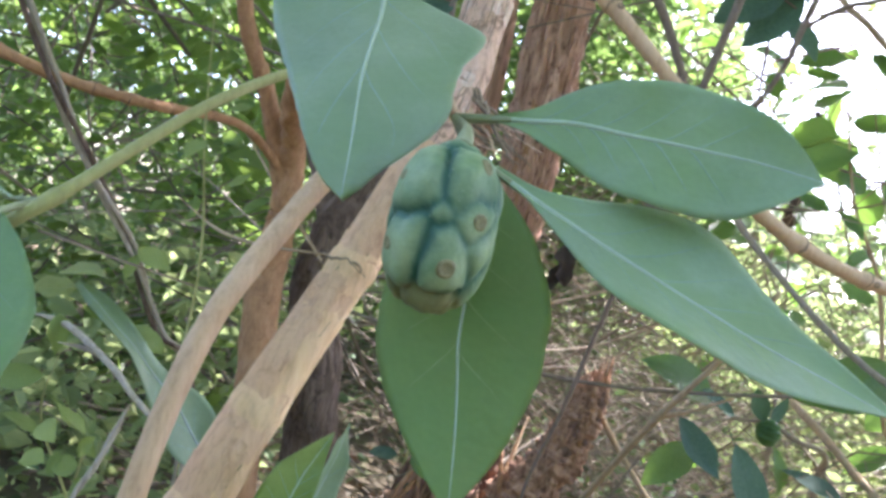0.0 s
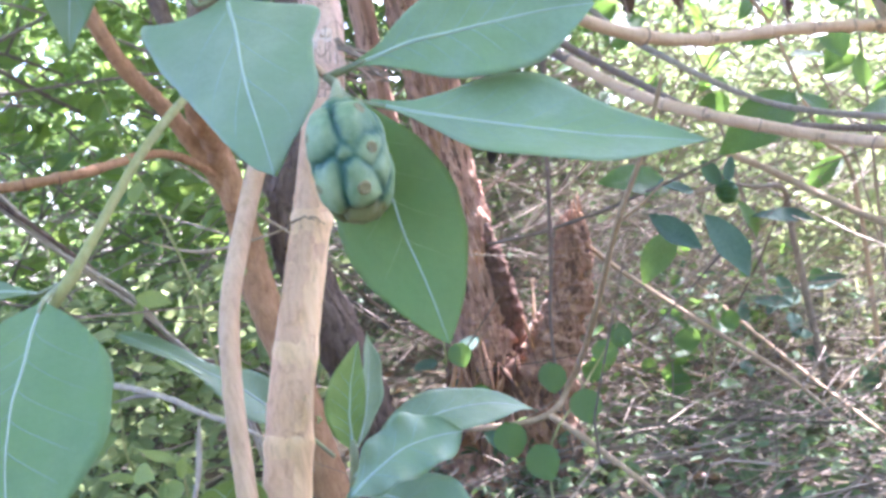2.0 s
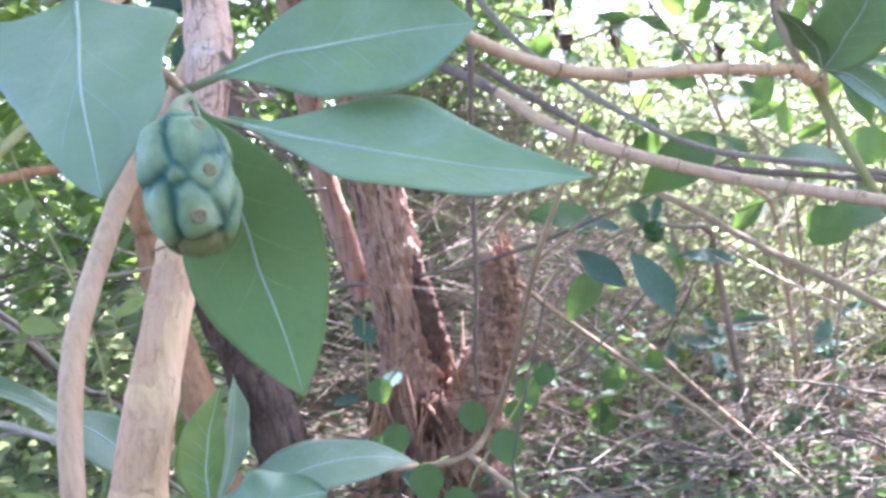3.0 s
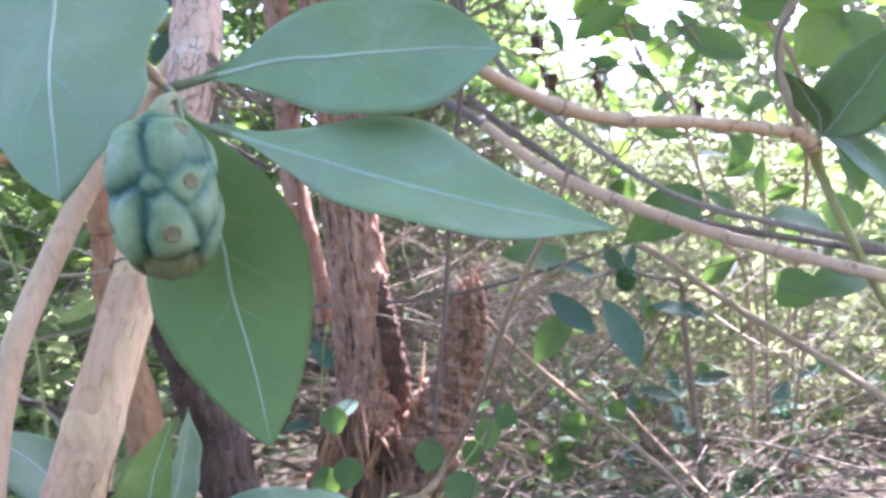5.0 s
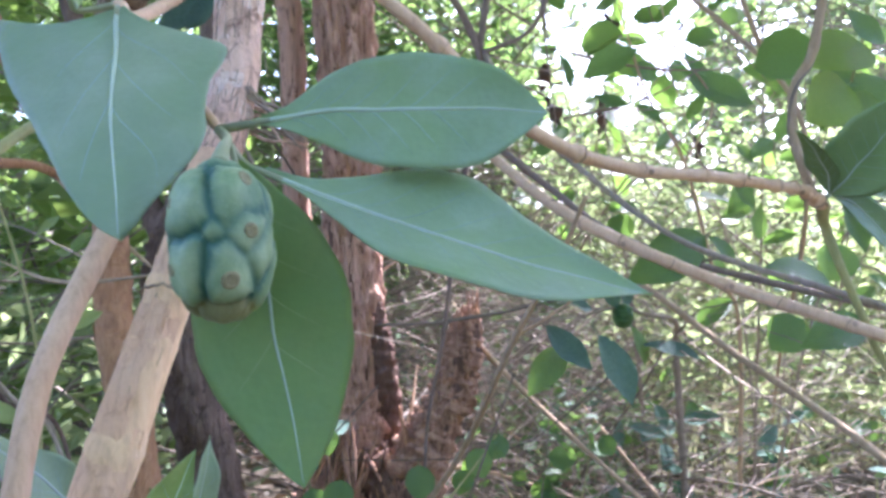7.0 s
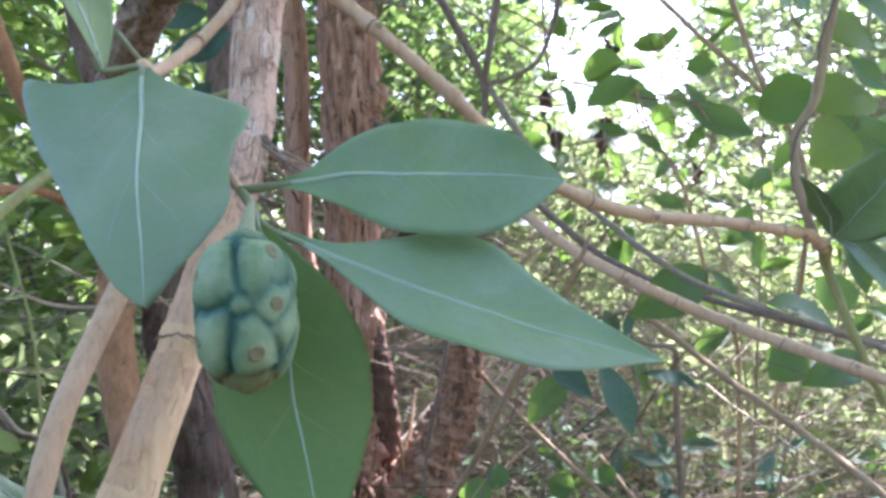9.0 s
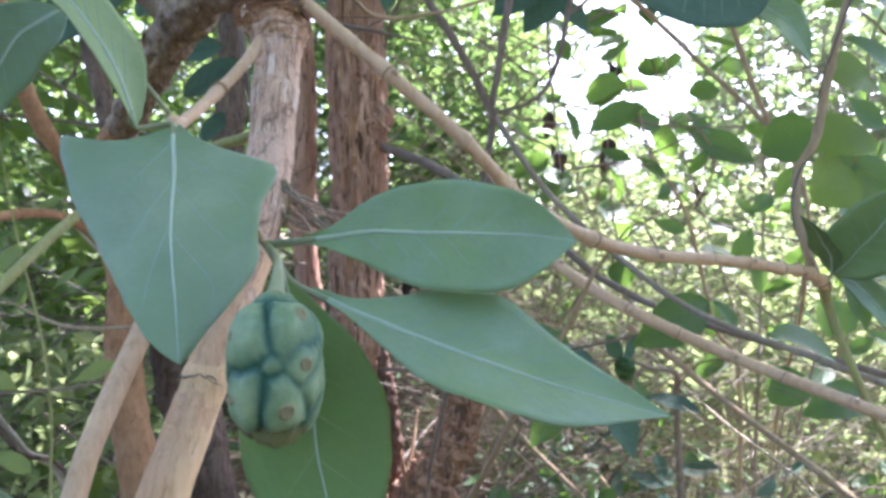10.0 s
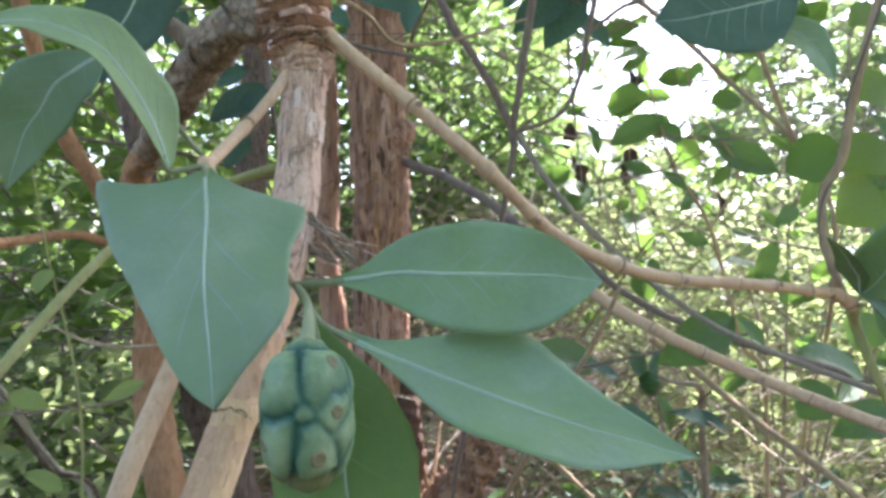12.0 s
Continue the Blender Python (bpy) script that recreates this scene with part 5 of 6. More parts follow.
def aimed(base, tip, normal):
    y = Vector(tip) - Vector(base)
    length = y.length
    y.normalize()
    z = Vector(normal)
    z = (z - y * z.dot(y)).normalized()
    x = y.cross(z)
    m = Matrix((x, y, z)).transposed().to_4x4()
    m.translation = base
    return m @ Matrix.Diagonal((length, length, length, 1))


def add_leaf(parent, meshes, base, tip, normal, pick):
    ob = new("leaf", pick.choice(meshes))
    ob.matrix_world = aimed(base, tip, normal)
    put_under(ob, parent)
    return ob


# seedling with round leaves on the bare twig
seedling = thing("round_leaved_climber", (0.15, 1.05, 0.0), "climber with small round green leaves round the bare twig", "climber")
limb("stem", [(0.12, 1.05, -0.04, 0.002), (0.13, 1.03, 0.2, 0.002), (0.2, 1.06, 0.28, 0.0018), (0.27, 1.1, 0.34, 0.0016), (0.3, 1.1, 0.38, 0.001)], M_GREENSTEM, seedling, "", 30, 6)
rng = random.Random(11)
for c, size in (((0.166, 1.07, 0.322), 0.055), ((0.211, 1.05, 0.268), 0.06), ((0.27, 1.1, 0.335), 0.05), ((0.30, 1.1, 0.36), 0.045), ((0.073, 1.01, 0.256), 0.06), ((0.117, 0.99, 0.215), 0.062), ((0.24, 1.09, 0.31), 0.04), ((0.04, 1.02, 0.33), 0.05), ((0.02, 1.2, 0.36), 0.05), ((0.0, 1.15, 0.27), 0.055)):
    d = Vector((rng.uniform(-0.5, 0.5), -0.3, rng.uniform(-1, -0.4))).normalized() * size
    b = Vector(c) - d * 0.5
    add_leaf(seedling, MID_LEAVES[:1], b, b + d, (rng.uniform(-0.3, 0.3), -1, 0.5), rng)

bluish = thing("bluish_seedling", (0.02, 1.4, 0.0), "seedling with small bluish leaves beside the tree", "seedling")
limb("stem", [(0.0, 1.42, -0.05, 0.003), (-0.02, 1.42, 0.2, 0.0026), (0.0, 1.44, 0.42, 0.002), (0.02, 1.45, 0.5, 0.001)], M_GREENSTEM, bluish, "", 20, 6)
for c, size in (((0.0, 1.44, 0.43), 0.08), ((0.035, 1.36, 0.33), 0.075), ((0.01, 1.45, 0.23), 0.085), ((-0.06, 1.4, 0.3), 0.07), ((0.06, 1.15, 0.2), 0.07)):
    d = Vector((rng.uniform(-0.8, 0.8), -0.4, rng.uniform(-0.8, 0.1))).normalized() * size
    b = Vector(c) - d * 0.5
    add_leaf(bluish, BLUE_LEAVES, b, b + d, (rng.uniform(-0.3, 0.3), -0.8, 0.7), rng)


def withered_leaf(centre, size, seed):
    """A crumpled dead leaf hanging in the twigs."""
    pick = random.Random(seed)
    s = leaf_surface(Vector(centre) + Vector((0, 0, size * 0.5)), Vector(centre) + Vector((pick.uniform(-0.3, 0.3) * size, 0, -size * 0.5)), (pick.uniform(-0.6, 0.6), -1, 0.2), ELLIPTIC, ELLIPTIC, (0, -0.1 * size, 0), 0.8, 0.10, 2.2)
    verts = [s(i / 14, 2 * j / 8 - 1)[0] for i in range(15) for j in range(9)]
    verts = [v + Vector((noise.noise(v * 40), noise.noise(v * 40 + Vector((9, 0, 0))), noise.noise(v * 40 + Vector((0, 9, 0))))) * size * 0.09 for v in verts]
    faces = [(i * 9 + j, i * 9 + j + 1, i * 9 + j + 10, i * 9 + j + 9) for i in range(14) for j in range(8)]
    ob = mesh_object("withered_leaf", verts, faces, M_WITHERED)
    return tagged(ob, "dark crumpled dead leaf caught in the twigs", "dead leaf", "withered leaves")


for k, (c, size) in enumerate((((0.155, 1.13, 0.742), 0.07), ((0.155, 1.135, 0.72), 0.05), ((0.642, 1.89, 1.025), 0.10), ((0.66, 1.95, 1.14), 0.08), ((0.95, 2.2, 1.08), 0.13), ((1.2, 2.1, 0.95), 0.08), ((1.062, 2.488, 1.43), 0.12))):
    withered_leaf(c, size, k)

# the second fruiting shoot farther off
shoot = thing("fruiting_shoot", (0.86, 1.5, 0.0), "distant shoot with drooping bluish leaves and a small green fruit", "shrub")
limb("stem", [(0.86, 1.51, -0.2, 0.009), (0.8351, 1.4901, 0.0636, 0.0086), (0.7993, 1.4543, 0.4211, 0.0072), (0.72, 1.30, 0.52, 0.0057), (0.65, 1.27, 0.54, 0.0043), (0.5848, 1.2541, 0.5605, 0.0029), (0.51, 1.245, 0.55, 0.0022), (0.47, 1.243, 0.53, 0.0018)], M_TWIG, shoot, "", 40, 10)
v, f = tube_data(smooth_line([(0.5848, 1.2398, 0.5463 + 0.0236 * math.cos(math.pi * k / 8), 0.0012 + 0.0186 * math.sin(math.pi * k / 8)) for k in range(9)], 32), 24, rough=0.3, seed=2)
put_under(mesh_object("fruit", v, f, M_MID, None, "small dark green fruit"), shoot)
rng = random.Random(12)
for kinds, base, tip, nor in ((MID_LEAVES[1:2], (0.484, 1.25, 0.574), (0.341, 1.22, 0.619), (0.1, -0.75, 0.6)), (MID_LEAVES[1:2], (0.469, 1.24, 0.493), (0.383, 1.2, 0.415), (-0.5, -0.8, 0.1)), (BLUE_LEAVES, (0.418, 1.2, 0.541), (0.495, 1.17, 0.462), (0.1, -0.8, 0.6)), (BLUE_LEAVES, (0.525, 1.22, 0.516), (0.575, 1.18, 0.388), (0.3, -0.9, 0.3)),
                              (MID_LEAVES[1:2], (0.606, 1.26, 0.523), (0.63, 1.25, 0.44), (0.6, -0.8, 0.1)), (BLUE_LEAVES, (0.628, 1.25, 0.486), (0.726, 1.2, 0.458), (0.1, -0.4, 0.9)), (BLUE_LEAVES, (0.574, 1.24, 0.563), (0.54, 1.22, 0.617), (-0.4, -0.8, 0.4)), (BLUE_LEAVES, (0.585, 1.24, 0.561), (0.61, 1.25, 0.611), (0.4, -0.9, 0.2)), (BLUE_LEAVES, (0.523, 1.24, 0.562), (0.445, 1.2, 0.595), (0, -0.6, 0.8))):
    add_leaf(shoot, kinds, base, tip, nor, rng)


def leafy_shrub(name, label, base, tips, leaf_meshes, count, size, seed, material=None, droop=0.2, radius=0.007, start=0.35, category="shrub", group="", spread=0.03):
    """Stems from base through waypoints to each tip, with leaves set along their upper stretch."""
    pick = random.Random(seed)
    ob = thing(name, base, label, category, group)
    for n, way in enumerate(tips):
        pts = [(*base, radius)] + [(*q, radius * (1 - 0.75 * (i + 1) / len(way))) for i, q in enumerate(way)]
        line = smooth_line(pts, 40)
        v, f = tube_data(line, 8, rough=0.15, seed=n)
        put_under(mesh_object("stem", v, f, material or M_TWIG), ob)
        for k in range(count):
            x, y, z, r = line[int(40 * (start + (1 - start) * (k + pick.random()) / count))]
            b = Vector((x, y, z))
            d = Vector((pick.uniform(-1, 1), pick.uniform(-1, 0.6), pick.uniform(-0.7, 0.6))).normalized()
            b2 = b + d * spread * pick.random()
            add_leaf(ob, leaf_meshes, b2, b2 + d * size * pick.uniform(0.65, 1.2), (pick.uniform(-0.5, 0.5), pick.uniform(-0.9, -0.1), pick.uniform(0.2, 1.0)), pick)
    return ob


# the upright shoot at the branch's end, wound with a vine
UP = [(0.507, 0.592, 0.74, 0.0085), (0.49, 0.596, 0.798, 0.0082), (0.492, 0.602, 0.85, 0.008), (0.509, 0.597, 0.885, 0.0078), (0.518, 0.591, 0.941, 0.0075), (0.532, 0.583, 1.014, 0.007), (0.56, 0.57, 1.12, 0.006), (0.6, 0.56, 1.25, 0.004)]
limb("upright_shoot", [(x, y, z, 0.55 * r) for x, y, z, r in UP], M_BROWNSTEM, shrub, "brown upright shoot wound with a vine", 90, 16, rough=0.1, seed=35, nodes=((0.45, 0.2, 0.02), (0.6, 0.2, 0.02)))
line = [(q[0] + 0.0044 * math.cos(i * 0.12), q[1] + 0.0044 * math.sin(i * 0.12), q[2], 0.0017) for i, q in enumerate(smooth_line(UP, 130))]
v, f = tube_data(line, 6)
put_under(mesh_object("vine", v, f, M_DARKTWIG, None, "thin dark vine wound round the shoot"), shrub)
rng = random.Random(13)
for base, tip, nor in (((0.57, 0.66, 0.814), (0.556, 0.65, 0.862), (-0.1, -0.9, 0.2)), ((0.55, 0.66, 0.905), (0.604, 0.65, 0.864), (-0.2, -0.9, 0.3)), ((0.572, 0.64, 0.742), (0.593, 0.63, 0.685), (0, -0.9, 0.4)), ((0.549, 0.80, 0.767), (0.571, 0.79, 0.736), (0, -0.9, 0.4)),
                       ((0.536, 0.85, 0.704), (0.415, 0.83, 0.648), (0.1, -0.9, 0.3)), ((0.545, 0.86, 0.703), (0.58, 0.85, 0.66), (0.4, -0.8, 0.3)), ((0.693, 0.75, 0.594), (0.595, 0.74, 0.570), (0, -0.8, 0.5)), ((0.688, 0.80, 0.624), (0.583, 0.79, 0.665), (0, -0.6, 0.8)),
                       ((0.601, 0.66, 0.841), (0.642, 0.66, 0.874), (0, -0.8, 0.4)), ((0.535, 0.59, 0.985), (0.605, 0.60, 0.945), (0, -0.8, 0.6)), ((0.545, 0.60, 0.93), (0.60, 0.61, 0.90), (-0.2, -0.9, 0.3)), ((0.54, 0.585, 1.04), (0.61, 0.6, 1.01), (0, -0.8, 0.6)), ((0.515, 0.605, 0.90), (0.470, 0.63, 0.875), (0.1, -0.9, 0.3))):
    add_leaf(shrub, MID_LEAVES, base, tip, nor, rng)

backlit = thing("leafy_shrub", (0.95, 1.5, -0.1), "slender shrub with dull green leaves against the bright sky", "shrub", "leafy shrubs behind")
limb("stem", [(0.97, 1.5, -0.2, 0.006), (0.952, 1.45, 0.463, 0.005), (0.876, 1.42, 0.599, 0.0045), (0.788, 1.38, 0.845, 0.004), (0.696, 1.36, 0.986, 0.003), (0.63, 1.34, 1.163, 0.002)], M_BROWNSTEM, backlit, "", 50, 8, rough=0.15, seed=4)
limb("stem", [(0.788, 1.38, 0.845, 0.003), (0.842, 1.36, 0.967, 0.0025), (0.748, 1.35, 1.094, 0.0018), (0.72, 1.35, 1.2, 0.0015)], M_BROWNSTEM, backlit, "", 30, 8, rough=0.15, seed=5)
for base, tip in (((0.561, 1.36, 1.019), (0.672, 1.34, 1.075)), ((0.532, 1.36, 0.998), (0.503, 1.34, 1.061)), ((0.576, 1.36, 0.987), (0.647, 1.34, 0.96)), ((0.668, 1.36, 0.965), (0.718, 1.34, 0.919)), ((0.781, 1.36, 0.936), (0.814, 1.34, 0.984)),
                  ((0.761, 1.36, 1.04), (0.924, 1.34, 0.963)), ((0.774, 1.36, 1.079), (0.82, 1.34, 1.018)), ((0.697, 1.36, 0.837), (0.765, 1.34, 0.813)), ((0.887, 1.36, 0.883), (0.922, 1.34, 0.837)), ((0.976, 1.36, 0.889), (0.91, 1.34, 0.849))):
    add_leaf(backlit, MID_LEAVES[1:3], base, tip, (rng.uniform(-0.3, 0.3), -0.9, rng.uniform(0.1, 0.5)), rng)

# leaves overhead at the upper edge
overhang = thing("overhanging_branch", (0.42, 0.56, 1.06), "branch of large dark green leaves overhead", "branch")
limb("stem", [(0.75, 0.62, 1.25, 0.006), (0.55, 0.58, 1.10, 0.005), (0.44, 0.54, 1.045, 0.003), (0.412, 0.525, 1.021, 0.0014)], M_TWIG, overhang, "", 30, 8)
leaf(overhang, "leaf", leaf_surface((0.415, 0.525, 1.022), (0.272, 0.503, 0.983), (-0.15, -0.95, 0.22), [(u, 1.3 * w) for u, w in ELLIPTIC], [(u, 1.2 * w) for u, w in ELLIPTIC], (0, 0, -0.004), 0.10, 0.008, 1.7), M_BLUE, "large rounded bluish leaf overhead", 32, 14, 0.0012, 5)
leaf(overhang, "leaf", leaf_surface((0.385, 0.535, 1.000), (0.440, 0.512, 0.937), (0.2, -0.9, 0.3), [(u, 1.2 * w) for u, w in ELLIPTIC], [(u, 1.2 * w) for u, w in ELLIPTIC], (0.01, 0, 0.01), 0.15, 0.012, 2.3), M_SHOOT, "dark green leaf under the bluish one", 28, 12, 0.0011, 5, petiole=((0.40, 0.545, 1.04, 0.0014),))
for base, tip, nor in (((0.604, 0.640, 1.042), (0.545, 0.630, 1.031), (0.1, -0.7, 0.7)), ((0.606, 0.640, 0.962), (0.545, 0.630, 0.959), (-0.1, -0.85, 0.4)), ((0.593, 0.630, 0.902), (0.527, 0.620, 0.877), (-0.1, -0.8, 0.6)), ((0.573, 0.630, 0.861), (0.519, 0.620, 0.822), (0.1, -0.9, 0.3)), ((0.63, 0.65, 0.845), (0.578, 0.64, 0.815), (0, -0.9, 0.4))):
    add_leaf(overhang, SUNNY_LEAVES, base, tip, nor, rng)
limb("stem", [(0.75, 0.66, 1.22, 0.003), (0.66, 0.65, 1.08, 0.0026), (0.612, 0.643, 1.00, 0.0022), (0.604, 0.64, 0.93, 0.002), (0.58, 0.633, 0.865, 0.0014)], M_GREENSTEM, overhang, "", 30, 8)
shaded_bough = thing("shaded_leafy_branch", (-0.05, 0.84, 1.05), "branch of dark bluish leaves in the shade behind the stem", "branch")
limb("stem", [(-0.20, 0.90, 1.30, 0.005), (-0.10, 0.86, 1.12, 0.004), (-0.07, 0.83, 0.97, 0.003), (-0.06, 0.82, 0.90, 0.0015)], M_FORK, shaded_bough, "", 30, 8)
limb("stem", [(-0.13, 0.87, 1.16, 0.004), (0.0, 0.84, 1.07, 0.003), (0.10, 0.82, 1.04, 0.002), (0.16, 0.82, 1.03, 0.001)], M_FORK, shaded_bough, "", 30, 8)
for base, tip in (((-0.078, 0.820, 1.002), (-0.140, 0.800, 0.953)), ((-0.098, 0.820, 1.019), (-0.166, 0.800, 1.002)), ((-0.112, 0.820, 0.961), (-0.069, 0.800, 0.991)), ((-0.013, 0.820, 1.103), (0.024, 0.800, 1.067)), ((0.104, 0.820, 1.104), (0.038, 0.800, 1.101)), ((0.104, 0.820, 1.111), (0.092, 0.800, 1.062)), ((-0.098, 0.820, 0.940), (-0.122, 0.800, 0.897)), ((-0.169, 0.820, 1.088), (-0.190, 0.800, 1.041))):
    add_leaf(shaded_bough, BLUE_LEAVES, base, tip, (rng.uniform(-0.3, 0.3), -0.9, rng.uniform(0.1, 0.5)), rng)
bluish_bough = thing("bluish_leaved_branch", (0.4, 1.2, 1.25), "shaded branch of bluish leaves against the sky", "branch")
limb("stem", [(0.30, 1.25, 1.75, 0.005), (0.37, 1.22, 1.45, 0.004), (0.40, 1.2, 1.29, 0.003), (0.45, 1.2, 1.25, 0.0015)], M_FORK, bluish_bough, "", 30, 8)
for base, tip, nor in (((0.427, 1.2, 1.292), (0.315, 1.19, 1.195), (0.2, -0.9, 0.4)), ((0.455, 1.2, 1.273), (0.372, 1.19, 1.166), (-0.2, -0.9, 0.3)), ((0.433, 1.22, 1.247), (0.501, 1.2, 1.169), (0.3, -0.9, 0.2)), ((0.342, 1.2, 1.32), (0.300, 1.19, 1.236), (0.1, -0.9, 0.4)), ((0.40, 1.2, 1.33), (0.46, 1.18, 1.25), (0.1, -0.9, 0.5)), ((0.38, 1.21, 1.40), (0.29, 1.2, 1.36), (0.1, -0.9, 0.5)), ((0.39, 1.21, 1.42), (0.48, 1.2, 1.36), (0.1, -0.9, 0.5))):
    add_leaf(bluish_bough, BLUE_LEAVES, base, tip, nor, rng)


# ---- loose stuff: joined masses that nobody could count ----
class Mass:
    def __init__(self):
        self.v, self.f = [], []

    def leaves(self, base, d, nor, length, width, fold=0.25):
        """Many folded blades at once, from arrays."""
        d = d / np.linalg.norm(d, axis=1, keepdims=True)
        s = np.cross(nor, d)
        s /= np.linalg.norm(s, axis=1, keepdims=True) + 1e-9
        up = np.cross(d, s) * (fold * width)[:, None]
        a, w = d * length[:, None], s * width[:, None]
        v = np.stack([base, base + a * 0.35 + w * 0.5 + up, base + a * 0.75 + w * 0.4 + up, base + a - up * 0.5, base + a * 0.75 - w * 0.4 + up, base + a * 0.35 - w * 0.5 + up, base + a * 0.4, base + a * 0.75], 1)
        o = len(self.v)
        self.v += [tuple(q) for q in v.reshape(-1, 3).tolist()]
        for k in range(len(base)):
            n = o + 8 * k
            self.f += [(n, n + 6, n + 1), (n + 1, n + 6, n + 7, n + 2), (n + 2, n + 7, n + 3), (n, n + 5, n + 6), (n + 5, n + 4, n + 7, n + 6), (n + 4, n + 3, n + 7)]

    def twig(self, pts, sides=5, **shape):
        v, f = tube_data(pts, sides, caps=False, **shape)
        o = len(self.v)
        self.v += v
        self.f += [tuple(o + x for x in face) for face in f]

    def done(self, name, material, label, category):
        return tagged(mesh_object(name, self.v, self.f, material, smooth=False), label, category, kind="stuff")


def rand_dir(pick, zlo=-1.0, zhi=1.0):
    a = pick.uniform(0, 2 * math.pi)
    z = pick.uniform(zlo, zhi)
    r = math.sqrt(max(0, 1 - z * z))
    return Vector((r * math.cos(a), r * math.sin(a), z))


def many_dirs(gen, n, zlo=-1.0, zhi=1.0):
    a, z = gen.uniform(0, 2 * np.pi, n), gen.uniform(zlo, zhi, n)
    r = np.sqrt(1 - z * z)
    return np.stack([r * np.cos(a), r * np.sin(a), z], 1)


def clumpy(p, scale, keep, seed):
    """Which of the places p stand where the growth is thick."""
    return np.array([noise.noise(Vector((x * scale + seed, y * scale, z * scale))) > keep for x, y, z in p.tolist()])


def in_gap(p):
    """Which places lie in the gap that the thicket leaves open to the sky, on the side of the clearing."""
    az = np.degrees(np.arctan2(p[:, 0], p[:, 1]))
    el = np.degrees(np.arctan2(p[:, 2] - 0.75, np.hypot(p[:, 0], p[:, 1])))
    edge = np.array([noise.noise(Vector((a * 0.28, e * 0.28, 7))) for a, e in zip(az.tolist(), el.tolist())])
    return (((az - 23.6) / 6.8) ** 2 + (np.minimum(el - 17.5, 0) / 8.6) ** 2 < 1 + 0.9 * edge) & (el < 31 + 4 * edge)


def build_tangle():
    pick = random.Random(77)
    pale, dark = Mass(), Mass()
    for k in range(5200):
        x, y = pick.uniform(-1.4, 3.6), pick.uniform(1.4, 4.8)
        if x < 0.2 and pick.random() < 0.75:
            continue
        if -0.1 < x < 0.45 and y < 2.15:
            continue
        if x > 0.4 * y and pick.random() < (0.72 if x < 0.55 * y else 0.94):      # open towards the clearing
            continue
        z0 = ground_height(x, y) - 0.02
        top = pick.random() ** 1.3 * (0.45 + 0.2 * y)
        length = pick.uniform(0.25, 1.0)
        lean = rand_dir(pick, -0.1, 0.75)
        if pick.random() < 0.5:
            lean = Vector((pick.choice((-1, 1)) * pick.uniform(0.6, 1), pick.uniform(-0.4, 0.4), pick.uniform(-0.45, 0.55))).normalized()
        start = Vector((x, y, z0 + (top if pick.random() < 0.8 else 0)))
        bend = rand_dir(pick) * length * 0.22
        r = pick.choice((0.0012, 0.0016, 0.002, 0.0025, 0.003, 0.0045))
        pts = [start, start + lean * length * 0.35 + bend * 0.7, start + lean * length * 0.7 + bend + rand_dir(pick) * 0.04, start + lean * length + rand_dir(pick) * 0.08]
        line = smooth_line([(*q, r * (1 - 0.2 * i)) for i, q in enumerate(pts)], 8)
        (pale if pick.random() < 0.72 else dark).twig(line, 4)
    for k in range(3600):
        x, y = pick.uniform(0.25, 1.9), pick.uniform(1.15, 2.7)
        if x < 0.5 and y < 2.0:
            continue
        if x > 0.42 * y and pick.random() < 0.7:
            continue
        start = Vector((x, y, ground_height(x, y) + pick.random() ** 1.6 * 0.55))
        way = Vector((pick.choice((-1, 1)) * pick.uniform(0.3, 1), pick.uniform(-0.5, 0.5), pick.uniform(-0.5, 0.6))).normalized()
        length = pick.uniform(0.12, 0.5)
        r = pick.choice((0.0009, 0.0012, 0.0016, 0.002))
        pts = [start, start + way * length * 0.5 + rand_dir(pick) * length * 0.12, start + way * length + rand_dir(pick) * length * 0.2]
        line = smooth_line([(*q, r * (1 - 0.25 * i)) for i, q in enumerate(pts)], 5)
        (pale if pick.random() < 0.6 else dark).twig(line, 3)
    for k in range(900):      # short litter twigs before the trunk
        x, y = pick.uniform(-0.1, 1.0), pick.uniform(0.7, 1.6)
        start = Vector((x, y, ground_height(x, y) + pick.random() ** 2 * 0.16))
        way = Vector((pick.choice((-1, 1)) * pick.uniform(0.3, 1), pick.uniform(-0.6, 0.6), pick.uniform(-0.3, 0.4))).normalized()
        length = pick.uniform(0.10, 0.36)
        r = pick.choice((0.0009, 0.0013, 0.0018, 0.0025))
        pts = [start, start + way * length * 0.5 + rand_dir(pick) * length * 0.12, start + way * length + rand_dir(pick) * length * 0.2]
        (pale if pick.random() < 0.3 else dark).twig(smooth_line([(*q, r * (1 - 0.25 * i)) for i, q in enumerate(pts)], 5), 3)
    pale.done("dry_twig_tangle", M_TWIG, "dense tangle of dry brown twigs on the ground", "undergrowth")
    dark.done("dark_twig_tangle", M_DARKTWIG, "thin dark stems among the undergrowth", "undergrowth")


build_tangle()


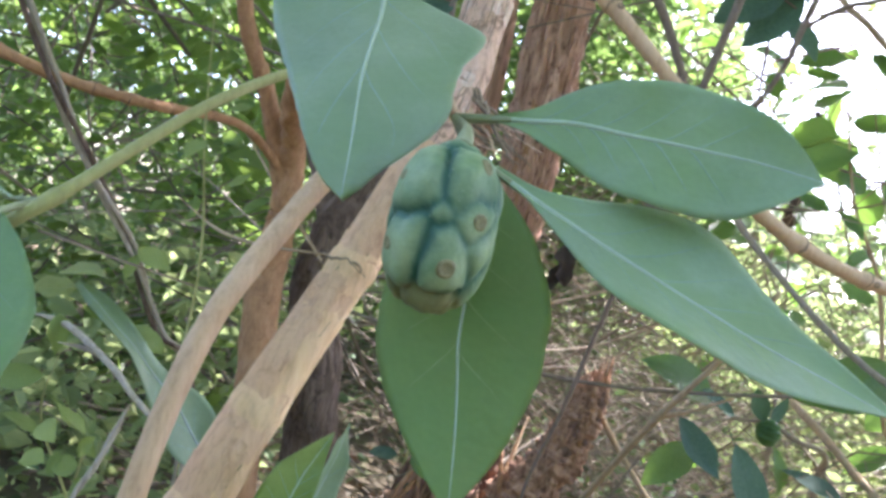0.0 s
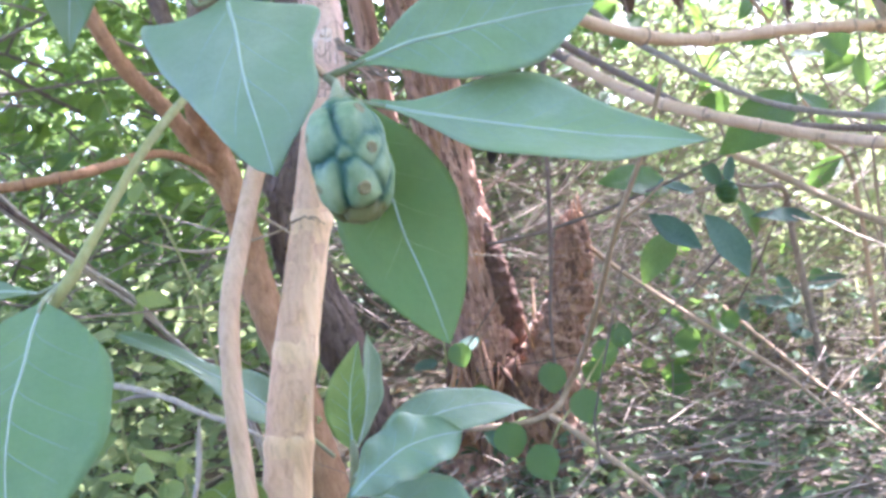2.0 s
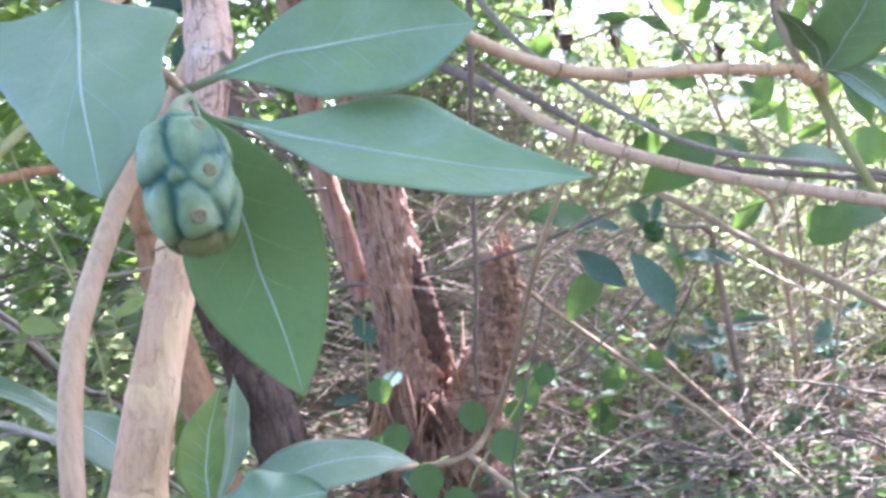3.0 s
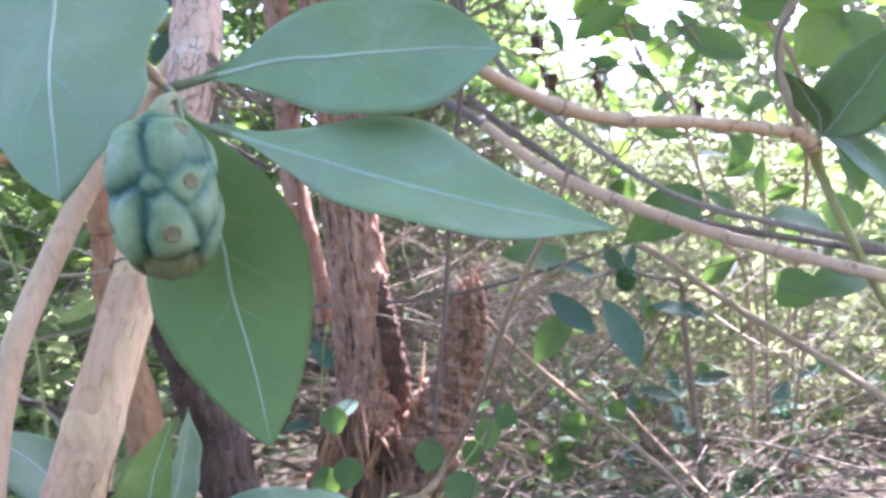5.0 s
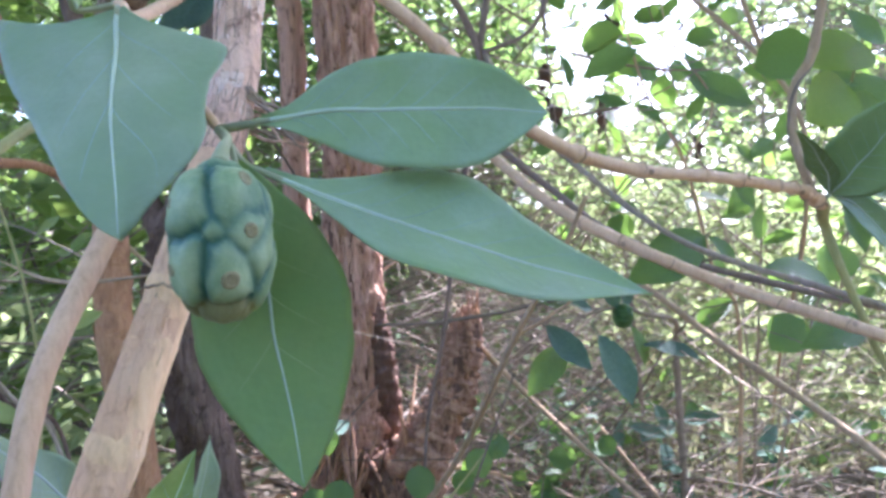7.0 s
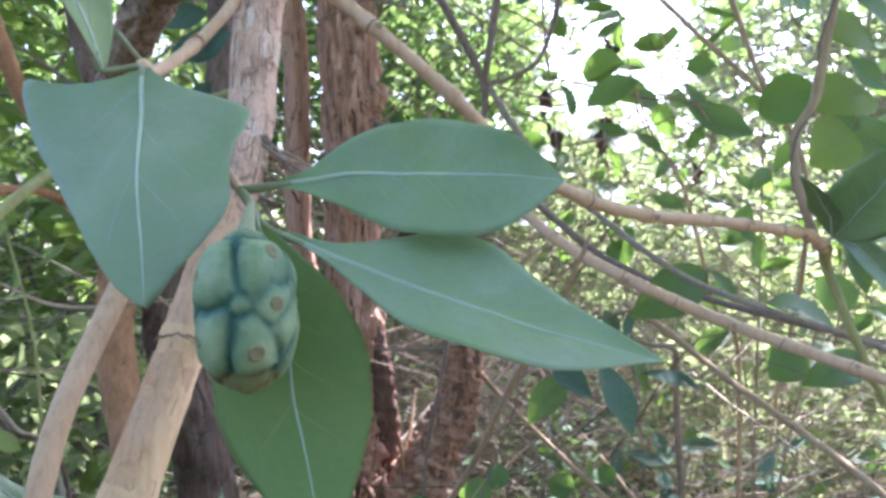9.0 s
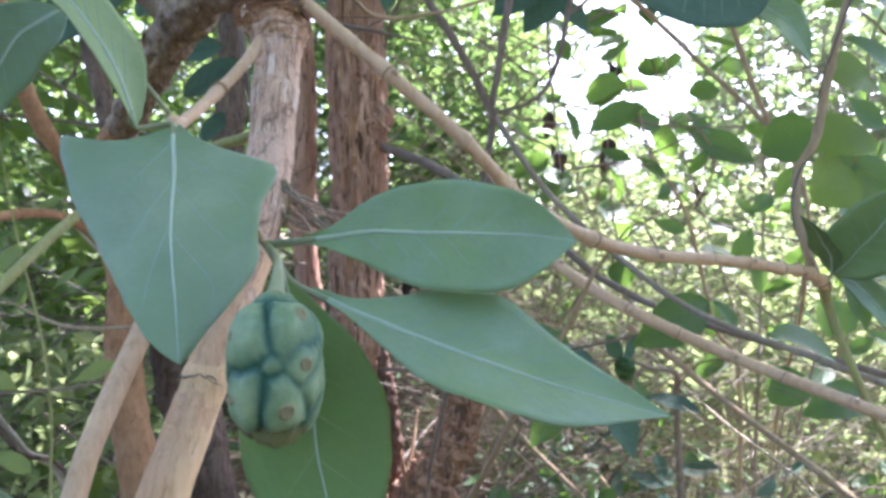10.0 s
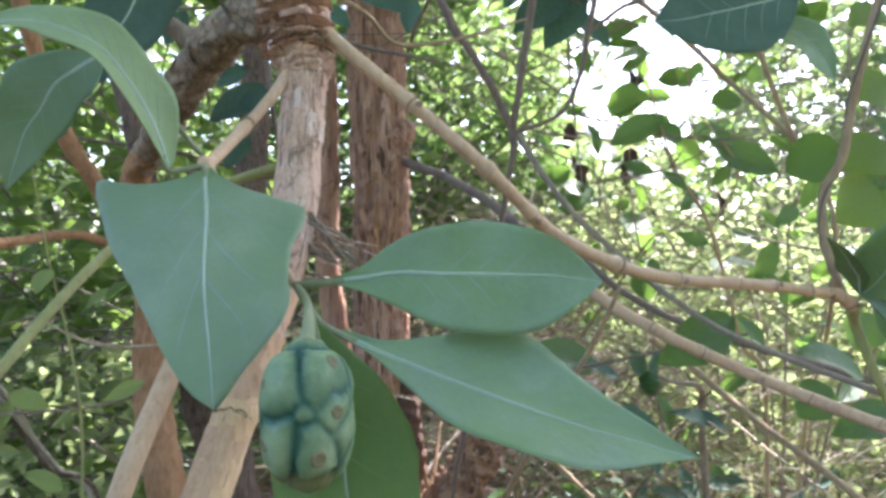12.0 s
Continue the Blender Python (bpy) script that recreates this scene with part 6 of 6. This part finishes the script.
def build_litter():
    gen = np.random.default_rng(78)
    n = 22000
    x, y = gen.uniform(-4.5, 5.0, n), gen.uniform(-4.5, 5.0, n)
    z = np.array([ground_height(a, b) for a, b in zip(x.tolist(), y.tolist())]) + gen.uniform(0, 0.06, n)
    dry = Mass()
    dry.leaves(np.stack([x, y, z], 1), many_dirs(gen, n, -0.2, 0.4), many_dirs(gen, n, 0.3, 1), gen.uniform(0.02, 0.06, n), gen.uniform(0.01, 0.03, n))
    dry.done("leaf_litter", M_DRY, "scattered dry brown leaves on the soil", "litter")
    n = 15000
    x, y = gen.uniform(-2.4, 4.0, n), gen.uniform(1.35, 4.8, n)
    z = np.array([ground_height(a, b) for a, b in zip(x.tolist(), y.tolist())]) + np.abs(gen.normal(0, 0.3, n))
    p = np.stack([x, y, z], 1)
    p = p[~((np.abs(x - 0.17) < 0.3) & (y < 2.1)) & clumpy(p, 2.2, -0.12, 3)]
    m = 9000
    x, y = gen.uniform(0.3, 2.6, m), gen.uniform(1.15, 2.9, m)
    z = np.array([ground_height(a, b) for a, b in zip(x.tolist(), y.tolist())]) + np.abs(gen.normal(0, 0.16, m))
    q = np.stack([x, y, z], 1)
    p = np.concatenate([p, q[~((x < 0.5) & (y < 2.1)) & clumpy(q, 3.0, -0.05, 8)]])
    p = p[(p[:, 0] < 0.48 * p[:, 1]) | (gen.random(len(p)) < 0.15)]
    m = 2600
    x, y = gen.uniform(-0.2, 1.0, m), gen.uniform(0.7, 1.6, m)
    z = np.array([ground_height(a, b) for a, b in zip(x.tolist(), y.tolist())]) + np.abs(gen.normal(0, 0.06, m))
    p = np.concatenate([p, np.stack([x, y, z], 1)])
    n = len(p)
    green = Mass()
    green.leaves(p, many_dirs(gen, n, -0.5, 0.5), many_dirs(gen, n, 0, 1), gen.uniform(0.015, 0.045, n), gen.uniform(0.009, 0.024, n))
    m = 26000
    x, y = gen.uniform(1.0, 6.5, m), gen.uniform(1.9, 7.5, m)
    open_ground = x > 0.48 * y
    x, y = x[open_ground], y[open_ground]
    m = len(x)
    z = np.array([ground_height(a, b) for a, b in zip(x.tolist(), y.tolist())])
    grass = Mass()
    grass.leaves(np.stack([x, y, z], 1), many_dirs(gen, m, 0.3, 1.0), many_dirs(gen, m, -0.2, 0.5), gen.uniform(0.08, 0.3, m), gen.uniform(0.006, 0.013, m))
    grass.done("pale_grass", M_STRAW, "pale sunlit grass of the clearing", "grass")
    green.done("low_green_plants", M_WEED, "low green weeds among the dry twigs", "weeds")


build_litter()


def build_left_foliage():
    pick = random.Random(79)
    gen = np.random.default_rng(79)
    mass, wood = Mass(), Mass()
    at, way, size = [], [], []
    for k in range(2600):
        x = pick.uniform(-3.4, 0.4)
        y = pick.uniform(1.6, 4.4) + max(0, x + 0.5) * 0.8
        z = pick.uniform(0.0, 2.9)
        if -0.25 < x < 0.4 and y < 2.4:
            continue
        if noise.noise(Vector((x * 1.3, y * 1.3, z * 1.3))) < -0.18:
            continue
        b, d = Vector((x, y, z)), rand_dir(pick, -0.6, 0.3)
        length, pairs, small = pick.uniform(0.10, 0.22), pick.randint(5, 9), pick.uniform(0.022, 0.04)
        side = d.cross(Vector((0, 0, 1)))
        side = side.normalized() if side.length > 0.1 else Vector((1, 0, 0))
        wood.twig([(*b, 0.0012), (*(b + d * length * 0.5 + Vector((0, 0, 0.01))), 0.001), (*(b + d * length), 0.0006)], 3)
        for i in range(pairs):
            for s in (-1, 1):
                at.append(b + d * (length * (i + 1) / pairs))
                way.append(side * s + d * 0.45 + Vector((0, 0, pick.uniform(-0.35, 0.2))))
                size.append(small * pick.uniform(0.8, 1.2))
    n = len(at)
    size = np.array(size)
    mass.leaves(np.array(at), np.array(way), np.stack([gen.uniform(-0.4, 0.4, n), gen.uniform(-0.7, 0.1, n), np.ones(n)], 1), size, size * 0.42, 0.1)
    for k in range(260):
        x, y = pick.uniform(-3.0, 0.2), pick.uniform(1.6, 4.0)
        s = Vector((x, y, pick.uniform(-0.1, 1.6)))
        d = rand_dir(pick, 0.0, 1.0) * pick.uniform(0.5, 1.4)
        wood.twig(smooth_line([(*s, 0.006), (*(s + d * 0.5 + rand_dir(pick) * 0.08), 0.004), (*(s + d), 0.002)], 8), 5)
    mass.done("feathery_foliage", M_FINE, "feathery green foliage of small paired leaflets", "foliage")
    wood.done("feathery_foliage_twigs", M_DARKTWIG, "thin twigs that carry the feathery foliage", "twigs")


build_left_foliage()


def leaf_cloud(name, n, lo, hi, size, scale, keep, seed, material, label, category, fold=0.25):
    gen = np.random.default_rng(seed)
    p = gen.uniform(lo, hi, (n, 3))
    p = p[clumpy(p, scale, keep, seed)]
    p = p[~in_gap(p) | (gen.random(len(p)) < 0.05)]
    az = np.degrees(np.arctan2(p[:, 0], p[:, 1]))
    el = np.degrees(np.arctan2(p[:, 2] - 0.75, np.hypot(p[:, 0], p[:, 1])))
    p = p[~((az > 24) & (az < 52) & (el > -5) & (el < 13)) | (gen.random(len(p)) < np.where(az > 31, 0.92, 0.65))]      # thinner towards the clearing
    n = len(p)
    ln = np.clip(np.exp(gen.normal(0, 0.38, n)), 0.45, 2.1) * size
    m = Mass()
    m.leaves(p, many_dirs(gen, n, -0.8, 0.5), many_dirs(gen, n, -0.2, 1), ln, ln * gen.uniform(0.45, 0.65, n), fold)
    return m.done(name, material, label, category)


def build_far_foliage():
    leaf_cloud("sunlit_foliage", 11500, (0.2, 4.4, -0.1), (2.3, 6.6, 3.0), 0.08, 1.6, -0.14, 80, M_PALE, "sunlit yellow-green bushes in the distance", "foliage")
    leaf_cloud("clearing_edge_foliage", 30000, (2.3, 6.2, -0.1), (9.5, 8.6, 3.4), 0.085, 1.2, -0.14, 81, M_PALE, "sunlit yellow-green bushes beyond the clearing", "foliage")
    leaf_cloud("shaded_foliage", 27000, (-5.5, 4.2, -0.1), (0.9, 6.2, 3.9), 0.085, 1.3, -0.22, 82, M_FINE, "shaded green bushes in the distance", "foliage")
    leaf_cloud("high_foliage", 10000, (-0.4, 3.4, 1.1), (2.4, 4.8, 3.4), 0.066, 1.9, -0.02, 83, M_FINE, "green foliage of the trees behind", "foliage")
    leaf_cloud("near_foliage", 6200, (-2.6, 1.7, 0.2), (-0.3, 3.4, 2.4), 0.072, 1.7, -0.05, 86, M_MIDMASS, "shaded green bush with oval leaves", "foliage")
    leaf_cloud("pale_foliage", 26000, (0.9, 2.5, -0.25), (4.6, 4.8, 1.2), 0.036, 2.0, -0.02, 87, M_FAR, "pale green bush with small leaves", "foliage")
    leaf_cloud("low_bush", 4200, (-1.5, 0.95, -0.05), (-0.25, 2.0, 0.6), 0.036, 2.2, -0.05, 88, M_FAR, "low pale green bush at the foot of the trees", "foliage")
    leaf_cloud("sunny_low_bush", 13000, (1.0, 1.8, 0.0), (3.8, 3.9, 0.85), 0.042, 2.6, -0.02, 89, M_FAR, "low pale green bush in the sun beside the clearing", "foliage")
    # Leaves added behind the eye, out of view, to cut the sky light there.
    leaf_cloud("surrounding_thicket", 14000, (-6.0, -6.0, -0.1), (6.0, -2.4, 4.4), 0.17, 0.8, -0.1, 95, M_PALE, "unseen leaves added behind the eye to dim light from there", "foliage")
    pick = random.Random(84)
    wood = Mass()
    for k in range(650):
        c = Vector((pick.uniform(-1.0, 5.5), pick.uniform(3.2, 6.0), pick.uniform(0.0, 2.2)))
        d = rand_dir(pick, -0.3, 0.9)
        ln = pick.uniform(0.4, 1.3)
        wood.twig(smooth_line([(*c, 0.006), (*(c + d * ln * 0.5 + rand_dir(pick) * 0.12), 0.0045), (*(c + d * ln), 0.002)], 7), 4)
    for k in range(170):
        c = Vector((pick.uniform(0.3, 2.6), pick.uniform(1.5, 3.2), pick.uniform(0.3, 1.7)))
        d = Vector((pick.uniform(-1, 1), pick.uniform(-0.4, 0.4), pick.uniform(-0.6, 0.9))).normalized()
        ln, r = pick.uniform(0.3, 0.9), pick.uniform(0.0015, 0.0042)
        mid = c + d * ln * 0.5 + rand_dir(pick) * 0.09
        wood.twig(smooth_line([(*c, r), (*mid, r * 0.8), (*(c + d * ln), r * 0.4)], 9), 5)
        for q in range(pick.randint(0, 2)):
            e = (d + rand_dir(pick) * 0.9).normalized()
            wood.twig(smooth_line([(*mid, r * 0.6), (*(mid + e * ln * 0.25 + rand_dir(pick) * 0.03), r * 0.4), (*(mid + e * ln * 0.5), r * 0.2)], 6), 4)
    wood.done("distant_stems", M_TWIG, "thin pale stems of the distant bushes", "twigs")
    gen = np.random.default_rng(85)
    n = 21000
    a = gen.uniform(0, 2 * np.pi, n)
    r = gen.uniform(9, 14, n)
    p = np.stack([r * np.cos(a), r * np.sin(a), np.abs(gen.normal(0, 1, n)) * np.where(np.sin(a) > 0.4, 3.2, 1.6) - 0.2], 1)
    p = p[~in_gap(p)]
    az = np.degrees(np.arctan2(p[:, 0], p[:, 1]))
    p = p[~((az > 14) & (az < 60)) | (gen.random(len(p)) < np.where(az > 30, 1.0, 0.4))]     # the clearing
    n = len(p)
    back = Mass()
    back.leaves(p, many_dirs(gen, n, -0.8, 0.6), many_dirs(gen, n, -0.3, 1), gen.uniform(0.2, 0.5, n), gen.uniform(0.12, 0.26, n))
    back.done("distant_thicket", M_PALE, "distant green thicket all round", "thicket")


build_far_foliage()

# right-hand leafy shrubs in the middle distance
for k, (base, ways) in enumerate((
        ((1.3, 1.9, -0.25), [[(1.2, 1.85, 0.5), (1.05, 1.8, 0.9), (0.9, 1.75, 1.25), (0.8, 1.7, 1.5)], [(1.35, 1.8, 0.6), (1.4, 1.7, 1.1), (1.35, 1.6, 1.6)], [(1.5, 1.8, 0.5), (1.7, 1.7, 0.9), (1.8, 1.6, 1.4)]]),
        ((1.0, 1.5, -0.2), [[(1.0, 1.45, 0.5), (0.98, 1.4, 0.8), (0.92, 1.3, 1.15), (0.86, 1.25, 1.4)], [(1.1, 1.4, 0.5), (1.2, 1.3, 0.85), (1.25, 1.2, 1.2)]]),
        ((1.9, 2.5, -0.2), [[(1.8, 2.5, 0.7), (1.6, 2.4, 1.2), (1.3, 2.4, 1.7)], [(2.0, 2.4, 0.8), (2.1, 2.3, 1.3), (2.0, 2.2, 1.9)]]),
        ((0.95, 1.9, -0.2), [[(0.86, 1.86, 0.6), (0.79, 1.82, 1.0), (0.85, 1.9, 1.3), (0.95, 1.9, 1.6)], [(0.86, 1.86, 0.6), (0.7, 1.8, 0.95), (0.66, 1.8, 1.2), (0.7, 1.8, 1.4)]]),
        ((0.75, 2.6, -0.1), [[(0.8, 2.6, 0.7), (0.7, 2.55, 1.2), (0.62, 2.5, 1.6), (0.5, 2.5, 1.9)], [(0.9, 2.6, 0.6), (1.0, 2.5, 1.2), (1.15, 2.5, 1.7)]]))):
    leafy_shrub("leafy_shrub", "slender shrub with scattered oval green leaves", base, ways, MID_LEAVES, 17, 0.10, 90 + k, M_TWIG, group="leafy shrubs behind", radius=0.0038, start=0.3, spread=0.08)
rng = random.Random(41)
for k in range(16):
    x, y = rng.uniform(0.3, 1.5), rng.uniform(1.25, 2.3)
    if x < 0.55 and y > 1.6:
        x += 0.45
    g = ground_height(x, y)
    ways = [[(x + rng.uniform(-0.1, 0.1), y + rng.uniform(-0.1, 0.1), g + rng.uniform(0.12, 0.22)), (x + rng.uniform(-0.2, 0.2), y + rng.uniform(-0.15, 0.1), g + rng.uniform(0.2, 0.42))] for n in range(2)]
    blue = k % 4 == 0
    leafy_shrub("seedling", "low seedling with narrow bluish leaves among dry twigs" if blue else "low seedling with small round green leaves among dry twigs", (x, y, g - 0.02), ways, BLUE_LEAVES if blue else MID_LEAVES, 6, 0.085 if blue else 0.052, 300 + k, M_GREENSTEM, radius=0.0022, start=0.4, category="seedling", group="seedlings in the undergrowth", spread=0.04)
for k in range(14):
    x, y = rng.uniform(0.45, 1.7), rng.uniform(1.3, 2.4)
    way = Vector((rng.choice((-1, 1)) * rng.uniform(0.5, 1), rng.uniform(-0.4, 0.3), rng.uniform(0.15, 0.7))).normalized()
    ln, r = rng.uniform(0.5, 1.0), rng.uniform(0.003, 0.0055)
    foot = Vector((x, y, ground_height(x, y) - 0.02))
    bare = thing("fallen_branch", foot, "dry tan fallen branch leaning in the undergrowth", "branch", "fallen branches")
    limb("stem", [(*foot, r), (*(foot + way * ln * 0.4 + rand_dir(rng) * 0.05), r * 0.85), (*(foot + way * ln * 0.75 + rand_dir(rng) * 0.05), r * 0.6), (*(foot + way * ln + rand_dir(rng) * 0.06), r * 0.25)], M_BROWNSTEM, bare, "", 30, 8, rough=0.15, seed=k)
    for n in range(2):
        b = foot + way * ln * rng.uniform(0.35, 0.7)
        e = (way + rand_dir(rng) * 0.8).normalized() * ln * 0.3
        limb("side_twig", [(*b, r * 0.5), (*(b + e * 0.5 + rand_dir(rng) * 0.02), r * 0.35), (*(b + e), r * 0.12)], M_BROWNSTEM, bare, "", 12, 6)
creeper = leafy_shrub("yellow_leaved_creeper", "thin creeper with narrow yellow-green leaves", (-0.33, 0.95, -0.05), [[(-0.33, 0.92, 0.3), (-0.32, 0.9, 0.6), (-0.35, 0.88, 0.8), (-0.37, 0.87, 0.95)], [(-0.4, 0.9, 0.25), (-0.45, 0.85, 0.4), (-0.42, 0.8, 0.5)]], YELLOW_LEAVES, 9, 0.055, 51, M_GREENSTEM, radius=0.003, start=0.2, category="creeper")
for base, tip in (((-0.341, 0.740, 0.413), (-0.322, 0.730, 0.442)), ((-0.339, 0.740, 0.404), (-0.363, 0.730, 0.398)), ((-0.333, 0.740, 0.393), (-0.332, 0.730, 0.372)), ((-0.361, 0.740, 0.414), (-0.364, 0.730, 0.389)), ((-0.337, 0.740, 0.433), (-0.318, 0.730, 0.419)), ((-0.397, 0.880, 0.630), (-0.345, 0.870, 0.611)), ((-0.392, 0.880, 0.623), (-0.400, 0.870, 0.589))):
    add_leaf(creeper, LIME_LEAVES, base, tip, (rng.uniform(-0.4, 0.4), -0.8, 0.5), rng)
limb("stem", [(-0.346, 0.750, 0.331, 0.002), (-0.340, 0.745, 0.396, 0.0016), (-0.336, 0.742, 0.432, 0.001)], M_GREENSTEM, creeper, "", 20, 6)


def build_shade_canopy():
    """Unseen leaf canopy added to shade the shrub, the undergrowth and the eye."""
    gen = np.random.default_rng(81)
    n = 11500
    p = gen.uniform((-2.6, -1.4, 2.3), (3.4, 4.4, 3.3), (n, 3))
    p = p[(p[:, 0] + p[:, 1] < 4.4) & clumpy(p, 1.1, -0.25, 5) & (((p[:, 0] - 0.3) / 3.0) ** 2 + ((p[:, 1] - 1.5) / 3.2) ** 2 < 1 + 0.6 * (gen.random(n) - 0.6))]
    # Extra leaves added to block sun flecks on the low leaves.
    q = gen.uniform((-0.9, -0.4, 2.2), (2.0, 2.6, 3.2), (3200, 3))
    q = np.concatenate([q, gen.uniform((0.55, 1.1, 2.3), (1.8, 2.75, 2.9), (1550, 3))])
    p = np.concatenate([p, q])
    p = p[~in_gap(p)]
    n = len(p)
    m = Mass()
    ln = gen.uniform(0.08, 0.16, n)
    m.leaves(p, many_dirs(gen, n, -0.6, 0.3), many_dirs(gen, n, 0.2, 1), ln, ln * 0.58)
    ob = mesh_object("crown", m.v, m.f, M_FAR, smooth=False)
    tagged(ob, "unseen leaf layer added overhead for shade", kind="stuff")
    put_under(ob, tree)


build_shade_canopy()
